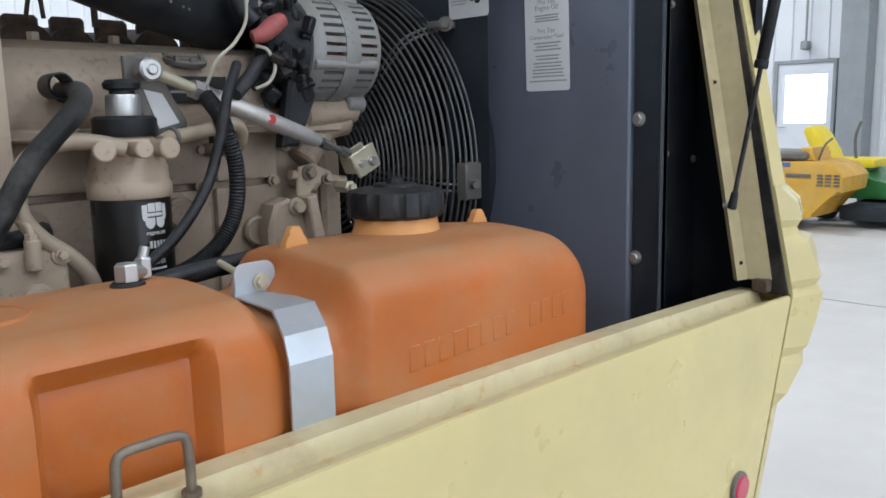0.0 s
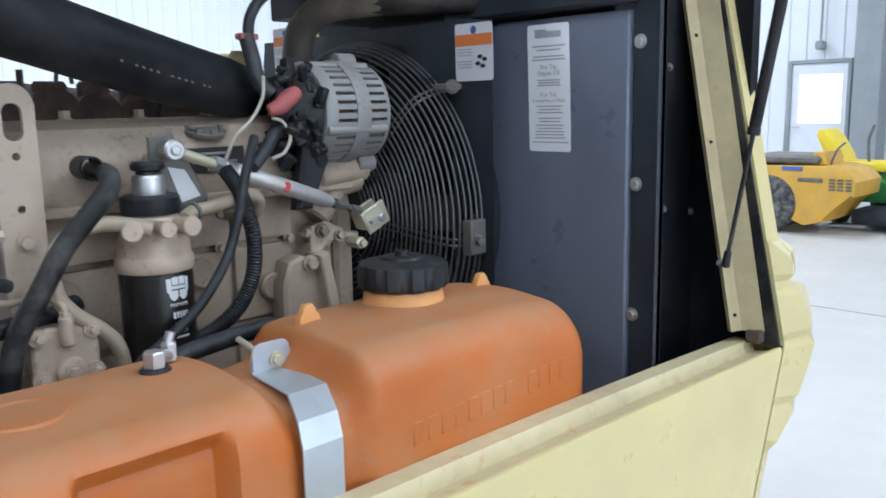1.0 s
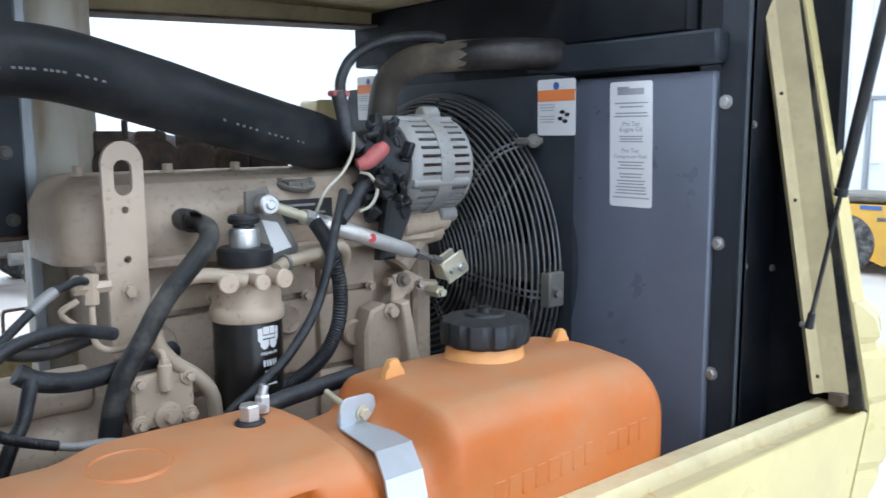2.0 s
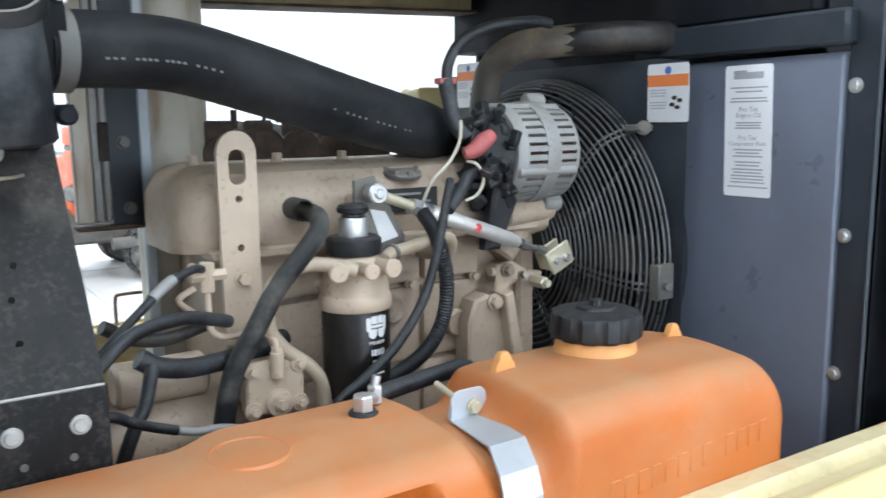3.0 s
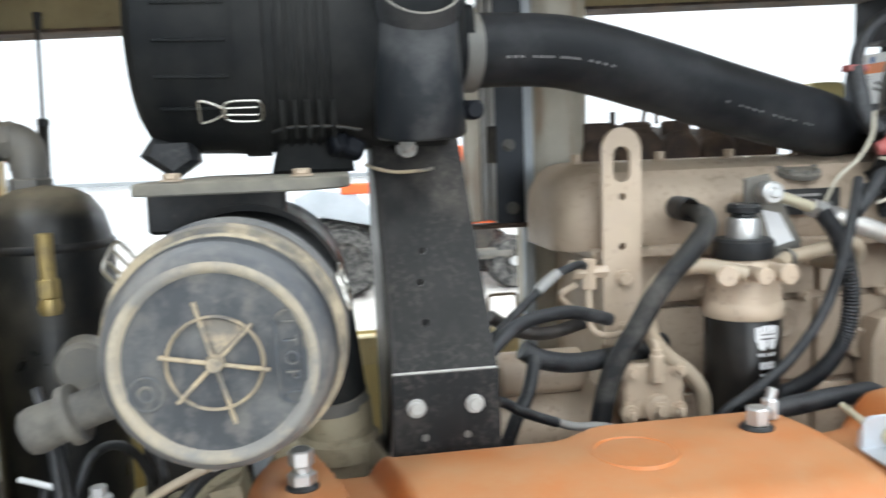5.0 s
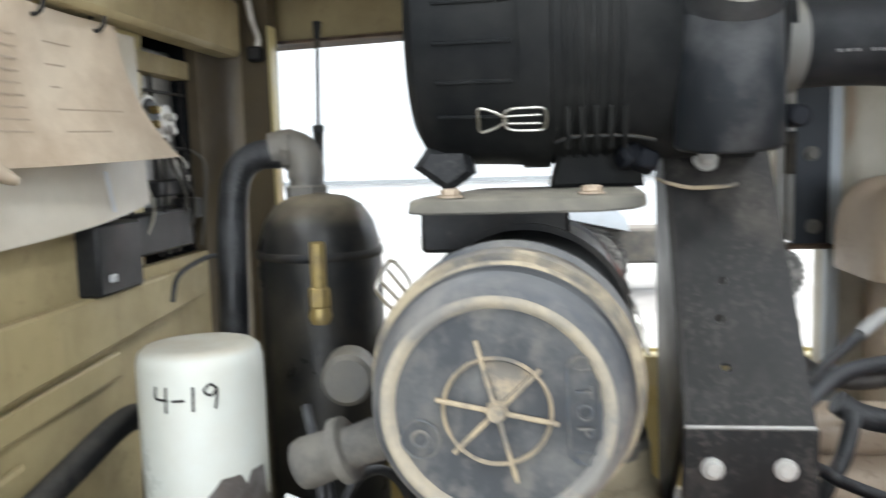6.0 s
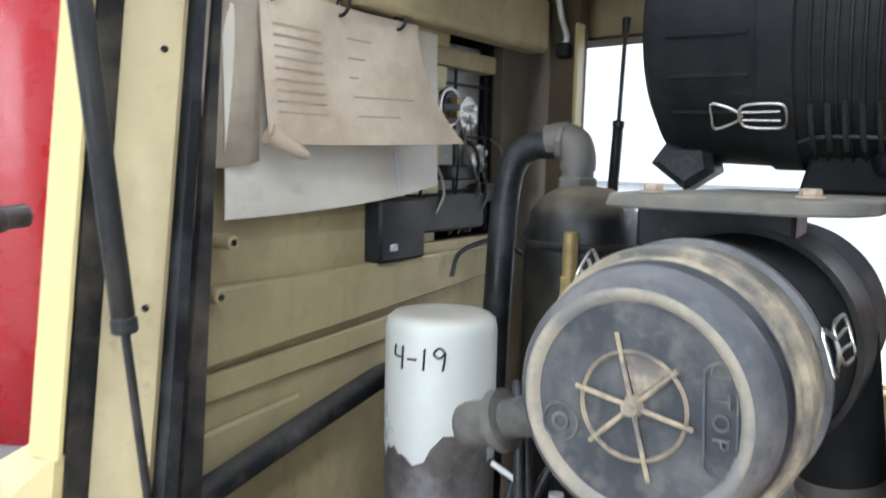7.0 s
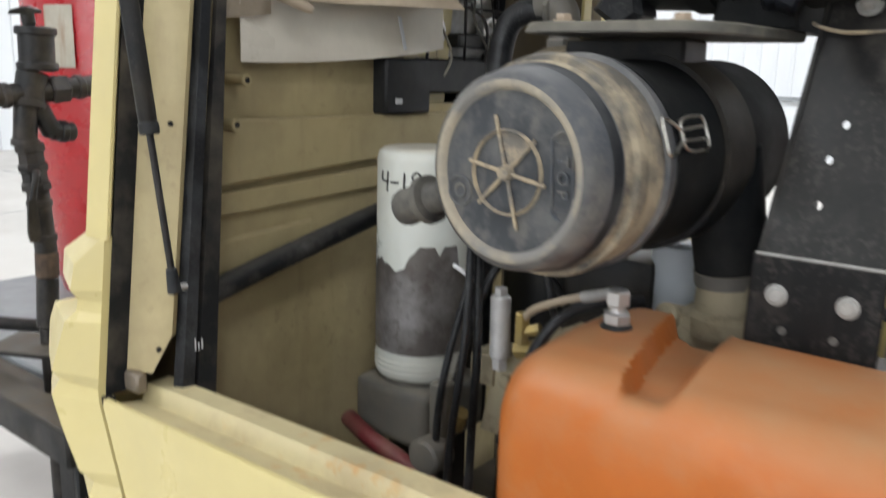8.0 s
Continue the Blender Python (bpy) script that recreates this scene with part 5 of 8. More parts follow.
prism(bm, [(-0.020, 0.024), (0.018, 0.030), (0.072, -0.070), (0.070, -0.092), (0.022, -0.096), (-0.020, -0.012)], (0.562, 0.548, 1.415), (1, 0, 0), (0, 0, 1), (0, 0.008, 0), 0.002)
anchor = part("anchor_plate", bm, CASTGREY, link, "dark grey anchor plate with a white tag")
bm = B()
prism(bm, [(0.006, -0.022), (0.034, -0.028), (0.058, -0.070), (0.026, -0.078)], (0.562, 0.5475, 1.415), (1, 0, 0), (0, 0, 1), (0, -0.0012, 0))
part("tag", bm, LABEL, anchor, "white paper tag")
bm = B()
rod(bm, (0.575, 0.556, 1.40), (0.575, 0.66, 1.40), 0.014, n=16)
part("anchor_stud", bm, TAN, link)
# injection-pump lever cluster
lev = thing("governor_linkage", "dirty governor lever with small fittings", "linkage", at=(0.90, 0.60, 1.24))
bm = B()
rod(bm, (0.958, 0.570, 1.222), (0.958, 0.61, 1.222), 0.012, n=6, bevel=0.002)
rod(bm, (0.958, 0.562, 1.222), (0.958, 0.575, 1.222), 0.007, n=14)
part("fitting", bm, CLEVISM, lev)
bm = B()
bolt(bm, (0.885, 0.598, 1.252), (0, -1, 0), 0.010, 0.012, 1.4)
part("lever_nut", bm, WORN, lev)
bm = B()
bolt(bm, (0.925, 0.598, 1.238), (-0.3, -1, 0.2), 0.008, 0.014, 1.4)
part("lever_nut", bm, WORN, lev)
bm = B()
prism(bm, [(0.862, 1.212), (0.885, 1.205), (0.898, 1.235), (0.930, 1.228), (0.938, 1.250), (0.900, 1.268), (0.866, 1.262)], (0, 0.600, 0), (1, 0, 0), (0, 0, 1), (0, 0.010, 0), 0.003)
rod(bm, (0.855, 0.61, 1.250), (0.975, 0.61, 1.232), 0.008, n=14)
part("lever", bm, TAN_PLATE, lev)
bm = B()
rod(bm, (0.90, 0.606, 1.24), (0.90, 0.66, 1.24), 0.02)
part("lever_shaft", bm, TAN, lev)

# alternator
alt = thing("alternator", "grey cast alternator with slotted body and black rear cover", "alternator", at=(0.93, 0.63, 1.465))
AC = Vector((0.0, 0.632, 1.467))
bm = B()
n_a = 48
R = 0.094
bars_done = 0


def drum(x0, x1, r, slots):
    """The fins of a slotted drum, each a part."""
    for i in range(slots):
        a0, a1 = 2 * math.pi * i / slots, 2 * math.pi * (i + 0.62) / slots
        bmd = B()
        pts = [(AC.y + q * math.cos(a), AC.z + q * math.sin(a)) for q, a in ((r, a0), (r, a1), (r - 0.012, a1), (r - 0.012, a0))]
        vs = [[bmd.verts.new((x, *p)) for p in pts] for x in (x0, x1)]
        for k in range(4):
            bmd.faces.new((vs[0][k], vs[0][(k + 1) % 4], vs[1][(k + 1) % 4], vs[1][k]))
        part("fin", bmd, ALU, alt)


drum(0.881, 0.925, R, 36)
drum(0.955, 0.997, R - 0.002, 36)
for prof, x0 in (([(0.078, 0.0), (R - 0.006, 0.0), (R, 0.008), (R, 0.022), (0.080, 0.022)], 0.860), ([(0.080, 0), (R + 0.002, 0), (R + 0.003, 0.004), (R + 0.003, 0.028), (R + 0.002, 0.032), (0.080, 0.032)], 0.924), ([(0.082, 0), (R - 0.002, 0), (R - 0.004, 0.010), (R - 0.016, 0.020), (0.03, 0.024), (0, 0.024)], 0.996)):
    bm = B()
    lathe(bm, prof, (x0, AC.y, AC.z), (1, 0, 0), 48)
    part("rim", bm, ALU, alt)
bm = B()
lathe(bm, [(0, 0), (0.080, 0), (0.080, 0.13), (0, 0.13)], (0.870, AC.y, AC.z), (1, 0, 0), 40)
part("winding", bm, COPPER, alt, "dark copper windings behind the slots")
for a in (20, 110, 200, 290):
    bm = B()
    p = Vector((0.862, AC.y + 0.088 * math.cos(radians(a)), AC.z + 0.088 * math.sin(radians(a))))
    rod(bm, p, p + Vector((0.135, 0, 0)), 0.010, n=14, bevel=0.002)
    part("through_bolt_boss", bm, ALU, alt)
for a in (-75, -105, 75):
    bm = B()
    d = Vector((0, math.cos(radians(a)), math.sin(radians(a))))
    p = Vector((0.985, AC.y, AC.z)) + d * 0.100
    rod(bm, p - Vector((0.018, 0, 0)), p + Vector((0.024, 0, 0)), 0.017, n=20, bevel=0.003)
    box(bm, 0.970, 1.005, p.y - 0.012, p.y + 0.012, p.z - 0.02 if a > 0 else p.z, p.z if a > 0 else p.z + 0.02, 0.004)
    part("mount_ear", bm, ALU, alt)
bm = B()
rod(bm, (1.022, AC.y, AC.z), (1.055, AC.y, AC.z), 0.036, n=32, bevel=0.004)
part("pulley", bm, CASTGREY, alt)
bm = B()
lathe(bm, [(0.030, 0), (0.055, 0.006), (0.066, 0.020), (0.074, 0.060), (0.080, 0.075), (0, 0.075)], (0.785, AC.y, AC.z), (1, 0, 0), 30)
part("rear_cover", bm, CAP, alt, "black plastic rear cover")
rng = random.Random(5)
for i in range(84):
    bm = B()
    a = rng.uniform(105, 300)
    r = rng.uniform(0.030, 0.098)
    x = rng.uniform(0.768, 0.862)
    c = Vector((x, AC.y + r * math.cos(radians(a)) - 0.012, AC.z + r * math.sin(radians(a))))
    sx, sy, sz = rng.uniform(0.004, 0.013), rng.uniform(0.004, 0.011), rng.uniform(0.005, 0.018)
    box(bm, -sx, sx, -sy, sy, -sz, sz, 0.0025, m=Matrix.Translation(c) @ Euler((rng.uniform(-.6, .6), rng.uniform(-.6, .6), rng.uniform(-.6, .6))).to_matrix().to_4x4())
    part("regulator_piece", bm, rng.choice((CAP, CAP, RUBBER, PRESSBLACK)), alt)
bm = B()
hose(bm, [(0.742, 0.545, 1.474), (0.760, 0.540, 1.480), (0.780, 0.540, 1.494), (0.798, 0.545, 1.503)], lambda u: 0.0095 + 0.0055 * math.sin(2.6 * u), 14)
part("terminal_boot", bm, REDBOOT, alt, "faded red rubber terminal boot")
bm = B()
prism(bm, [(0.80, 1.30), (0.835, 1.30), (0.875, 1.385), (0.86, 1.42), (0.82, 1.41)], (0, 0.56, 0), (1, 0, 0), (0, 0, 1), (0, 0.03, 0), 0.006)
part("strap_bracket", bm, CAP, alt)
bm = B()
rod(bm, (0.88, 0.62, 1.352), (1.00, 0.62, 1.362), 0.026, n=22, bevel=0.006)
part("mount_foot", bm, TAN, alt)
alt.location.x += 0.010


# wiring
def cable(name, pts, r, mat, label, category="cable", rib=0.0, step=8):
    b3 = B()
    hose(b3, pts, r, 10, step, rib)
    return solo(name, b3, mat, label, category)


cable("harness", [(0.715, 0.535, 1.430), (0.690, 0.505, 1.412), (0.652, 0.462, 1.382), (0.640, 0.452, 1.360), (0.629, 0.450, 1.322), (0.601, 0.448, 1.255), (0.550, 0.446, 1.193), (0.492, 0.445, 1.152), (0.460, 0.447, 1.131), (0.43, 0.46, 1.09)], 0.0078, RUBBER, "thin black cable harness hanging across the filter")
cable("corrugated_loom", [(0.655, 0.53, 1.385), (0.664, 0.508, 1.355), (0.670, 0.500, 1.327), (0.682, 0.500, 1.274), (0.677, 0.500, 1.217), (0.653, 0.500, 1.173), (0.615, 0.499, 1.145), (0.569, 0.497, 1.128), (0.53, 0.50, 1.118)], 0.0118, RUBBER, "black corrugated cable loom", "cable loom", 0.0014, 22)
cable("harness", [(0.700, 0.52, 1.385), (0.735, 0.535, 1.41), (0.765, 0.55, 1.435), (0.80, 0.56, 1.44)], 0.011, RUBBER, "black taped harness at the alternator")
cable("wire", [(0.665, 0.54, 1.40), (0.678, 0.53, 1.435), (0.71, 0.53, 1.462), (0.735, 0.535, 1.495), (0.742, 0.54, 1.53)], 0.0028, WIREWHITE, "thin pale wire arching to the alternator", "wire")
cable("wire", [(0.76, 0.55, 1.462), (0.775, 0.54, 1.455), (0.785, 0.535, 1.43), (0.772, 0.535, 1.405), (0.75, 0.54, 1.395)], 0.0030, WIREWHITE, "thin pale looped wire", "wire")
cable("fuel_hose", [(0.44, 0.41, 1.10), (0.486, 0.405, 1.137), (0.564, 0.412, 1.146), (0.62, 0.418, 1.148), (0.665, 0.425, 1.146), (0.70, 0.44, 1.11)], 0.0135, RUBBER, "short black fuel hose lying behind the tank", "hose")

cable("hose", [(0.02, 0.41, 1.12), (0.08, 0.405, 1.205), (0.122, 0.405, 1.247), (0.155, 0.42, 1.270), (0.19, 0.44, 1.279), (0.244, 0.465, 1.279), (0.29, 0.49, 1.266), (0.318, 0.51, 1.255)], 0.0092, RUBBER, "grey-black hose crossing to the engine", "hose")
cable("hose", [(0.192, 0.505, 1.224), (0.215, 0.505, 1.209), (0.25, 0.51, 1.199), (0.284, 0.52, 1.195), (0.33, 0.53, 1.196), (0.379, 0.54, 1.199), (0.42, 0.56, 1.205)], 0.0142, RUBBER, "thick black hose below the lifting eye", "hose")
cable("hose", [(0.205, 0.49, 1.215), (0.199, 0.48, 1.20), (0.188, 0.47, 1.17), (0.168, 0.46, 1.139), (0.145, 0.45, 1.08), (0.14, 0.44, 1.0)], 0.0095, RUBBER, "black hose hanging behind the bracket", "hose")
cable("hose", [(0.09, 0.39, 1.20), (0.136, 0.40, 1.187), (0.160, 0.41, 1.171), (0.187, 0.42, 1.157), (0.215, 0.425, 1.145)], 0.0062, RUBBER, "thin ribbed black hose", "hose", 0.0008, 14)
cable("hose", [(0.212, 0.425, 1.146), (0.241, 0.43, 1.136), (0.275, 0.44, 1.130), (0.31, 0.45, 1.118)], 0.0058, ALU, "pale braided hose end", "hose")
cable("battery_cable", [(0.11, 0.47, 1.20), (0.135, 0.475, 1.236), (0.16, 0.48, 1.262), (0.19, 0.49, 1.285), (0.213, 0.50, 1.302)], 0.0062, RUBBER, "black battery cable rising to the engine", "cable")
cable("cable_sleeve", [(0.213, 0.50, 1.302), (0.230, 0.51, 1.313), (0.248, 0.52, 1.322)], 0.0078, ALU, "pale crimped sleeve on the battery cable", "cable")
cable("battery_cable", [(0.248, 0.52, 1.322), (0.265, 0.525, 1.327), (0.284, 0.535, 1.330), (0.30, 0.55, 1.325)], 0.0062, RUBBER, "short black cable end at the pipe tee", "cable")
cable("battery_cable", [(0.16, 0.56, 1.26), (0.20, 0.57, 1.235), (0.25, 0.58, 1.225), (0.31, 0.59, 1.235)], 0.010, PRESSBLACK, "oily black cable behind the hoses", "cable")

# intake hose and upper pipe
duct = thing("intake_hose", "fat black rubber intake hose with faint white print", "intake hose", at=(0.4, 0.55, 1.57))
PTS = [(0.105, 0.497, 1.619), (0.20, 0.515, 1.622), (0.28, 0.53, 1.617), (0.40, 0.555, 1.590), (0.52, 0.585, 1.560), (0.64, 0.62, 1.533), (0.74, 0.665, 1.515), (0.82, 0.74, 1.50), (0.86, 0.84, 1.49)]
bm = B()
hose(bm, PTS, lambda u: 0.047 + 0.004 * step01(0.1, 0.5, u) , 36, 10)
part("hose_body", bm, DUCT, duct)
line = curve_points(PTS, 10)
for i in list(range(6, 24)) + list(range(38, 52)):
    if i % 5 == 4:
        continue
    bm = B()
    d = (line[i + 1] - line[i]).normalized()
    sd = d.cross(Vector((0, 0, 1))).normalized()
    upv = sd.cross(d)
    rr = 0.0475 + 0.004 * step01(0.1, 0.5, i / 80)
    o = line[i] + (sd * 0.95 + upv * (-0.28 - 0.06 * (i > 30))).normalized() * (rr + 0.0006)
    nrm = (o - line[i]).normalized()
    v2 = d.cross(nrm)
    prism(bm, [(-0.0030, -0.0016), (0.0018, -0.0016), (0.0030, 0.0016), (-0.0018, 0.0016)], o, d, v2, nrm * 0.0004)
    part("print_mark", bm, HOSE_PRINT, duct)
bm = B()
lathe(bm, [(0.047, 0), (0.0515, 0), (0.0515, 0.022), (0.047, 0.022)], (0.112, 0.500, 1.619), (1, 0.15, 0), 36)
part("hose_clamp", bm, CASTGREY, duct, "wide dull steel hose clamp")
bm = B()
box(bm, 0.112, 0.134, 0.47, 0.50, 1.668, 1.682, 0.002)
rod(bm, (0.123, 0.455, 1.675), (0.123, 0.51, 1.675), 0.005)
part("clamp_bolt", bm, ZINC, duct)
bm = B()
hose(bm, [(0.985, 0.80, 1.50), (0.985, 0.795, 1.57), (0.99, 0.775, 1.635), (1.01, 0.72, 1.672), (1.05, 0.65, 1.680), (1.075, 0.62, 1.682)], 0.0305, 24)
solo("charge_pipe", bm, material("brown_grey_pipe_paint", (0.10, 0.085, 0.07), 0.55, vary=0.15, dust=DUST, dust_amount=0.5, dust_scale=10, top_dust=0.5, bump=0.1), "grey-brown elbow pipe rising past the fan", "pipe")
# The pipe's far end runs into shade, painted here as a black length.
cable("shaded_pipe_end", [(1.062, 0.636, 1.681), (1.10, 0.59, 1.683), (1.15, 0.552, 1.684), (1.24, 0.52, 1.684)], 0.0315, PRESSBLACK, "end of the elbow pipe coloured black for shade", "hose")
cable("harness", [(0.757, 0.60, 1.575), (0.765, 0.61, 1.625), (0.80, 0.615, 1.668), (0.86, 0.61, 1.695), (0.944, 0.60, 1.708), (0.99, 0.60, 1.706)], 0.0098, RUBBER, "black wiring loom arching over the pipe")
cable("harness", [(0.775, 0.57, 1.50), (0.757, 0.58, 1.524), (0.755, 0.59, 1.56), (0.751, 0.60, 1.598)], 0.0135, RUBBER, "black taped connector bundle at the alternator")
bm = B()
box(bm, 0.735, 0.770, 0.590, 0.610, 1.592, 1.602, 0.002)
solo("connector", bm, REDBOOT, "small red-brown plug connector above the alternator", "connector")
# exhaust manifold and turbo
ex = thing("exhaust_manifold", "rusted dark exhaust manifold behind the valve cover", "exhaust manifold", at=(0.5, 1.0, 1.45))
for ix, (mx, rr) in enumerate(((0.47, 0.035), (0.55, 0.052), (0.63, 0.045), (0.71, 0.04), (0.79, 0.05))):
    bm = B()
    rod(bm, (mx, 0.93, 1.50), (mx, 1.10, 1.515), rr, n=20, bevel=0.008)
    box(bm, mx - 0.03, mx + 0.03, 0.945, 0.965, 1.44, 1.565, 0.006)
    part("runner", bm, RUSTY, ex)
bm = B()
rod(bm, (0.44, 1.03, 1.49), (0.86, 1.03, 1.49), 0.045, n=24, bevel=0.01)
part("manifold", bm, RUSTY, ex)
bm = B()
rod(bm, (0.50, 0.95, 1.55), (0.50, 0.95, 1.585), 0.006)
part("stud", bm, RUSTY, ex)
bm = B()
rod(bm, (0.68, 0.95, 1.55), (0.68, 0.95, 1.59), 0.006)
part("stud", bm, RUSTY, ex)
bm = B()
hose(bm, [(0.56, 0.95, 1.56), (0.57, 0.95, 1.60), (0.585, 0.95, 1.60), (0.59, 0.95, 1.56)], 0.004, 8)
part("lifting_loop", bm, RUSTY, ex)
bm = B()
box(bm, 0.46, 0.80, 0.98, 1.05, 1.20, 1.45, 0.01)
part("manifold_leg", bm, RUSTY, ex)
ex.location.z -= 0.03
# coolant bottle
bm = B()
box(bm, 0.955, 1.03, 1.00, 1.09, 1.550, 1.606, 0.014, 3)
box(bm, 0.96, 1.02, 1.02, 1.07, 1.30, 1.56, 0.006)
solo("coolant_bottle", bm, material("yellowed_bottle_plastic", (0.55, 0.47, 0.22), 0.4, vary=0.08, bump=0.02), "yellowed plastic coolant bottle beside the shroud", "bottle")
# muffler pillar and channel
pil = thing("lifting_pillar", "cream steel pillar with rust runs and a black channel", "pillar", at=(0.36, 1.0, 0.56))
bm = B()
prism(bm, round_rect(0.135, 0.135, 0.060, 8), (0.392, 1.0, 0.57), (1, 0, 0), (0, 1, 0), (0, 0, 1.265))
part("pillar_tube", bm, PALE_TAN, pil, "cream painted tube, rust stained")
bm = B()
prism(bm, [(0.262, 0.915), (0.314, 0.915), (0.314, 0.938), (0.306, 0.938), (0.306, 0.921), (0.270, 0.921), (0.270, 0.94), (0.262, 0.94)], (0, 0, 1.357), (1, 0, 0), (0, 1, 0), (0, 0, 0.44))
part("channel", bm, SHROUD, pil, "black bolted channel")
bm = B()
box(bm, 0.202, 0.231, 0.905, 0.93, 1.362, 1.80, 0.003)
part("edge_strip", bm, PALE_TAN, pil)
bm = B()
box(bm, 0.2325, 0.2475, 0.912, 0.93, 1.362, 1.80, 0.003)
box(bm, 0.249, 0.2605, 0.909, 0.93, 1.362, 1.80, 0.003)
part("edge_strip", bm, ALU, pil, "pale folded steel strip")
# Black block added where the strip has a dark open slot.
bm = B()
box(bm, 0.244, 0.261, 0.902, 0.9085, 1.468, 1.534, 0.002)
part("slot_opening", bm, SEAL, pil, "black block standing in for the strip's dark slot")
bm = B()
box(bm, 0.316, 0.337, 0.925, 0.95, 0.57, 1.80, 0.004)
part("edge_strip", bm, GREYPLASTIC, pil, "blue-grey steel edge")
bm = B()
box(bm, 0.20, 0.318, 0.90, 0.945, 1.349, 1.3565, 0.002)
part("foot_edge", bm, RUSTY, pil, "dark rusty lower edge")
for bx, bz in ((0.286, 1.499), (0.291, 1.384)):
    bm = B()
    bolt(bm, (bx, 0.915, bz), (0, -1, 0), 0.0095, 0.008, 1.25)
    part("bolt", bm, CASTGREY, pil)

# ---- fuel tank ----
tank = thing("fuel_tank", "orange moulded plastic fuel tank, dusty on top", "fuel tank", at=(0.45, 0.24, 0.62))


def tank_section(x):
    """Front, back and top of the tank at x, and how far it draws in."""
    strap_dip = step01(0.455, 0.500, x) * (1 - step01(0.565, 0.605, x))
    yf = 0.100 + 0.016 * strap_dip
    zt = 1.166 + 0.015 * step01(0.52, 0.64, x) - 0.038 * strap_dip
    return yf, 0.336 + 0.036 * step01(0.17, 0.25, x) + 0.036 * (1 - 0.45 * step01(-0.085, -0.065, x) - 0.55 * step01(-0.030, -0.005, x)), zt


def valley(x, y, front):
    """The slanting saddle between the two lobes; it runs out into the front shoulder."""
    left, right = -0.039 - 0.22 * (y - 0.105), 0.016 - 0.13 * (y - 0.10)
    return 0.027 * step01(left, left + 0.007, x) * (1 - step01(right - 0.022, right, x)) * step01(front - 0.002, front + 0.068, y)


def recess(x, z):
    """The pressed-in panel on the front face."""
    return 0.030 * step01(0.236, 0.250, x) * (1 - step01(0.390, 0.408, x)) * (1 - step01(1.120, 1.146, z))


X0, X1 = -0.170, 1.052
bm = B()
rows = []
stations = [X0 + 0.0004 + 0.06 * (i / 14) ** 2 for i in range(15)] + [-0.105 + 0.0025 * i for i in range(56)] + [0.037 + 0.005 * i for i in range(187)] + [X1 - 0.0004 - 0.08 * (i / 16) ** 2 for i in range(17)]
for x in sorted(stations):
    yf, yb, zt = tank_section(x)
    zb = 0.62
    ra, rb_ = min(0.050, x - X0), min(0.070, X1 - x)
    inset_l = 0.050 - math.sqrt(max(0.0, 0.050 ** 2 - (0.050 - ra) ** 2))
    inset_r = 0.070 - math.sqrt(max(0.0, 0.070 ** 2 - (0.070 - rb_) ** 2))
    side_in = 0.85 * inset_l + 0.55 * inset_r
    f, b, t = yf + side_in, yb - side_in, zt - inset_l - 0.75 * inset_r - 0.012 * step01(0.86, X1, x)
    rf, rb = 0.048 + 0.014 * step01(0.0, 0.12, x) + 0.014 * step01(0.85, 1.0, x), 0.034
    pts = []
    for z in (zb + side_in, 0.75, 0.85, 0.93, 0.98, 1.02, 1.05, 1.08, 1.095):
        pts.append((f + recess(x, z), min(z, t - rf - 0.002)))
    for i in range(1, 13):
        a = radians(90 * i / 12)
        z = t - rf + rf * math.sin(a)
        y = f + rf - rf * math.cos(a)
        pts.append((y + recess(x, z), z - valley(x, y, f) * step01(t - 0.05, t, z)))
    for i in range(1, 12):
        u = i / 12
        y = f + rf + (b - rb - f - rf) * u
        pts.append((y, t + 0.006 * math.sin(math.pi * u) - valley(x, y, f)))
    for i in range(9):
        a = radians(90 - 90 * i / 8)
        y, z = b - rb + rb * math.cos(a), t - rb + rb * math.sin(a)
        pts.append((y, z - valley(x, y, f) * step01(t - 0.05, t, z)))
    pts += [(b, 0.9), (b, zb + side_in)]
    rows.append([bm.verts.new((x, y, z)) for y, z in pts])
for a, b in zip(rows, rows[1:]):
    for j in range(len(a)):
        k = (j + 1) % len(a)
        bm.faces.new((a[j], a[k], b[k], b[j]))
bm.faces.new(rows[0]); bm.faces.new(rows[-1][::-1])
part("tank_body", bm, ORANGE, tank, "", 34)
bm = B()
lathe(bm, [(0.074, 1.165), (0.068, 1.178), (0.062, 1.188), (0.058, 1.214), (0, 1.214)], (0.806, 0.283, 0), (0, 0, 1), 40)
part("filler_neck", bm, ORANGE_PALE, tank)
bm = B()
nn = 96
prof = [(0.0, 1.253), (0.030, 1.253), (0.033, 1.249), (0.052, 1.247), (0.064, 1.243), (0.0665, 1.238), (0.0665, 1.211), (0.062, 1.206), (0, 1.206)]
m_rows = []
for r, z in prof:
    if r == 0.0:
        m_rows.append([bm.verts.new((0.806, 0.283, z))])
    else:
        ring = []
        for i in range(nn):
            lobe = 1.0 + (0.055 if (i % 8) < 5 else 0.0) * (r > 0.06)
            ring.append(bm.verts.new((0.806 + r * lobe * math.cos(2 * math.pi * i / nn), 0.283 + r * lobe * math.sin(2 * math.pi * i / nn), z)))
        m_rows.append(ring)
for a, b in zip(m_rows, m_rows[1:]):
    for i in range(nn):
        j = (i + 1) % nn
        vs = [a[i % len(a)], a[j % len(a)], b[j % len(b)], b[i % len(b)]]
        vs = [v for k, v in enumerate(vs) if v not in vs[:k]]
        bm.faces.new(vs)
cap_ob = part("filler_cap", bm, CAP, tank, "black lobed filler cap")
bm = B()
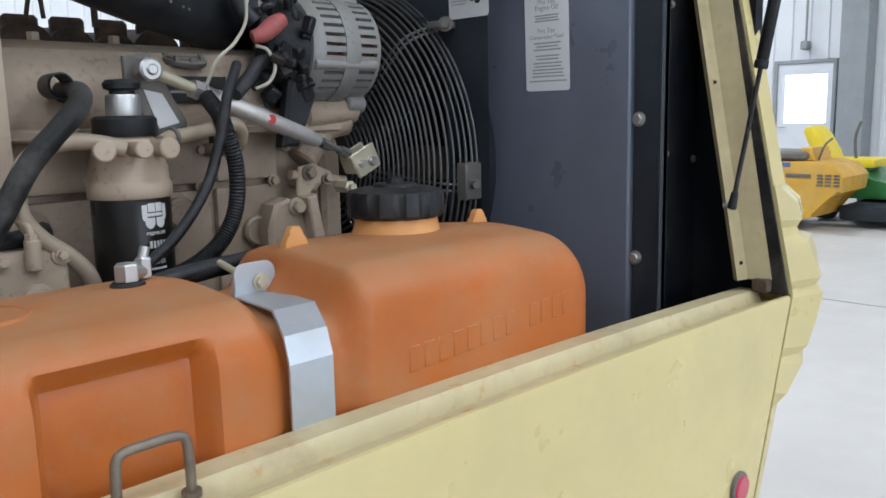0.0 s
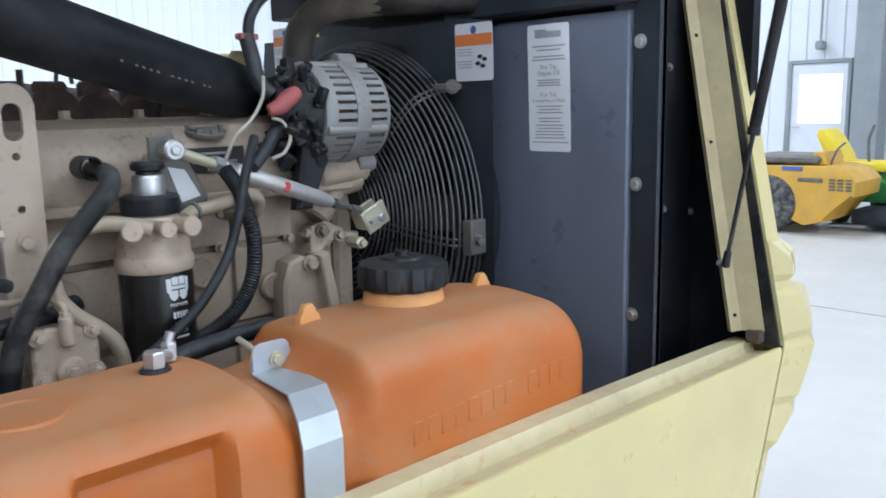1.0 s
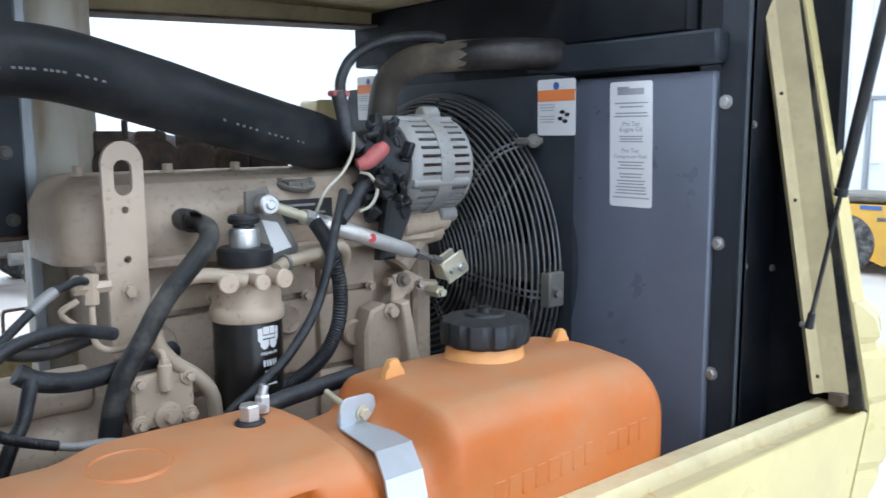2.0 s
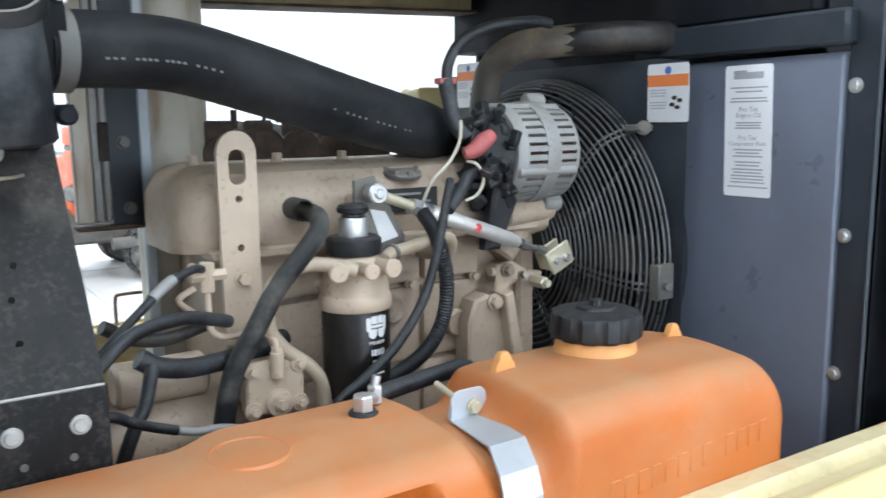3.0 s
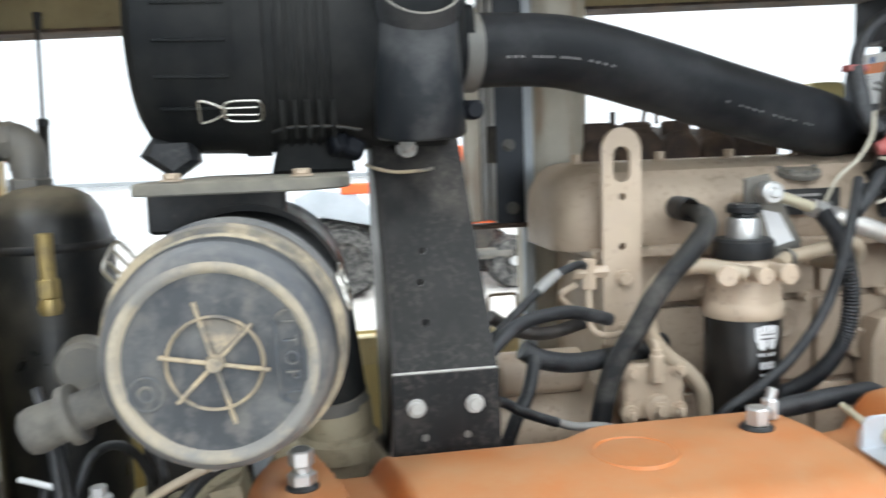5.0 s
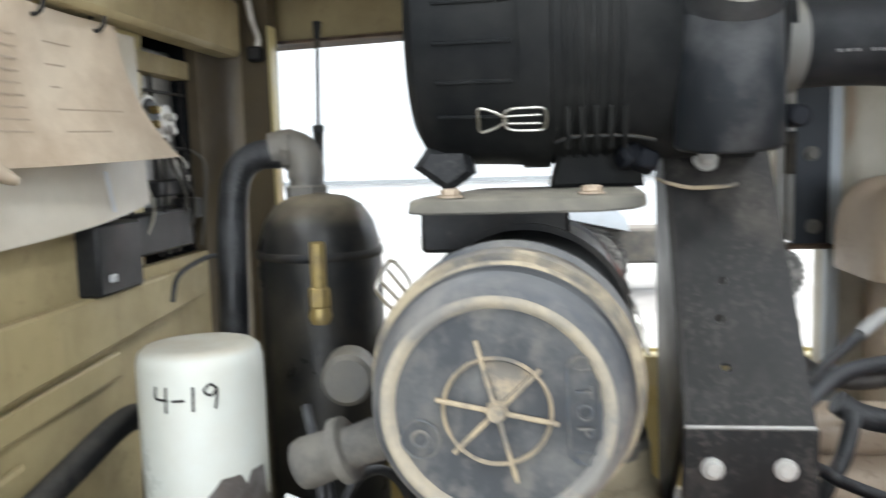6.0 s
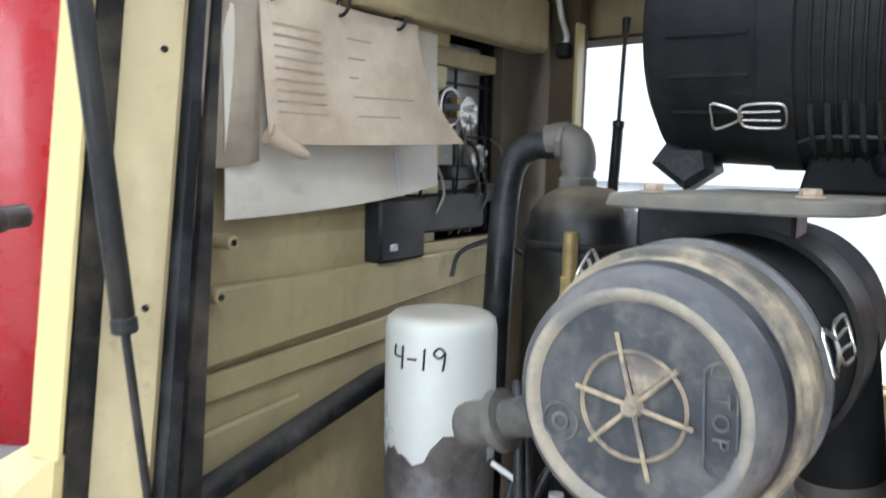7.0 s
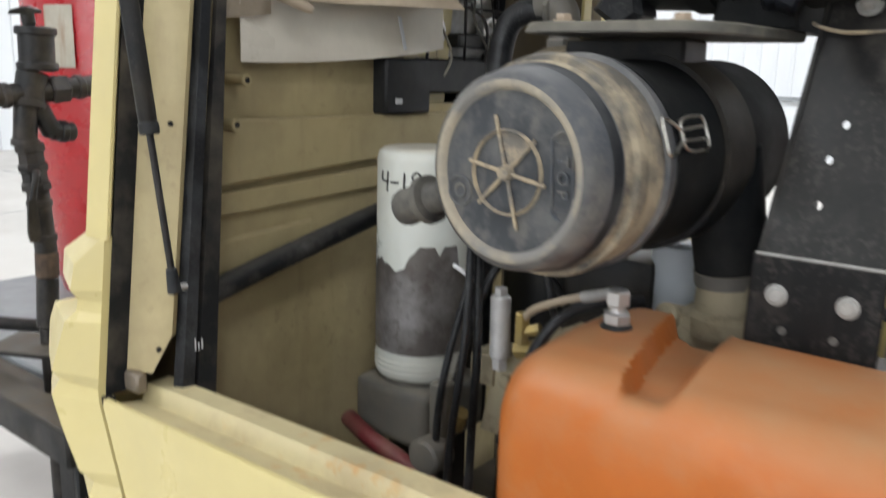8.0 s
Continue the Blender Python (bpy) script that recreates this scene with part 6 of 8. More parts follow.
lathe(bm, [(0, 1.2525), (0.012, 1.2525), (0.010, 1.261), (0, 1.262)], (0.806, 0.283, 0), (0, 0, 1), 20)
part("cap_vent", bm, CAP, cap_ob)
for tx, ty in ((0.628, 0.283), (0.976, 0.280)):
    bm = B()
    zt = tank_section(tx)[2] - 0.006 - (0.012 if tx > 0.9 else 0.0)
    prism(bm, [(-0.022, 0.0), (0.022, 0.0), (0.013, 0.018), (0.011, 0.030), (0.006, 0.036), (-0.006, 0.036), (-0.011, 0.030), (-0.013, 0.018)], (tx, ty - 0.006, zt), (1, 0, 0), (0, 0, 1), (0, 0.012, 0), 0.003, 2)
    part("moulded_tab", bm, ORANGE_PALE, tank)
bm = B()
lathe(bm, [(0.040, -0.002), (0.049, -0.002), (0.046, 0.0014), (0.042, 0.0014), (0.040, -0.002)], (0.242, 0.245, 1.1712), (0, 0, 1), 48)
part("moulded_ring", bm, ORANGE, tank)
# raised maker's mark on the front, as plain blocks
for i in range(13):
    if i == 8:
        continue
    bm = B()
    mx = 0.655 + 0.0252 * i
    box(bm, mx, mx + 0.0185, 0.0990, 0.1015, 1.046 + 0.0012 * i, 1.078 + 0.0012 * i, 0.0011)
    part("raised_mark", bm, ORANGE, tank)
# sender studs
for bx, by, big in ((0.402, 0.276, True), (-0.106, 0.239, True)):
    bm = B()
    z = tank_section(bx)[2]
    rod(bm, (bx, by, z - 0.004), (bx, by, z + 0.010), 0.019 if bx > 0 else 0.0165, n=24, bevel=0.003)
    g = part("grommet", bm, CAP, tank, "black rubber grommet")
    bm = B()
    if bx > 0:
        rod(bm, (bx, by, z + 0.009), (bx, by, z + 0.030), 0.0135, n=6, bevel=0.002)
        p2 = Vector((bx + 0.030, by + 0.024, z + 0.014))
        rod(bm, (bx, by, z + 0.020), p2, 0.008, n=12)
        rod(bm, p2 - Vector((0, 0, 0.008)), p2 + Vector((0, 0, 0.016)), 0.010, n=6, bevel=0.002)
        rod(bm, p2 + Vector((0, 0, 0.014)), p2 + Vector((0.004, 0.0, 0.028)), 0.006, n=12)
    else:
        rod(bm, (bx, by, z + 0.009), (bx, by, z + 0.022), 0.0145, n=6, bevel=0.002)
        rod(bm, (bx, by, z + 0.022), (bx, by, z + 0.028), 0.009, n=14)
        rod(bm, (bx, by, z + 0.028), (bx, by, z + 0.045), 0.0125, n=6, bevel=0.002)
    part("hex_fitting", bm, ZINC, g, "zinc hexagon fitting")
strap = thing("tank_strap", "galvanised steel strap clamping the orange tank", "strap", at=(0.51, 0.2, 0.9))
bm = B()
path_yz = [(0.268, 1.160, 0.555), (0.268, 1.143, 0.553), (0.260, 1.139, 0.552), (0.160, 1.141, 0.538), (0.118, 1.122, 0.522), (0.098, 1.096, 0.514), (0.096, 0.80, 0.512)]
sw = 0.028
rows = []
for k, (y, z, xc) in enumerate(path_yz):
    rows.append([bm.verts.new((xc + s * sw, y + dy, z + dz)) for s, dy, dz in ((-1, 0, 0), (1, 0, 0), (1, 0.003, -0.002), (-1, 0.003, -0.002))])
for a, b in zip(rows, rows[1:]):
    for j in range(4):
        bm.faces.new((a[j], a[(j + 1) % 4], b[(j + 1) % 4], b[j]))
bm.faces.new(rows[0]); bm.faces.new(rows[-1])
part("band", bm, STRAPM, strap, "", 20)
bm = B()
prism(bm, round_rect(0.058, 0.050, 0.014, 4), (0.554, 0.262, 1.152), (1, 0, 0), (0, 0, 1), (0, 0.004, 0), 0.001)
part("lug", bm, STRAPM, strap)
bm = B()
bolt(bm, (0.560, 0.261, 1.152), (0, -1, 0), 0.0080, 0.007, 1.35)
rod(bm, (0.545, 0.27, 1.158), (0.540, 0.32, 1.172), 0.0045, n=10)
part("lug_bolt", bm, CLEVISM, strap, "yellow zinc bolt")

# ---- support bracket and air cleaners ----
br = thing("support_bracket", "dusty black steel bracket plate with a bent foot", "bracket", at=(0.05, 0.33, 1.10))
bm = B()
def drilled_plate(outline, holes, y, thick, r):
    """A flat plate facing -y with round holes through it."""
    bmp = B()
    rings = [outline] + [[(hx + r * math.cos(2 * math.pi * i / 14), hz + r * math.sin(2 * math.pi * i / 14)) for i in range(14)] for hx, hz in holes]
    eds = []
    for ring in rings:
        vs = [bmp.verts.new((a, y, b)) for a, b in ring]
        eds += [bmp.edges.new((vs[i], vs[(i + 1) % len(vs)])) for i in range(len(vs))]
    bmesh.ops.triangle_fill(bmp, edges=eds, use_beauty=True)
    ext = bmesh.ops.extrude_face_region(bmp, geom=list(bmp.faces))
    bmesh.ops.translate(bmp, verts=[g for g in ext["geom"] if isinstance(g, bmesh.types.BMVert)], vec=(0, thick, 0))
    return bmp


def lean_back(z):
    return 0.576 * max(0.0, z - 1.252)


bm = drilled_plate([(0.000, 1.535), (0.106, 1.556), (0.116, 1.252), (-0.004, 1.252)], [(0.046, 1.3785), (0.039, 1.344), (0.040, 1.301)], 0.332, 0.006, 0.0042)
for v in bm.verts:
    v.co.y += lean_back(v.co.z)
part("upright", bm, BRACKET, br)
# Pale rod paints the highlight that runs along the bend.
bm = B()
hose(bm, [(-0.004, 0.3285, 1.2520), (0.05, 0.3285, 1.2520), (0.114, 0.3285, 1.2520)], 0.0018, 6)
part("bend_highlight", bm, BOLTPALE, br, "pale line painted as the bend's highlight")
bm = B()
prism(bm, [(-0.006, 1.2515), (0.117, 1.2515), (0.117, 1.10), (-0.008, 1.10)], (0, 0.326, 0), (1, 0, 0), (0, 0, 1), (0, 0.006, 0), 0.0015)
part("foot", bm, BRACKET, br)
bm = B()
prism(bm, [(0.486, 1.528), (0.334, 1.256), (0.46, 1.10), (0.50, 1.10), (0.54, 1.528)], (-0.004, 0, 0), (0, 1, 0), (0, 0, 1), (0.006, 0, 0), 0.001)
part("flange", bm, BLACK, br)
for bx in (0.021, 0.087):
    bm = B()
    lathe(bm, [(0.0, 0), (0.0108, 0), (0.0108, 0.0022), (0.0102, 0.003), (0.0080, 0.003), (0.0076, 0.0055), (0.0066, 0.0065), (0, 0.0066)], (bx, 0.326, 1.213), (0, -1, 0), 22)
    part("bolt", bm, BOLTPALE, br, "chipped pale domed bolt head")
for bx, bz in ((0.030, 1.178), (0.078, 1.178)):
    bm = B()
    rod(bm, (bx, 0.3265 if bz < 1.2 else 0.3305, bz), (bx, 0.3250 if bz < 1.2 else 0.3290, bz), 0.0042, n=12)
    part("rivet", bm, CASTGREY, br)
bm = B()
box(bm, -0.01, 0.11, 0.332, 0.50, 0.56, 1.12, 0.003)
part("bracket_base", bm, BLACK, br)
bm = B()
bolt(bm, (0.040, 0.470, 1.499), (0, -0.87, 0.5), 0.010, 0.012, 1.35)
part("bolt", bm, BOLTPALE, br)
# Added plate that keeps the bright background out of the drilled holes.
bm = B()
box(bm, 0.048, 0.108, 0.598, 0.604, 1.24, 1.46, 0.002)
part("hole_blocker", bm, BLACK, br, "black plate added to block light through the bracket holes")

# mounting plate between the two cleaners
bm = B()
prism(bm, [(-0.250, 0.262), (-0.225, 0.250), (-0.085, 0.250), (-0.055, 0.272), (-0.040, 0.31), (-0.030, 0.50), (-0.20, 0.50), (-0.245, 0.32)], (0, 0, 1.462), (1, 0, 0), (0, 1, 0), (0, 0.01, 0.012), 0.002)
solo("mount_plate", bm, PLATE_DUST, "dusty grey mounting plate above the lower cleaner", "plate")
for bx, by in ((-0.09, 0.30), (-0.215, 0.285)):
    bm = B()
    bolt(bm, (bx, by, 1.475), (0, 0, 1), 0.009, 0.006, 1.3)
    solo("plate_bolt", bm, TAN_PLATE, "dusty hexagon bolt on the mounting plate", "bolt", "plate bolts")


def wire_clip(parent, p, u, v, size=1.0, label="bent bright wire clip"):
    """A wire over-centre clip: u along the catch, v across."""
    p, u, v = Vector(p), Vector(u).normalized() * size, Vector(v).normalized() * size
    bm = B()
    loop = [p + u * a + v * b for a, b in ((0.0, -0.012), (0.030, -0.016), (0.045, -0.012), (0.045, 0.012), (0.030, 0.016), (0.0, 0.012))]
    hose(bm, loop, 0.0017 * size, 8, 4, closed=True)
    tri = [p + u * a + v * b for a, b in ((0.0, 0.0), (-0.030, 0.017), (-0.033, 0.0), (-0.030, -0.017))]
    hose(bm, tri, 0.0017 * size, 8, 4, closed=True)
    hose(bm, [p + u * 0.0 + v * 0.005, p + u * 0.04 + v * 0.006], 0.0016 * size, 8, 3)
    hose(bm, [p + u * 0.0 - v * 0.005, p + u * 0.04 - v * 0.006], 0.0016 * size, 8, 3)
    return part("wire_clip", bm, WIRE_STEEL, parent, label)


low = thing("air_cleaner", "dust-caked black air cleaner with a ribbed end cover", "air cleaner", "air cleaners", at=(-0.165, 0.12, 1.33))
LC = Vector((-0.168, 0.118, 1.332))
LA = Vector((0.06, 0.985, 0.02)).normalized()
bm = B()
lathe(bm, [(0.084, -0.001), (0.088, 0.002), (0.092, 0.008), (0.094, 0.022), (0.0965, 0.027), (0.0955, 0.036), (0.0965, 0.042), (0.099, 0.045), (0.102, 0.085), (0.103, 0.105), (0.108, 0.108), (0.108, 0.116), (0.104, 0.120), (0.104, 0.128), (0, 0.128)], LC, LA, 72)
cov = part("end_cover", bm, CLEANER, low, "grey-black end cover streaked with tan dust", 32)
bm = B()
lathe(bm, [(0, 0.004), (0.0740, 0.004)], LC, LA, 72)
part("cover_face", bm, CLEANER_FACE, cov, "blue-grey cover face", 50)
bm = B()
lathe(bm, [(0.0975, 0.054), (0.1055, 0.056), (0.1075, 0.064), (0.1055, 0.072), (0.1000, 0.074)], LC, LA, 72)
part("cover_bead", bm, CLEANER_DRUM, cov)
bm = B()
lathe(bm, [(0.0735, 0.0045), (0.0760, 0.0005), (0.0790, -0.0016), (0.0825, -0.0016), (0.0845, 0.0)], LC, LA, 72)
part("cover_rim", bm, DUST_RIM, cov, "rounded rim caked in tan dust", 60)
bm = B()
lathe(bm, [(0.0962, 0.0272), (0.0972, 0.0300), (0.0966, 0.0400), (0.0975, 0.0430)], LC, LA, 72)
part("cover_groove", bm, STUBBLACK, cov, "dark groove behind the cover's nose", 60)
bm = B()
lathe(bm, [(0.0985, 0.0435), (0.1000, 0.0460), (0.1026, 0.0850), (0.1036, 0.1040)], LC, LA, 72)
part("cover_drum", bm, CLEANER_DRUM, cov, "drum wall with ochre dust rubbed off in streaks", 60)
bm = B()
lathe(bm, [(0, 0.128), (0.106, 0.128), (0.106, 0.137), (0.102, 0.139), (0.102, 0.20), (0.102, 0.415), (0.094, 0.432), (0, 0.434)], LC, LA, 72)
part("canister", bm, CLEANER_CLEAN, low, "black plastic canister", 32)
T_in = Matrix.Translation(LC) @ frame_to(LA)


def on_cover(a, r, h=0.0):
    """A point on the end cover: the angle clockwise from up as the cover is looked at, and the radius."""
    up = Vector((0, 0, 1)) - LA * LA.z
    up.normalize()
    right = LA.cross(up) * -1
    right = Vector((1, 0, 0)) - LA * LA.x
    right.normalize()
    return LC - LA * h + (right * math.sin(radians(a)) + up * math.cos(radians(a))) * r


for a in (-15, 165, 45, 225, 100, 280):
    bm = B()
    ln = 0.053 if a in (-15, 165) else 0.044
    hose(bm, [on_cover(a, 0.002, -0.002), on_cover(a, ln * 0.5, -0.002), on_cover(a, ln, -0.002)], 0.0019, 8, 3)
    part("cover_rib", bm, DUSTLINE, cov, "raised rib coated in tan dust")
for rr, w in ((0.0385, 0.0015),):
    bm = B()
    lathe(bm, [(rr - w, 0.0035), (rr, -0.0008), (rr + w, 0.0035)], LC, LA, 64)
    part("cover_ring", bm, DUSTLINE, cov, "raised ring coated in tan dust")
bm = B()
lathe(bm, [(0, -0.004), (0.006, -0.004), (0.008, 0.004)], LC, LA, 20)
part("cover_boss", bm, DUSTLINE, cov)
# moulded TOP window and maker's round
tp = on_cover(88, 0.061, -0.0025)
tang = (on_cover(178, 0.05) - on_cover(178, 0.0)).normalized()
radial = (on_cover(88, 0.05) - on_cover(88, 0.0)).normalized()
bm = B()
hose(bm, [tp + tang * a + radial * b for a, b in round_rect(0.078, 0.022, 0.0105, 5)], 0.0010, 6, 2, closed=True)
part("word_frame", bm, CLEANER_RAISED, cov)
bm = B()
hub_v = bm.verts.new(on_cover(15, 0.006, -0.0033))
arc = [bm.verts.new(on_cover(-12 + 54 * i / 10, 0.0365, -0.0033)) for i in range(11)]
for p, q in zip(arc, arc[1:]):
    bm.faces.new((hub_v, p, q))
part("dust_patch", bm, DUSTLINE, cov, "tan dust settled between two ribs")
mt = Matrix.Identity(4)
for r_ in range(3):
    mt[r_][0], mt[r_][1], mt[r_][2], mt[r_][3] = tang[r_], radial[r_], -LA[r_], tp[r_]
words("moulded_word", "TOP", 0.0165, mt, CLEANER_RAISED, cov, 0.0014, 1.35)
bm = B()
mp_ = on_cover(-112, 0.060, -0.003)
hose(bm, [mp_ + tang * 0.014 * math.cos(t) + radial * 0.014 * math.sin(t) for t in [i * math.pi / 6 for i in range(12)]], 0.0011, 6, 2, closed=True)
hose(bm, [mp_ + tang * 0.006 * math.cos(t) + radial * 0.006 * math.sin(t) for t in [i * math.pi / 4 for i in range(8)]], 0.0014, 6, 2, closed=True)
part("moulded_roundel", bm, CLEANER_RAISED, cov)
# drain valve on the cover's side
bm = B()
d0 = on_cover(-109, 0.084, -0.03)
dd = (on_cover(-110, 0.2, -0.03) - d0).normalized()
lathe(bm, [(0.0175, 0), (0.0160, 0.038), (0.0165, 0.040), (0.0255, 0.041), (0.0260, 0.049), (0.0200, 0.051), (0.0190, 0.056), (0.0205, 0.078), (0.0190, 0.084), (0.012, 0.085), (0.010, 0.080), (0, 0.080)], d0, dd, 28)
part("dust_valve", bm, VALVE_RUBBER, low, "grey rubber dust ejector valve", 25)
for hs in (-1, 1):
    bm = B()
    hp = tp + tang * 0.030 * hs
    hose(bm, [hp + tang * a * hs + radial * b for a, b in ((0.0, -0.006), (0.0, 0.006), (0.005, 0.006), (0.009, 0.0), (0.005, -0.006))], 0.0009, 6, 2, closed=True)
    part("arrow_mark", bm, CLEANER_RAISED, cov)
for ca, out in ((72, 0.0), (-60, 0.9)):
    p = on_cover(ca, 0.110, -0.134)
    up_r = (on_cover(ca, 0.2) - on_cover(ca, 0.1)).normalized()
    wire_clip(low, p, LA + up_r * out, LA.cross(up_r), 1.05)
bm = B()
lathe(bm, [(0.103, 0.235), (0.109, 0.235), (0.109, 0.30), (0.103, 0.30)], LC, LA, 64)
box(bm, LC.x - 0.085, LC.x + 0.060, LC.y + 0.235, LC.y + 0.30, LC.z + 0.085, 1.4615, 0.004)
part("saddle_band", bm, BLACK, low, "black steel saddle band")
bm = B()
rod(bm, (-0.085, 0.425, 1.345), (-0.066, 0.447, 1.200), 0.044, 0.041, n=36, bevel=0.003)
part("outlet_duct", bm, CLEANER_CLEAN, low, "black outlet duct going down")
bm = B()
lathe(bm, [(0.038, -0.002), (0.0425, 0.0), (0.0425, 0.016), (0.038, 0.018)], (-0.065, 0.448, 1.188), (-0.1, -0.12, 1), 32)
part("duct_collar", bm, CASTGREY, low, "grey clamp ring at the duct's foot")

up = thing("air_cleaner", "large black ribbed air cleaner with an open inlet stub", "air cleaner", "air cleaners", at=(-0.07, 0.50, 1.5))
UC = Vector((0.0, 0.505, 1.640))
bm = B()
lathe(bm, [(0, 0), (0.105, 0), (0.128, 0.012), (0.138, 0.035), (0.140, 0.10), (0.141, 0.118), (0, 0.118)], (-0.272, UC.y, UC.z), (1, 0, 0), 72)
cv = part("end_cover", bm, CLEANER_CLEAN, up, "black domed end cover", 32)
bm = B()
lathe(bm, [(0, 0.118), (0.1445, 0.118), (0.1445, 0.148), (0.140, 0.150), (0.140, 0.27), (0.142, 0.335), (0.142, 0.362), (0.128, 0.372), (0.055, 0.374), (0.052, 0.40), (0, 0.40)], (-0.272, UC.y, UC.z), (1, 0, 0), 72)
part("canister", bm, CLEANER_CLEAN, up, "", 32)
for i in range(6):
    bm = B()
    lathe(bm, [(0.139, 0), (0.1432, 0.001), (0.1432, 0.003), (0.139, 0.004)], (-0.112 + 0.011 * i, UC.y, UC.z), (1, 0, 0), 72)
    part("cooling_rib", bm, CLEANER_CLEAN, up)
for a in (-24, -8, 8, 24, 40):
    bm = B()
    c, s = math.cos(radians(180 + a)), math.sin(radians(180 + a))
    p = Vector((-0.238, UC.y + 0.1385 * c, UC.z + 0.1385 * s))
    hose(bm, [p, p + Vector((0.076, 0.002 * c, 0.002 * s))], 0.0022, 6, 3)
    part("cover_rib", bm, CLEANER_CLEAN, cv)
wire_clip(up, (-0.168, UC.y - 0.114, UC.z - 0.094), (1, 0, 0), (0, -0.6, 0.8), 0.85)
bm = B()
prism(bm, [(0.0, 0), (0.046, 0), (0.052, -0.030), (0.022, -0.050), (-0.016, -0.022)], (-0.258, UC.y - 0.06, UC.z - 0.118), (1, 0, 0), (0, 0, 1), (0, 0.055, 0), 0.008)
part("dust_valve", bm, RUBBER, up, "black rubber dust valve")
for fx, fw in ((-0.075, 0.050),):
    bm = B()
    prism(bm, [(-fw, 1.474), (fw, 1.474), (fw * 0.9, 1.515), (-fw * 0.8, 1.515)], (fx, UC.y - 0.050, 0), (1, 0, 0), (0, 0, 1), (0, 0.15, 0), 0.004)
    part("saddle", bm, CLEANER_CLEAN, up, "black mounting saddle")
for i in range(5):
    bm = B()
    hose(bm, [(-0.108 + 0.014 * i, UC.y - 0.124, 1.556), (-0.107 + 0.014 * i, UC.y - 0.112, 1.532), (-0.106 + 0.014 * i, UC.y - 0.095, 1.516)], 0.0026, 6, 4)
    part("saddle_rib", bm, CLEANER_CLEAN, up)
bm = B()
hose(bm, [(-0.120, UC.y - 0.094, 1.522), (-0.10, UC.y - 0.098, 1.527), (-0.05, UC.y - 0.098, 1.527), (-0.02, UC.y - 0.094, 1.522)], 0.0022, 8)
part("edge_wire", bm, BLACK, up)
for i in range(2):
    bm = B()
    rg = random.Random(40 + i)
    c = Vector((-0.045 + 0.017 * i, UC.y - 0.085 + 0.01 * rg.random(), 1.500 + 0.008 * rg.random()))
    box(bm, -0.012, 0.012, -0.012, 0.012, -0.012, 0.010, 0.004, m=Matrix.Translation(c) @ Euler((rg.uniform(-.5, .5), rg.uniform(-.5, .5), rg.uniform(-.5, .5))).to_matrix().to_4x4())
    part("clamp_piece", bm, PANEL_DARK, up)
bm = B()
rod(bm, (0.048, 0.396, 1.512), (0.045, 0.380, 1.642), 0.0525, 0.0475, n=48, bevel=0.004)
part("inlet_fairing", bm, STUBBLACK, up, "black inlet neck blended into the canister", 50)
bm = B()
lathe(bm, [(0.0475, 0.06), (0.0475, -0.030), (0.0470, -0.044), (0.0440, -0.044), (0.0425, 0.03), (0, 0.035)], (0.045, UC.y - 0.125, UC.z + 0.008), (0.0, 0.80, -0.60), 40)
part("inlet_stub", bm, STUBBLACK, up, "hollow black inlet stub with a dusty rim")
bm = B()
lathe(bm, [(0.0440, -0.044), (0.0455, -0.0448), (0.0470, -0.044)], (0.045, UC.y - 0.125, UC.z + 0.008), (0.0, 0.80, -0.60), 40)
part("inlet_rim", bm, CASTGREY, up)
bm = B()
rod(bm, (0.108, 0.40, 1.540), (0.108, 0.372, 1.540), 0.011, n=18, bevel=0.003)
rod(bm, (0.090, 0.395, 1.545), (0.118, 0.395, 1.545), 0.007, n=12)
part("band_bolt", bm, PANEL_DARK, up)
bm = B()
hose(bm, [(-0.012, 0.462, 1.481), (0.0, 0.452, 1.476), (0.025, 0.450, 1.471), (0.058, 0.451, 1.472), (0.070, 0.455, 1.474)], 0.0022, 8)
part("safety_wire", bm, DUSTLINE, up)

# ---- oil filter, separator and controls at the left end ----
of = thing("oil_filter", "white spin-on oil filter with peeling label and marker date", "oil filter", at=(-0.525, 0.43, 0.95))
OC = (-0.520, 0.425)
bm = B()
lathe(bm, [(0, 0.970), (0.066, 0.970), (0.0695, 0.974), (0.0695, 1.292), (0.067, 1.304), (0.060, 1.310), (0.045, 1.311), (0, 1.307)], (OC[0], OC[1], 0), (0, 0, 1), 56)
ofc = part("canister", bm, WHITECAN, of, "white enamel canister, dusty on top")
bm = B()
ncol = 60
rngf = random.Random(3)
top_e = []
zt = 1.145
for i in range(ncol):
    zt += rngf.uniform(-0.020, 0.020)
    zt = min(1.175, max(1.105, zt))
    top_e.append(zt)
prev = None
first = None
for i in range(ncol + 1):
    a = 2 * math.pi * i / ncol
    p = (OC[0] + 0.0702 * math.cos(a), OC[1] + 0.0702 * math.sin(a))
    cur = (bm.verts.new((*p, 1.012)), bm.verts.new((*p, top_e[i % ncol])))
    if prev:
        bm.faces.new((prev[0], cur[0], cur[1], prev[1]))
    prev = cur
part("torn_wrap", bm, GREYCAN, ofc, "grey torn remains of a label", 60)
for i, z in enumerate((0.982, 0.990, 0.998)):
    bm = B()
    lathe(bm, [(0.0695, -0.0015), (0.0712, 0), (0.0695, 0.0015)], (OC[0], OC[1], z), (0, 0, 1), 48)
    part("rolled_seam", bm, WHITECAN, ofc)


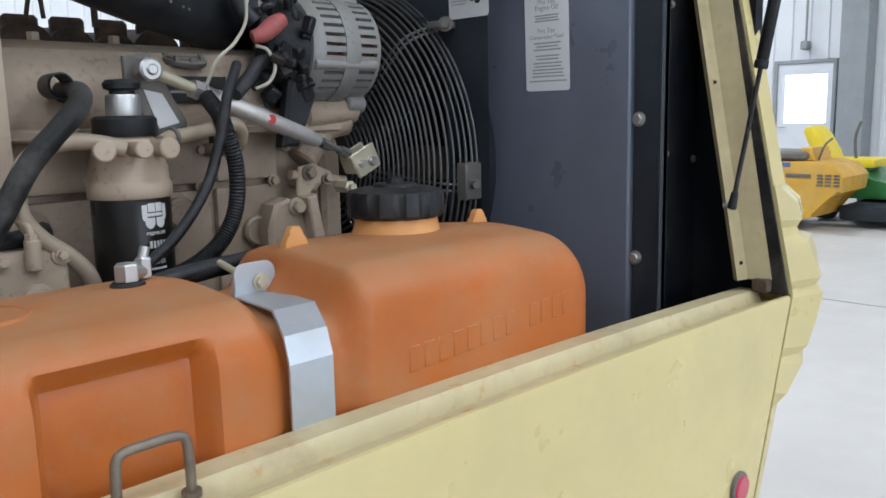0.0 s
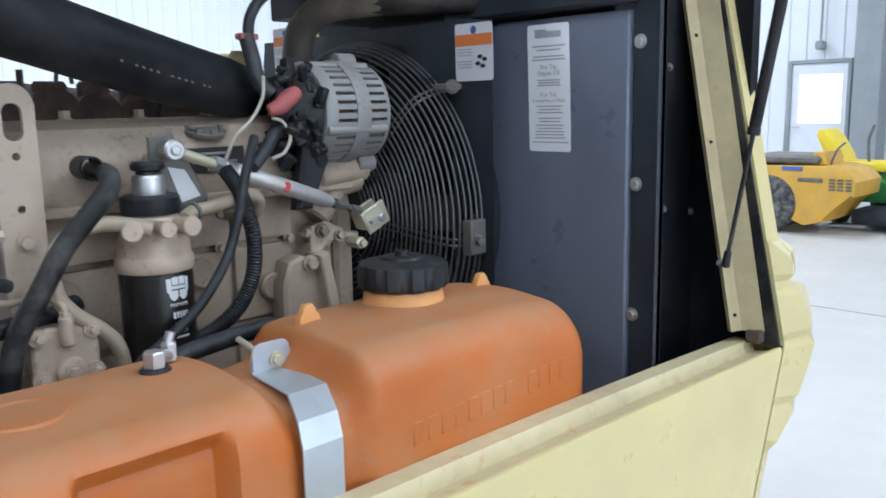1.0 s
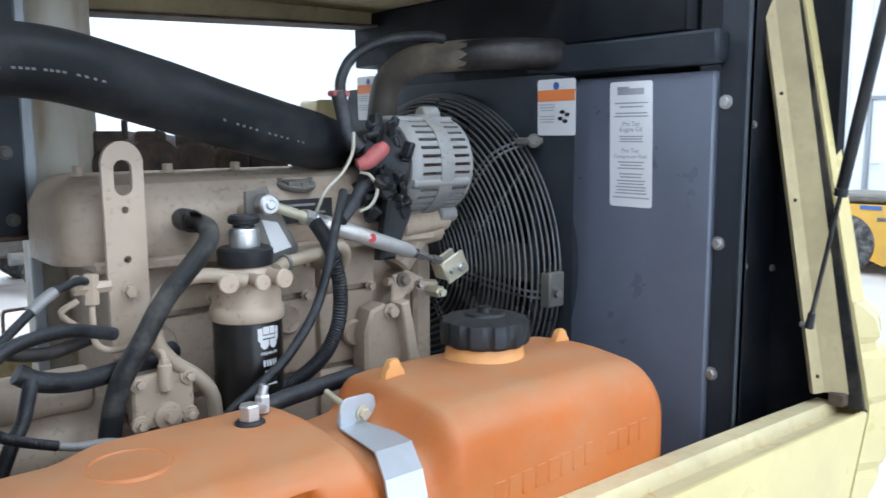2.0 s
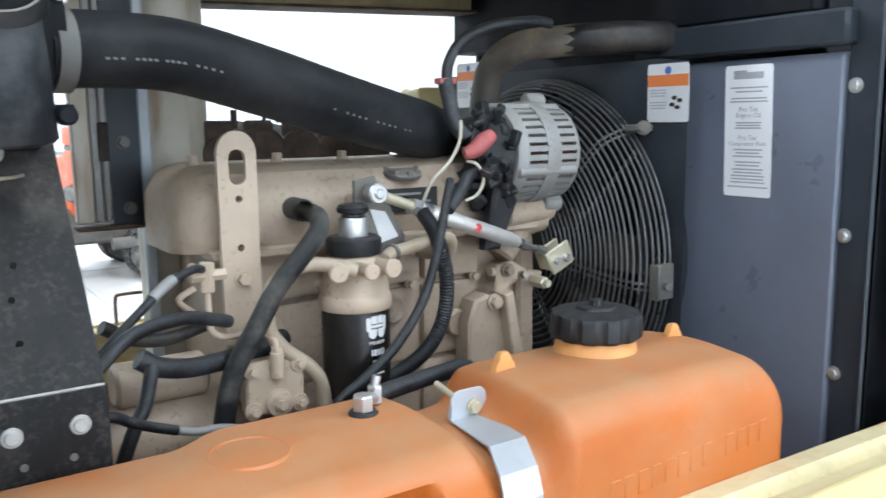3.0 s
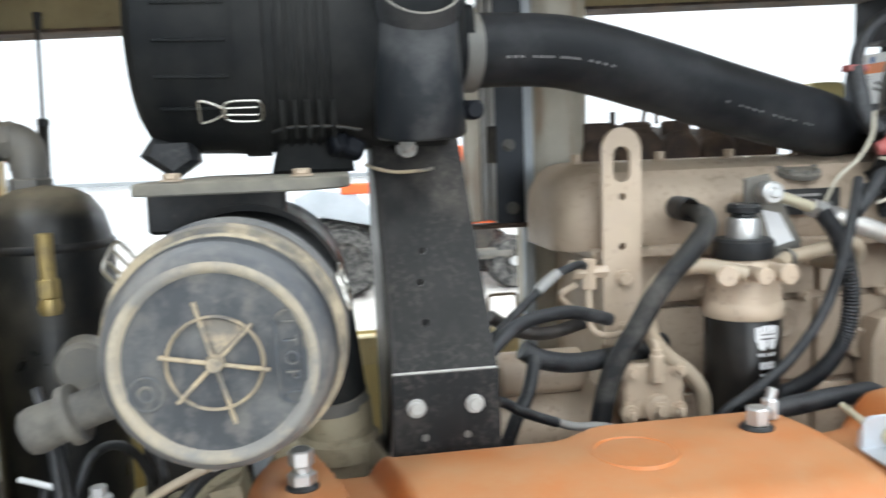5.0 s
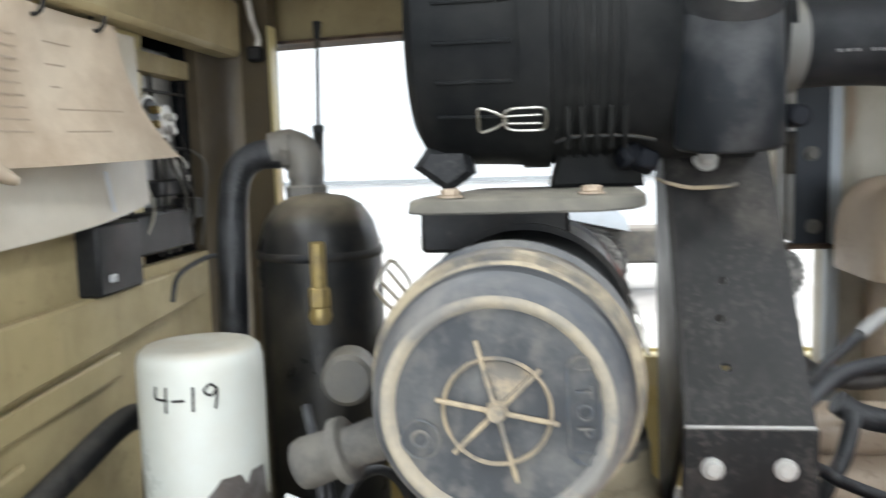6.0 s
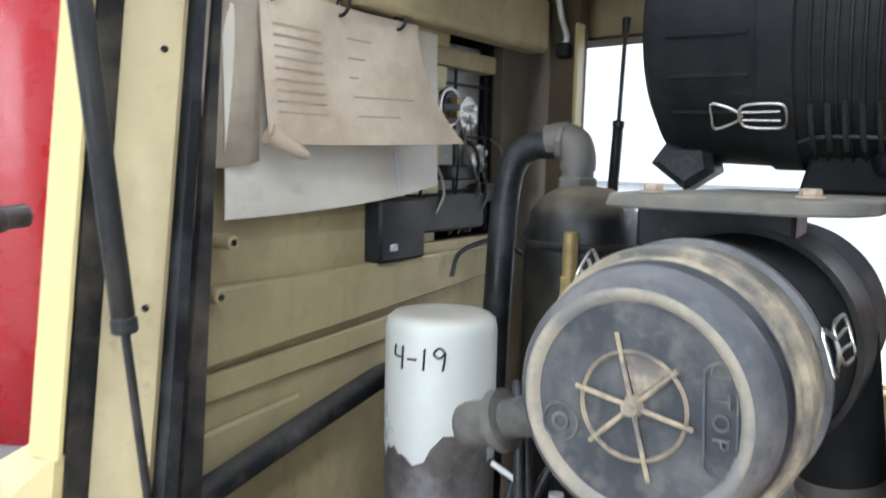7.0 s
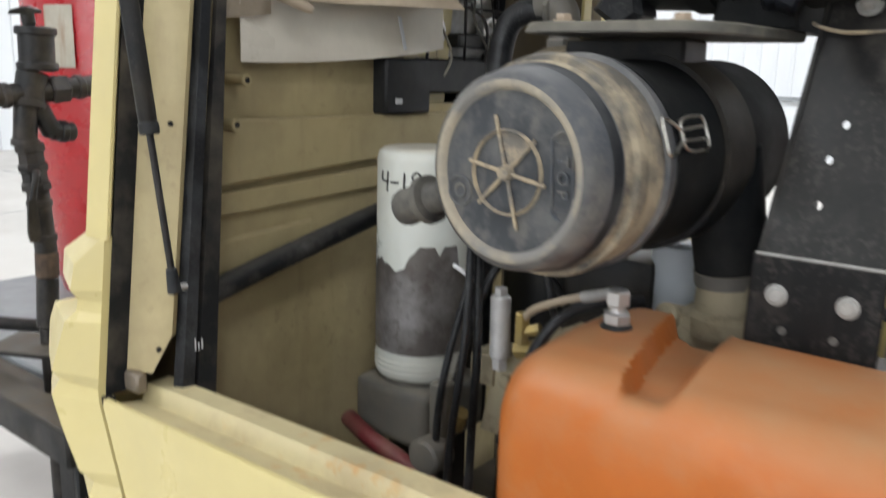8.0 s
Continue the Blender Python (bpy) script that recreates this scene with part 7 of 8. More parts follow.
def marker(strokes, a_mid, z_mid, size):
    """Hand-drawn marker strokes bent round the can: (across, up) points of a character."""
    bmm = B()
    for st in strokes:
        line = []
        for u, v in st:
            a = radians(a_mid) + u * size / 0.070
            line.append((OC[0] + 0.0697 * math.cos(a), OC[1] + 0.0697 * math.sin(a), z_mid + v * size))
        hose(bmm, line, 0.0015, 6, 4)
    part("marker_writing", bmm, INK_BLACK, ofc)


marker((((-0.30, 0.5), (-0.32, 0.05), (0.2, 0.0)), ((0.15, 0.5), (0.12, 0.0), (0.10, -0.5))), -101, 1.265, 0.028)
marker((((-0.3, 0.0), (0.3, 0.03)),), -87, 1.264, 0.022)
marker((((0.02, 0.5), (0.0, 0.0), (-0.02, -0.5)),), -74, 1.266, 0.026)
marker((((0.25, 0.30), (0.0, 0.5), (-0.25, 0.25), (0.0, 0.05), (0.22, 0.25)), ((0.25, 0.3), (0.22, -0.1), (0.15, -0.5))), -59, 1.267, 0.027)
bm = B()
box(bm, -0.592, -0.448, 0.352, 0.50, 0.872, 0.962, 0.016, 3)
rod(bm, (OC[0], OC[1], 0.955), (OC[0], OC[1], 0.9695), 0.064, n=40)
part("filter_base", bm, CASTGREY, of, "dark cast filter base")
bm = B()
rod(bm, (-0.455, 0.40, 0.925), (-0.405, 0.375, 0.925), 0.014, n=6, bevel=0.003)
rod(bm, (-0.41, 0.378, 0.925), (-0.395, 0.37, 0.95), 0.010, n=12)
part("brass_fitting", bm, BRASS, of, "brass fitting")
bm = B()
box(bm, -0.57, -0.47, 0.40, 0.49, 0.56, 0.875, 0.01)
part("filter_stand", bm, BLACK, of)
bm = B()
hose(bm, [(-0.58, 0.33, 0.90), (-0.52, 0.31, 0.895), (-0.462, 0.305, 0.885), (-0.41, 0.31, 0.865), (-0.37, 0.33, 0.82)], 0.013, 14)
part("red_hose", bm, DEEP_RED, of, "dark red oil hose")

sep = thing("separator_tank", "tall black oil separator tank with a domed top", "pressure tank", at=(-0.45, 0.70, 0.56))
SC = (-0.452, 0.70)
bm = B()
lathe(bm, [(0, 0.56), (0.088, 0.56), (0.0885, 1.36), (0.086, 1.395), (0.078, 1.425), (0.062, 1.448), (0.040, 1.460), (0, 1.466)], (SC[0], SC[1], 0), (0, 0, 1), 56)
part("shell", bm, TANKBLACK, sep)
bm = B()
lathe(bm, [(0.0885, 0), (0.0905, 0.003), (0.0905, 0.009), (0.0885, 0.012)], (SC[0], SC[1], 1.375), (0, 0, 1), 56)
part("weld_seam", bm, BLACK, sep)
bm = B()
rod(bm, (-0.474, 0.72, 1.450), (-0.474, 0.72, 1.476), 0.031, n=6, bevel=0.003)
rod(bm, (-0.474, 0.72, 1.472), (-0.474, 0.72, 1.492), 0.024, n=20, bevel=0.003)
hose(bm, [(-0.474, 0.72, 1.486), (-0.474, 0.72, 1.505), (-0.481, 0.7195, 1.524), (-0.500, 0.718, 1.530), (-0.520, 0.716, 1.526)], 0.0265, 22, 6)
rod(bm, (-0.490, 0.7185, 1.527), (-0.503, 0.7175, 1.528), 0.0305, n=8, bevel=0.003)
part("elbow", bm, CASTGREY, sep, "grey cast elbow fitting")
bm = B()
hose(bm, [(-0.510, 0.715, 1.522), (-0.540, 0.705, 1.520), (-0.562, 0.69, 1.500), (-0.570, 0.68, 1.46), (-0.572, 0.67, 1.38), (-0.572, 0.66, 1.25), (-0.572, 0.65, 1.05), (-0.572, 0.64, 0.80)], 0.021, 22)
part("down_hose", bm, RUBBER, sep, "thick grey-black hose")
bm = B()
rod(bm, (-0.428, 0.600, 1.34), (-0.428, 0.600, 1.405), 0.0105, n=18, bevel=0.002)
rod(bm, (-0.428, 0.600, 1.318), (-0.428, 0.600, 1.345), 0.0145, n=6, bevel=0.002)
lathe(bm, [(0, 0), (0.012, 0.002), (0.016, 0.012), (0.013, 0.024), (0, 0.026)], (-0.428, 0.600, 1.294), (0, 0, 1), 20)
rod(bm, (-0.428, 0.600, 1.33), (-0.428, 0.63, 1.33), 0.008, n=12)
part("relief_valve", bm, BRASS, sep, "tarnished brass relief valve")
bm = B()
rod(bm, (-0.395, 0.62, 1.23), (-0.385, 0.555, 1.23), 0.034, n=28, bevel=0.006)
part("sight_cap", bm, CASTGREY, sep, "round grey blanking cap")
# low shapes under the cleaner: airend, pipes
air = thing("airend", "dirty cast compressor air end with small hoses", "airend", at=(-0.2, 0.6, 0.6))
bm = B()
rod(bm, (-0.26, 0.64, 0.93), (0.20, 0.64, 0.93), 0.125, n=36, bevel=0.02)
box(bm, -0.30, -0.10, 0.50, 0.72, 0.62, 0.93, 0.02)
part("casing", bm, OLIVE, air)
bm = B()
prism(bm, [(-0.375, 0.90), (-0.375, 1.005), (-0.33, 1.060), (-0.24, 1.080), (-0.20, 1.05), (-0.18, 0.90)], (0, 0.47, 0), (1, 0, 0), (0, 0, 1), (0, 0.10, 0), 0.012, 2)
part("end_casting", bm, OLIVE, air, "dusty olive end casting")
bm = B()
prism(bm, [(-0.37, 0.93), (-0.352, 1.020), (-0.305, 1.072), (-0.290, 1.068), (-0.262, 1.094), (-0.246, 1.090), (-0.215, 1.120), (-0.178, 1.126), (-0.160, 1.06), (-0.160, 0.93)], (0, 0.375, 0), (1, 0, 0), (0, 0, 1), (0, 0.085, 0), 0.008, 2)
part("stepped_casting", bm, OLIVE, air, "dusty olive casting with stepped ribs")
bm = B()
box(bm, -0.385, -0.345, 0.37, 0.44, 1.00, 1.045, 0.006, 2)
part("casting_lug", bm, OLIVE, air)
for bx, bz in ((-0.245, 1.075), (-0.325, 1.015)):
    bm = B()
    rod(bm, (bx, 0.376, bz), (bx, 0.364, bz), 0.011, n=6, bevel=0.002)
    part("casting_bolt", bm, OLIVE, air)
bm = B()
prism(bm, [(-0.16, 1.02), (-0.15, 1.115), (-0.115, 1.150), (-0.02, 1.150), (0.01, 1.10), (0.02, 1.0)], (0, 0.41, 0), (1, 0, 0), (0, 0, 1), (0, 0.10, 0), 0.014, 2)
lathe(bm, [(0.052, 0), (0.052, 0.022), (0.044, 0.028), (0.042, 0.068), (0, 0.068)], (-0.062, 0.450, 1.125), (0, 0, 1), 32)
part("intake_casting", bm, OLIVE, air, "dusty olive intake casting")
bm = B()
box(bm, -0.30, -0.17, 0.46, 0.62, 1.06, 1.19, 0.012, 2)
part("inlet_valve", bm, BLACK, air, "dark inlet valve housing")
bm = B()
prism(bm, [(-0.035, 1.02), (-0.030, 1.115), (0.0, 1.125), (0.012, 1.02)], (0, 0.40, 0), (1, 0, 0), (0, 0, 1), (0, 0.006, 0), 0.002)
part("pale_tag", bm, PALE_TAN, air, "pale dusty tag plate")
bm = B()
lathe(bm, [(0, 1.08), (0.036, 1.08), (0.036, 1.202), (0.033, 1.211), (0.028, 1.213), (0, 1.212)], (-0.150, 0.50, 0), (0, 0, 1), 30)
part("pale_cap", bm, GREYPLASTIC, air, "dusty pale cylinder cap")
bm = B()
rod(bm, (-0.115, 0.45, 1.13), (-0.125, 0.40, 1.145), 0.016, n=16, bevel=0.004)
part("casting_lug", bm, OLIVE, air)
for k, pts in enumerate(([(-0.40, 0.36, 1.00), (-0.36, 0.34, 1.10), (-0.33, 0.36, 1.18), (-0.30, 0.42, 1.16), (-0.28, 0.50, 1.05)], [(-0.37, 0.30, 0.80), (-0.36, 0.30, 0.95), (-0.35, 0.31, 1.08), (-0.36, 0.33, 1.20), (-0.38, 0.36, 1.26)], [(-0.30, 0.33, 0.95), (-0.26, 0.33, 1.08), (-0.22, 0.36, 1.14), (-0.16, 0.42, 1.15)], [(-0.41, 0.33, 0.78), (-0.40, 0.32, 0.95), (-0.39, 0.33, 1.05), (-0.38, 0.36, 1.15)])):
    bm = B()
    hose(bm, pts, 0.0055 if k != 2 else 0.0075, 10)
    part("small_hose", bm, RUBBER, air)
bm = B()
rod(bm, (-0.286, 0.345, 1.085), (-0.286, 0.345, 1.125), 0.010, n=6, bevel=0.002)
rod(bm, (-0.286, 0.345, 1.100), (-0.262, 0.350, 1.108), 0.008, n=6)
rod(bm, (-0.300, 0.355, 1.070), (-0.270, 0.355, 1.078), 0.012, n=6, bevel=0.002)
part("brass_fitting", bm, BRASS, air, "tarnished brass fitting")
bm = B()
hose(bm, [(-0.292, 0.345, 1.105), (-0.275, 0.342, 1.128), (-0.250, 0.340, 1.144), (-0.210, 0.345, 1.160), (-0.170, 0.350, 1.172)], 0.0052, 10)
part("clear_tube", bm, CLEARPIPE, air, "dusty clear plastic tube")
bm = B()
rod(bm, (-0.205, 0.346, 1.161), (-0.165, 0.351, 1.174), 0.0072, n=12, bevel=0.001)
part("tube_end", bm, GAUGE_GREY, air, "pale crimped tube end")
bm = B()
rod(bm, (-0.322, 0.350, 1.055), (-0.324, 0.350, 1.140), 0.0135, n=18, bevel=0.003)
rod(bm, (-0.324, 0.350, 1.140), (-0.324, 0.350, 1.150), 0.009, n=6)
rod(bm, (-0.322, 0.350, 1.040), (-0.322, 0.350, 1.056), 0.0105, n=6)
part("solenoid", bm, GAUGE_GREY, air, "pale metal solenoid")
bm = B()
hose(bm, [(-0.402, 0.350, 1.166), (-0.384, 0.345, 1.162), (-0.360, 0.340, 1.155)], 0.0032, 8)
part("white_tube", bm, LABEL, air, "short white nylon tube")
bm = B()
box(bm, -0.425, -0.395, 0.33, 0.36, 0.92, 1.0, 0.004)
rod(bm, (-0.41, 0.345, 0.90), (-0.41, 0.30, 0.90), 0.026, n=22, bevel=0.004)
part("valve_block", bm, CASTGREY, air)
bm = B()
hose(bm, [(-0.355, 0.335, 0.80), (-0.350, 0.332, 0.95), (-0.344, 0.330, 1.06), (-0.350, 0.335, 1.15), (-0.362, 0.35, 1.22)], 0.0062, 10)
part("small_hose", bm, RUBBER, air)
bm = B()
hose(bm, [(-0.262, 0.38, 1.12), (-0.258, 0.36, 1.16), (-0.272, 0.36, 1.20), (-0.285, 0.38, 1.24)], 0.0048, 10)
part("small_hose", bm, RUBBER, air)
bm = B()
box(bm, -0.62, 0.1, 0.42, 1.0, 0.56, 0.66, 0.02)
part("airend_base", bm, BLACK, air)
# bent drain hose on the bulkhead
bm = B()
hose(bm, [(-0.690, 0.10, 1.086), (-0.685, 0.17, 1.110), (-0.680, 0.28, 1.138), (-0.672, 0.40, 1.167), (-0.665, 0.49, 1.188), (-0.655, 0.53, 1.190), (-0.645, 0.555, 1.168), (-0.64, 0.56, 1.10), (-0.64, 0.56, 0.95)], 0.0170, 18)
solo("drain_hose", bm, DUSTY_HOSE, "dust-caked black hose running along the bulkhead", "hose")

# operator sheets hanging on the bulkhead
book = thing("instruction_sheets", "grimy laminated instruction sheets hanging from wire rings", "papers", at=(-0.70, 0.45, 1.45))


def sheet(name, y0, y1, z0, z1, x0, curl, mat, drop=0.0, thick=0.0012, mark=False):
    bm = B()
    nu, nv = 18, 14
    g = []
    for i in range(nu + 1):
        u = i / nu
        row = []
        for j in range(nv + 1):
            v = j / nv
            bottom = z0 + drop * u * u
            z = z1 + (bottom - z1) * v
            x = x0 + curl * (v ** 2.2) * (0.35 + 0.65 * u) + 0.004 * math.sin(7 * u + 3 * v)
            y = y0 + (y1 - y0) * u + 0.06 * (v ** 2) * step01(0.6, 1.0, u) * (curl > 0.03)
            row.append((x, y, z))
        g.append(row)
    for off in (0.0, -thick):
        vs = [[bm.verts.new((x + off, y, z)) for x, y, z in r] for r in g]
        for i in range(nu):
            for j in range(nv):
                bm.faces.new((vs[i][j], vs[i + 1][j], vs[i + 1][j + 1], vs[i][j + 1]))
    return part(name, bm, mat, book, "", 60), g


sheet("white_sheet", 0.234, 0.672, 1.424, 1.69, -0.700, 0.012, PAPER_WHITE, 0.033)
sheet("dusty_flap", 0.198, 0.286, 1.482, 1.74, -0.6945, 0.004, PAPER_DUSTY, 0.01)
sh, g = sheet("brown_sheet", 0.282, 0.604, 1.512, 1.694, -0.690, 0.055, PAPER, 0.010)
rngp = random.Random(9)
for j in range(3, 12):
    for u0, u1 in ((0.08, 0.34), (0.52, 0.58 + 0.3 * rngp.random())):
        bm = B()
        i0, i1 = int(u0 * 18), int(u1 * 18)
        prev = None
        for i in range(i0, i1 + 1):
            x, y, z = g[i][j]
            cur = (bm.verts.new((x + 0.0012, y, z)), bm.verts.new((x + 0.0012, y, z - 0.0022)))
            if prev:
                bm.faces.new((prev[0], cur[0], cur[1], prev[1]))
            prev = cur
        if j % 2 or u0 < 0.2:
            part("print_line", bm, INK_BROWN, sh)
bm = B()
hose(bm, [(-0.676, 0.284, 1.524), (-0.670, 0.303, 1.514), (-0.666, 0.321, 1.505), (-0.664, 0.336, 1.500)], lambda u: 0.0135 - 0.008 * u, 16)
part("curled_corner", bm, PAPER, book)
bm = B()
prism(bm, [(0.545, 1.505), (0.552, 1.505), (0.568, 1.452), (0.561, 1.452)], (-0.6865, 0, 0), (0, 1, 0), (0, 0, 1), (0.002, 0, 0))
part("crease", bm, LABEL, book)
for ry in (0.305, 0.432, 0.560):
    bm = B()
    hose(bm, [(-0.688 + 0.010 * math.cos(t), ry + 0.004 * math.sin(t), 1.694 + 0.013 * math.sin(t)) for t in [i * math.pi / 5 for i in range(10)]], 0.0026, 8, 2, closed=True)
    part("binder_ring", bm, BLACK, book)
# instrument cluster in its opening
ins = thing("instrument_cluster", "dark back of the instrument panel with gauges and wiring", "instrument panel", at=(-0.78, 0.78, 1.36))
bm = B()
box(bm, -0.775, -0.765, 0.605, 0.925, 1.38, 1.70, 0.003)
part("panel_back", bm, GAUGE_GREY, ins, "pale metal panel back")
bm = B()
box(bm, -0.762, -0.728, 0.61, 0.92, 1.652, 1.684, 0.006, 2)
part("visor_strip", bm, YELLOW_IN_SHADE, ins, "cream strip above the gauges")
for gy, gz, gr, mt_, gl in ((0.838, 1.577, 0.027, CHROME, 0.030), (0.765, 1.585, 0.030, CAP, 0.040), (0.700, 1.595, 0.030, CASTGREY, 0.036), (0.885, 1.500, 0.022, GAUGE_GREY, 0.026), (0.70, 1.49, 0.026, CAP, 0.036)):
    bm = B()
    rod(bm, (-0.765, gy, gz), (-0.765 + gl, gy, gz), gr, n=28, bevel=0.004)
    gauge = part("gauge_body", bm, mt_, ins)
    bm = B()
    lathe(bm, [(gr - 0.004, 0), (gr + 0.003, 0.001), (gr + 0.003, 0.005), (gr - 0.004, 0.006)], (-0.765 + gl * 0.8, gy, gz), (1, 0, 0), 28)
    part("bezel", bm, CHROME, gauge)
    for tz in (0.010, -0.012):
        bm = B()
        rod(bm, (-0.766 + gl, gy, gz + tz), (-0.752 + gl, gy, gz + tz), 0.006, n=8)
        part("terminal", bm, CHROME if gr < 0.028 else BRASS, gauge)
bm = B()
box(bm, -0.765, -0.69, 0.524, 0.640, 1.345, 1.438, 0.004)
rb = part("relay_box", bm, CAP, ins, "black relay box")
bm = B()
box(bm, -0.6895, -0.685, 0.545, 0.560, 1.362, 1.372, 0.001)
part("relay_tag", bm, LABEL, rb)
for y0_, y1_, z0_, z1_ in ((0.745, 0.835, 1.462, 1.488), (0.650, 0.860, 1.378, 1.440), (0.865, 0.905, 1.42, 1.455)):
    bm = B()
    box(bm, -0.75, -0.712, y0_, y1_, z0_, z1_, 0.004)
    part("relay_box", bm, CAP, ins, "small black relay")
rngw = random.Random(12)
for i in range(9):
    bm = B()
    y = rngw.uniform(0.66, 0.91)
    hose(bm, [(-0.728, y, 1.58 - 0.05 * rngw.random()), (-0.715 + 0.02 * rngw.random(), y + rngw.uniform(-.04, .04), 1.51), (-0.715 + 0.02 * rngw.random(), y + rngw.uniform(-.05, .05), 1.44), (-0.725, y + rngw.uniform(-.04, .04), 1.37)], rngw.choice((0.0018, 0.0022, 0.003)), 8, 6)
    part("wire", bm, rngw.choice((RUBBER, PRESSBLACK, WIREWHITE, CASTGREY)), ins)
for fy in (0.712, 0.800, 0.905):
    bm = B()
    box(bm, -0.745, -0.740, fy, fy + 0.005, 1.38, 1.66, 0.001)
    part("frame_bar", bm, BLACK, ins)
for fz in (1.625, 1.535, 1.44):
    bm = B()
    box(bm, -0.746, -0.741, 0.69, 0.92, fz, fz + 0.005, 0.001)
    part("frame_bar", bm, BLACK, ins)
bm = B()
hose(bm, [(-0.69, 0.72, 1.305), (-0.685, 0.73, 1.34), (-0.68, 0.78, 1.355), (-0.665, 0.84, 1.36), (-0.64, 0.88, 1.33)], 0.004, 8)
solo("wire", bm, RUBBER, "black wire hanging from the instrument opening", "wire")
# latch and hook at the far corner
bm = B()
hose(bm, [(-0.655, 1.02, 1.80), (-0.652, 1.03, 1.765), (-0.648, 1.045, 1.735), (-0.652, 1.045, 1.715)], 0.006, 10)
solo("door_hook", bm, CHROME, "bright bent hook at the roof corner", "hook")
bm = B()
box(bm, -0.668, -0.640, 1.035, 1.058, 1.695, 1.722, 0.004)
solo("latch_block", bm, CAP, "small black latch block on the corner post", "latch")
gas_strut((-0.5505, 1.100, 1.765), (-0.5575, 1.100, 1.566), (-0.570, 1.100, 1.36))
gas_strut((1.30, 1.25, 1.38), (1.315, 1.26, 1.60), (1.335, 1.275, 1.83))

# ---- things standing round the compressor ----
rt = thing("red_pressure_vessel", "tall glossy red vessel with a white data label", "pressure vessel", at=(-2.3, 1.06, 0))
bm = B()
lathe(bm, [(0, 0.55), (0.25, 0.56), (0.30, 0.75), (0.34, 1.2), (0.36, 2.3), (0.30, 2.6), (0, 2.65)], (-2.32, 1.06, 0), (0, 0, 1), 48)
part("shell", bm, RED, rt)
bm = B()
prev = None
for i in range(9):
    a = radians(-78 + 17 * i / 8)
    cur = [bm.verts.new((-2.32 + 0.352 * math.cos(a), 1.06 + 0.352 * math.sin(a), z)) for z in (1.395, 1.575)]
    if prev:
        bm.faces.new((prev[0], cur[0], cur[1], prev[1]))
    prev = cur
part("data_label", bm, PALE_TAN, rt, "white data label")
for a in (45, 165, 285):
    bm = B()
    rod(bm, (-2.32 + 0.22 * math.cos(radians(a)), 1.06 + 0.22 * math.sin(radians(a)), 0.0), (-2.32 + 0.22 * math.cos(radians(a)), 1.06 + 0.22 * math.sin(radians(a)), 0.62), 0.035, n=14)
    part("leg", bm, RED, rt)
pv = thing("valve_stack", "oily black pipe tee with lever valves", "valve", at=(-1.595, 0.36, 0.0))
VX = -1.595


def pipe_piece(name, y0, z0, y1, z1, r, sides=20, mat=None, label="", collars=()):
    bm = B()
    rod(bm, (VX, y0, z0), (VX, y1, z1), r, n=sides, bevel=0.004)
    for u in collars:
        p, d = Vector((VX, y0 + (y1 - y0) * u, z0 + (z1 - z0) * u)), Vector((0, y1 - y0, z1 - z0)).normalized() * 0.009
        rod(bm, p - d, p + d, r * 1.16, n=sides, bevel=0.003)
    return part(name, bm, mat or PRESSBLACK, pv, label)


pipe_piece("valve_body", 0.378, 1.392, 0.380, 1.488, 0.037, 24, collars=(0.12, 0.9))
pipe_piece("valve_stem", 0.368, 1.488, 0.362, 1.530, 0.014, 12)
bm = B()
prism(bm, [(-0.035, 0.0), (0.0, 0.010), (0.030, 0.004), (0.030, -0.004), (0.0, -0.008), (-0.040, -0.010)], (VX, 0.362, 1.520), (0, 1, 0), (0, 0, 1), (0.012, 0, 0), 0.003)
part("wing_handle", bm, PRESSBLACK, pv)
pipe_piece("tee", 0.350, 1.318, 0.366, 1.392, 0.032, 20, collars=(0.1,))
pipe_piece("cross_pipe", 0.270, 1.338, 0.400, 1.350, 0.024, 18, collars=(0.25, 0.75))
pipe_piece("union", 0.398, 1.352, 0.440, 1.356, 0.033, 6)
pipe_piece("cross_pipe", 0.435, 1.356, 0.530, 1.364, 0.024, 18, collars=(0.35,))
pipe_piece("elbow", 0.372, 1.318, 0.402, 1.255, 0.022, 18)
pipe_piece("elbow", 0.396, 1.262, 0.450, 1.258, 0.022, 18, collars=(0.5,))
pipe_piece("neck", 0.338, 1.235, 0.346, 1.322, 0.025, 20, collars=(0.05,))
pipe_piece("ball_valve", 0.356, 1.130, 0.346, 1.238, 0.028, 8, collars=(0.1, 0.5, 0.9))
pipe_piece("pipe", 0.366, 0.985, 0.357, 1.132, 0.024, 18, collars=(0.25, 0.8))
pipe_piece("rusty_nipple", 0.364, 0.928, 0.366, 0.990, 0.0255, 18, RUSTY, "rusted pipe nipple")
pipe_piece("lower_pipe", 0.356, 0.810, 0.364, 0.930, 0.0245, 18)
pipe_piece("stand_pipe", 0.356, 0.0, 0.356, 0.812, 0.019, 16)
bm = B()
hose(bm, [(VX + 0.02, 0.352, 1.172), (VX + 0.055, 0.330, 1.178), (VX + 0.062, 0.326, 1.165), (VX + 0.058, 0.318, 1.120)], 0.007, 10)
prism(bm, [(-0.009, 0.0), (0.009, 0.0), (0.014, -0.075), (0.010, -0.094), (-0.010, -0.094), (-0.014, -0.075)], (VX + 0.052, 0.316, 1.122), (0, 1, 0), (0, 0, 1), (0.012, 0, 0), 0.004, 2)
part("lever", bm, PRESSBLACK, pv, "black dipped valve lever")
fr = thing("black_skid_frame", "dark steel skid frame standing on the floor", "frame", at=(-1.7, 0.5, 0))
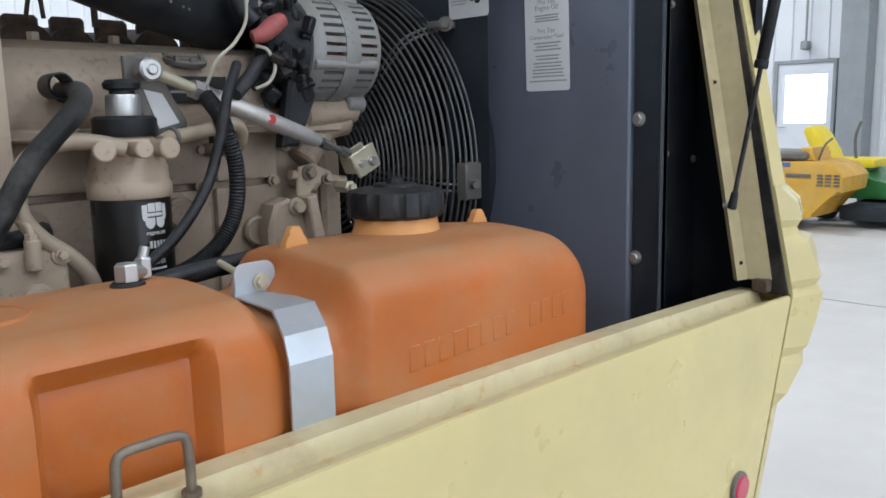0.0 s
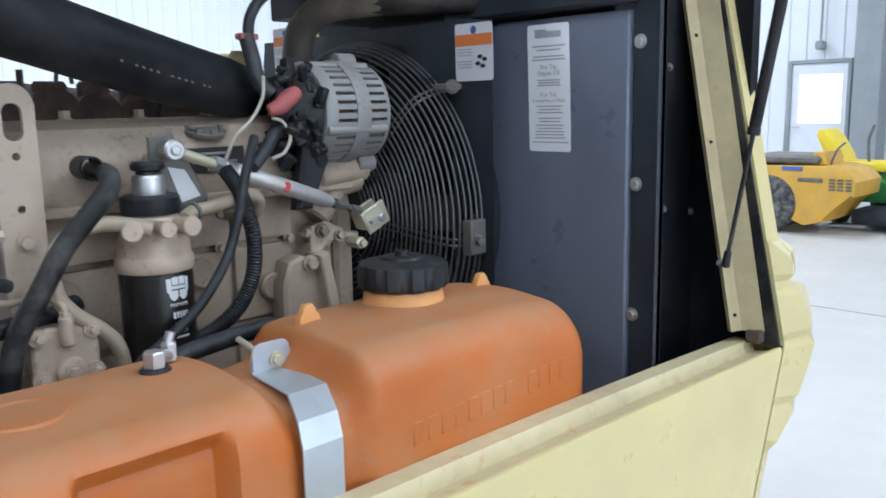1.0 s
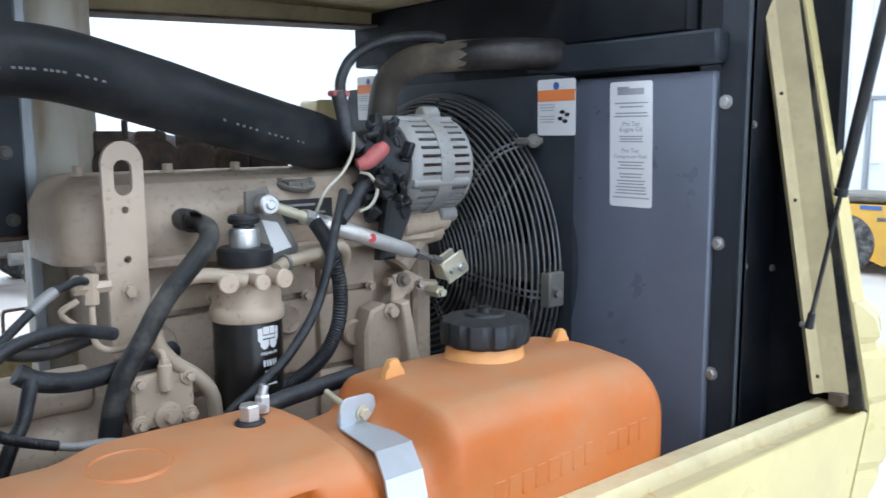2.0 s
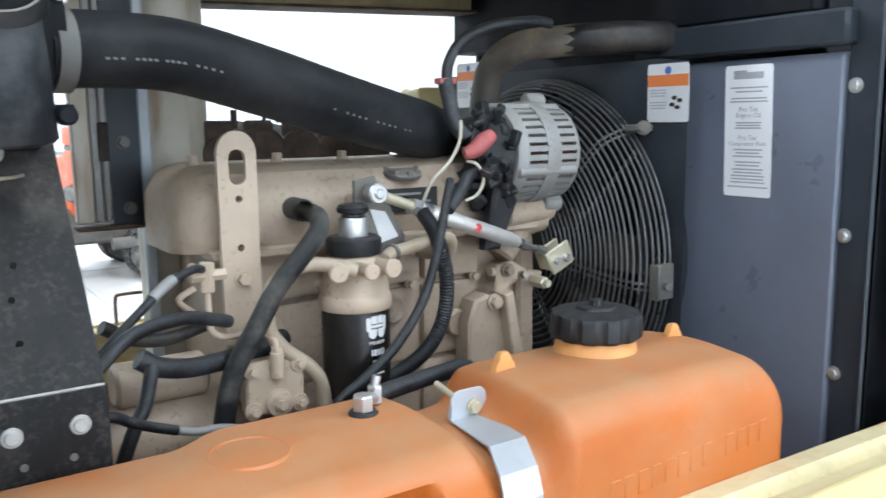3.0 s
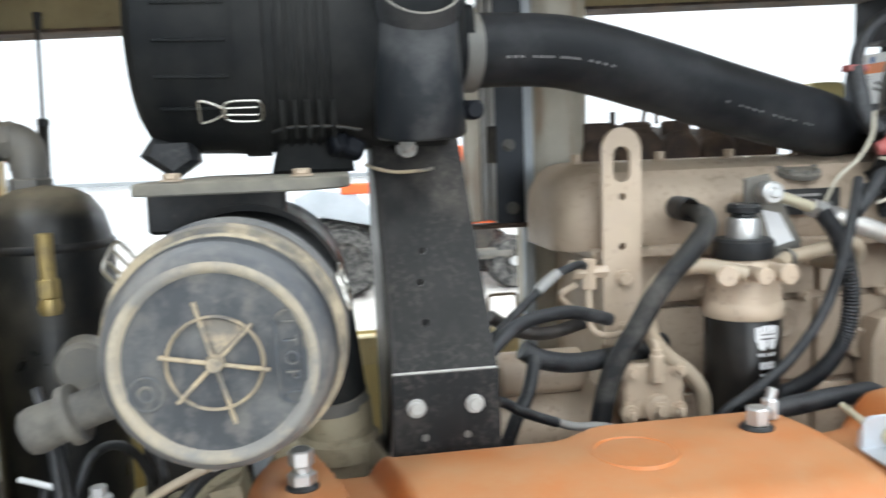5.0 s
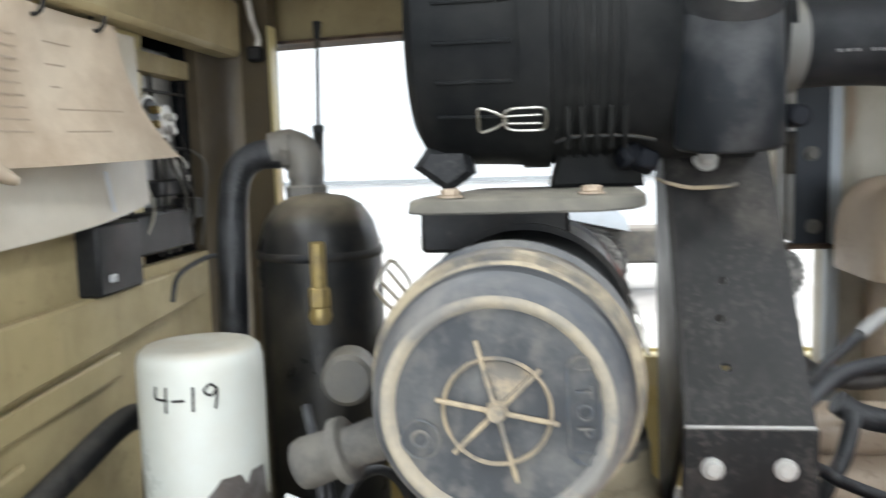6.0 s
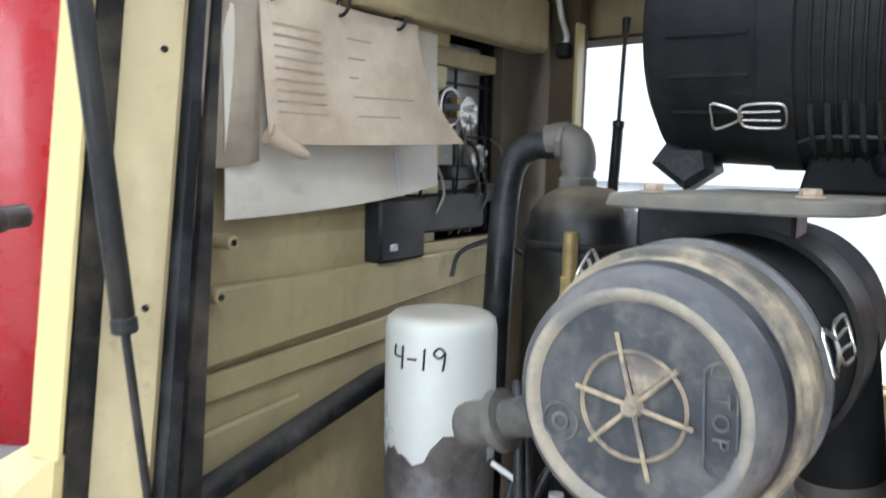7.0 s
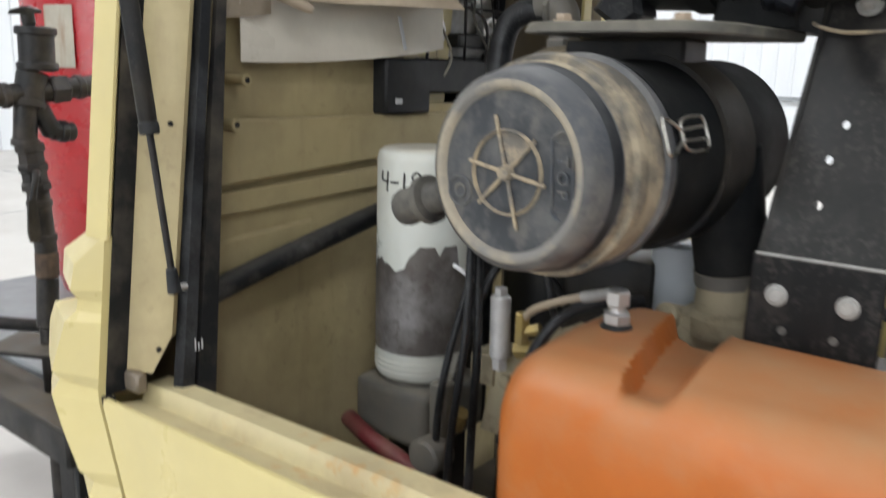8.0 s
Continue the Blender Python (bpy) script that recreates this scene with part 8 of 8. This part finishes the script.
for y0_, y1_ in ((0.28, 0.38), (0.95, 1.05)):
    bm = B()
    box(bm, -2.7, -1.35, y0_, y1_, 0.585, 0.655, 0.01)
    part("beam", bm, BLACK, fr)
for x0_, y0_ in ((-1.46, 0.29), (-2.68, 0.29), (-2.68, 0.96), (-1.46, 0.96)):
    bm = B()
    box(bm, x0_, x0_ + 0.08, y0_, y0_ + 0.08, 0.0, 0.585, 0.01)
    part("leg", bm, BLACK, fr)
bm = B()
box(bm, -1.75, -1.22, 0.20, 0.275, 0.635, 0.715, 0.006)
part("box_section", bm, BLACK, fr, "black square tube arm")
bm = B()
box(bm, -1.235, -1.218, 0.215, 0.30, 0.30, 0.70, 0.004)
part("end_plate", bm, BLACK, fr, "black upright end plate")
bm = B()
box(bm, -2.65, -1.40, 0.38, 0.95, 0.60, 0.665, 0.006)
part("deck_sheet", bm, STEELGREY, fr)
bm = B()
box(bm, -0.11, 0.11, -0.055, 0.055, -0.006, 0.006, 0.003, m=Matrix.Translation((-1.62, 0.335, 0.765)) @ Euler((0.12, -0.08, 0.3)).to_matrix().to_4x4())
part("cover_flap", bm, BLACK, fr, "loose dark flap")
bm = B()
hose(bm, [(-2.5, 0.16, 0.74), (-2.2, 0.22, 0.76), (-2.0, 0.35, 0.74), (-1.9, 0.55, 0.70), (-1.95, 0.75, 0.68)], 0.018, 12)
part("chain_hose", bm, PRESSBLACK, fr, "oily hose lying on the skid")

# yellow ride-on trencher and green mower by the east wall
ro = thing("yellow_trencher", "yellow walk-behind trencher with vents and a dark deck", "trencher", at=(9.3, 2.9, 0))
bm = B()
prism(bm, [(3.55, 0.30), (3.55, 0.74), (2.60, 0.76), (2.42, 0.72), (2.32, 0.60), (2.34, 0.44), (2.52, 0.36), (2.62, 0.16), (2.85, 0.10), (3.0, 0.16), (3.05, 0.30)], (9.0, 0, 0), (0, 1, 0), (0, 0, 1), (0.8, 0, 0), 0.03, 2)
part("body", bm, MACHINE_YELLOW, ro)
bm = B()
box(bm, 9.05, 9.75, 2.72, 3.5, 0.765, 0.86, 0.03)
part("engine_deck", bm, CASTGREY, ro, "dark engine deck")
bm = B()
prism(bm, [(2.66, 0.76), (2.86, 0.76), (2.80, 0.90), (2.70, 0.90)], (9.1, 0, 0), (0, 1, 0), (0, 0, 1), (0.5, 0, 0), 0.01)
part("tool_bracket", bm, MACHINE_YELLOW, ro)
bm = B()
box(bm, 8.985, 8.997, 2.66, 2.92, 0.585, 0.625, 0.003)
part("stripe", bm, CASTGREY, ro)
bm = B()
box(bm, 8.985, 8.997, 2.88, 3.10, 0.700, 0.745, 0.003)
part("stripe", bm, INK_BLUE, ro, "blue decal")
for k in range(3):
    for q in range(4):
        bm = B()
        box(bm, 8.988, 8.998, 2.36 + 0.085 * k, 2.42 + 0.085 * k, 0.50 + 0.035 * q, 0.52 + 0.035 * q)
        part("vent_slot", bm, CASTGREY, ro)
bm = B()
lathe(bm, [(0, 0), (0.30, 0), (0.32, 0.02), (0.32, 0.26), (0.30, 0.28), (0, 0.28)], (8.98, 3.25, 0.32), (1, 0, 0), 32)
part("track_wheel", bm, TYRE, ro)
bm = B()
lathe(bm, [(0, 0), (0.30, 0), (0.32, 0.02), (0.32, 0.26), (0.30, 0.28), (0, 0.28)], (9.75, 3.25, 0.32), (1, 0, 0), 32)
part("track_wheel", bm, TYRE, ro)
bm = B()
hose(bm, [(9.2, 2.66, 0.76), (9.2, 2.60, 0.92), (9.25, 2.54, 1.0)], 0.012, 8)
part("lever", bm, CASTGREY, ro)
ro.location.y += 0.10
mw = thing("green_mower", "green ride-on mower with a yellow seat", "mower", at=(10.9, 2.9, 0))
bm = B()
prism(bm, [(2.95, 0.28), (2.95, 0.60), (2.78, 0.66), (2.62, 0.60), (2.45, 0.46), (1.70, 0.40), (1.60, 0.28)], (10.0, 0, 0), (0, 1, 0), (0, 0, 1), (1.3, 0, 0), 0.04, 2)
part("body", bm, GREEN, mw)
bm = B()
prism(bm, [(3.22, 0.70), (3.38, 1.02), (3.36, 1.09), (3.28, 1.10), (3.18, 1.0), (3.06, 0.78), (3.02, 0.70)], (10.35, 0, 0), (0, 1, 0), (0, 0, 1), (0.45, 0, 0), 0.03, 2)
part("seat_back", bm, SEAT_YELLOW, mw, "bright yellow seat back")
bm = B()
box(bm, 10.2, 10.8, 2.50, 3.16, 0.62, 0.72, 0.03, 2)
part("seat", bm, SEAT_YELLOW, mw, "bright yellow seat")
bm = B()
box(bm, 10.3, 10.8, 2.6, 3.2, 0.36, 0.62, 0.02)
part("seat_base", bm, CASTGREY, mw)
bm = B()
box(bm, 9.55, 11.2, 1.45, 2.65, 0.08, 0.25, 0.05, 2)
part("cutting_deck", bm, SHROUD, mw, "dark mower deck")
bm = B()
hose(bm, [(10.4, 2.75, 0.6), (10.38, 2.78, 0.95), (10.42, 2.74, 1.15)], 0.018, 8)
part("control_lever", bm, CASTGREY, mw)
bm = B()
hose(bm, [(10.4, 2.30, 0.6), (10.38, 2.27, 0.95), (10.42, 2.31, 1.15)], 0.018, 8)
part("control_lever", bm, CASTGREY, mw)
for wx, wy in ((10.2, 1.85), (11.7, 1.85), (10.2, 3.0), (11.7, 3.0)):
    bm = B()
    lathe(bm, [(0, -0.1), (0.2, -0.1), (0.28, -0.08), (0.29, 0), (0.28, 0.08), (0.2, 0.1), (0, 0.1)], (wx, wy, 0.29), (0, 1, 0), 28)
    part("wheel", bm, TYRE, mw)

# orange-red tractor with chunky tyres beyond the far side
tr = thing("orange_tractor", "orange compact tractor with chunky grey-dusted tyres", "tractor", at=(1.2, 7.6, 0))


def tyre(parent, x, y, r, w, name="wheel"):
    bm = B()
    lathe(bm, [(0, -w * 0.3), (r * 0.45, -w * 0.35), (r * 0.55, -w * 0.5), (r * 0.9, -w * 0.5), (r * 0.97, -w * 0.36), (r * 0.97, w * 0.36), (r * 0.9, w * 0.5), (r * 0.55, w * 0.5), (r * 0.45, w * 0.35), (0, w * 0.3)], (x, y, r), (0, 1, 0), 40)
    wh = part(name, bm, TYRE, parent)
    bm = B()
    for k in range(26):
        for row in range(5):
            a = 2 * math.pi * (k + 0.5 * (row % 2)) / 26
            m4 = Matrix.Translation((x, y, r)) @ Matrix.Rotation(a, 4, "Y") @ Matrix.Translation((0, (row - 2) * w * 0.19, r * 0.975)) @ Matrix.Rotation(0.6 * (1 if (k + row) % 2 else -1), 4, "Z")
            box(bm, -r * 0.07, r * 0.07, -w * 0.075, w * 0.075, 0, r * 0.045, m=m4)
    part("tread", bm, TYRE, wh, "blocky tread")


tyre(tr, 0.30, 7.9, 0.38, 0.36)
tyre(tr, 2.10, 7.9, 0.27, 0.30)
tyre(tr, 0.30, 9.1, 0.38, 0.36)
tyre(tr, 2.10, 9.1, 0.27, 0.30)
bm = B()
box(bm, 1.42, 2.5, 8.1, 9.0, 0.62, 1.22, 0.08, 3)
part("hood", bm, ORANGERED, tr)
bm = B()
prism(bm, [(-0.45, 0.90), (0.38, 0.72), (0.36, 0.86), (0.12, 1.08), (-0.3, 1.14), (-0.5, 1.05)], (0.32, 7.66, 0), (1, 0, 0), (0, 0, 1), (0, 1.7, 0), 0.05, 2)
part("fender", bm, GREYPLASTIC, tr, "pale blue-grey fender")
bm = B()
box(bm, 0.30, 0.75, 7.64, 7.7, 1.07, 1.18, 0.02)
part("lamp_panel", bm, ORANGERED, tr, "orange lamp")
bm = B()
box(bm, 1.36, 1.95, 7.66, 8.1, 0.98, 1.30, 0.04, 2)
part("side_cowl", bm, ORANGERED, tr, "bright orange side cowl")
bm = B()
box(bm, 1.36, 1.95, 7.66, 8.1, 1.34, 1.52, 0.04, 2)
part("side_cowl", bm, ORANGERED, tr, "bright orange side cowl")
bm = B()
box(bm, 1.34, 1.97, 7.64, 8.1, 0.80, 0.95, 0.03)
part("bumper", bm, CASTGREY, tr)
bm = B()
box(bm, 1.38, 1.9, 7.7, 8.1, 1.30, 1.34)
part("grille_bar", bm, CASTGREY, tr)
bm = B()
rod(bm, (0.30, 7.85, 0.38), (0.30, 9.15, 0.38), 0.05)
part("axle", bm, ZINC, tr)
bm = B()
box(bm, 0.3, 2.0, 8.25, 8.75, 0.33, 0.70, 0.03); rod(bm, (1.7, 7.8, 0.38), (2.08, 7.8, 0.38), 0.06)
part("chassis", bm, CASTGREY, tr)
bm = B()
rod(bm, (2.10, 7.75, 0.29), (2.10, 9.15, 0.29), 0.05)
part("axle", bm, ZINC, tr)
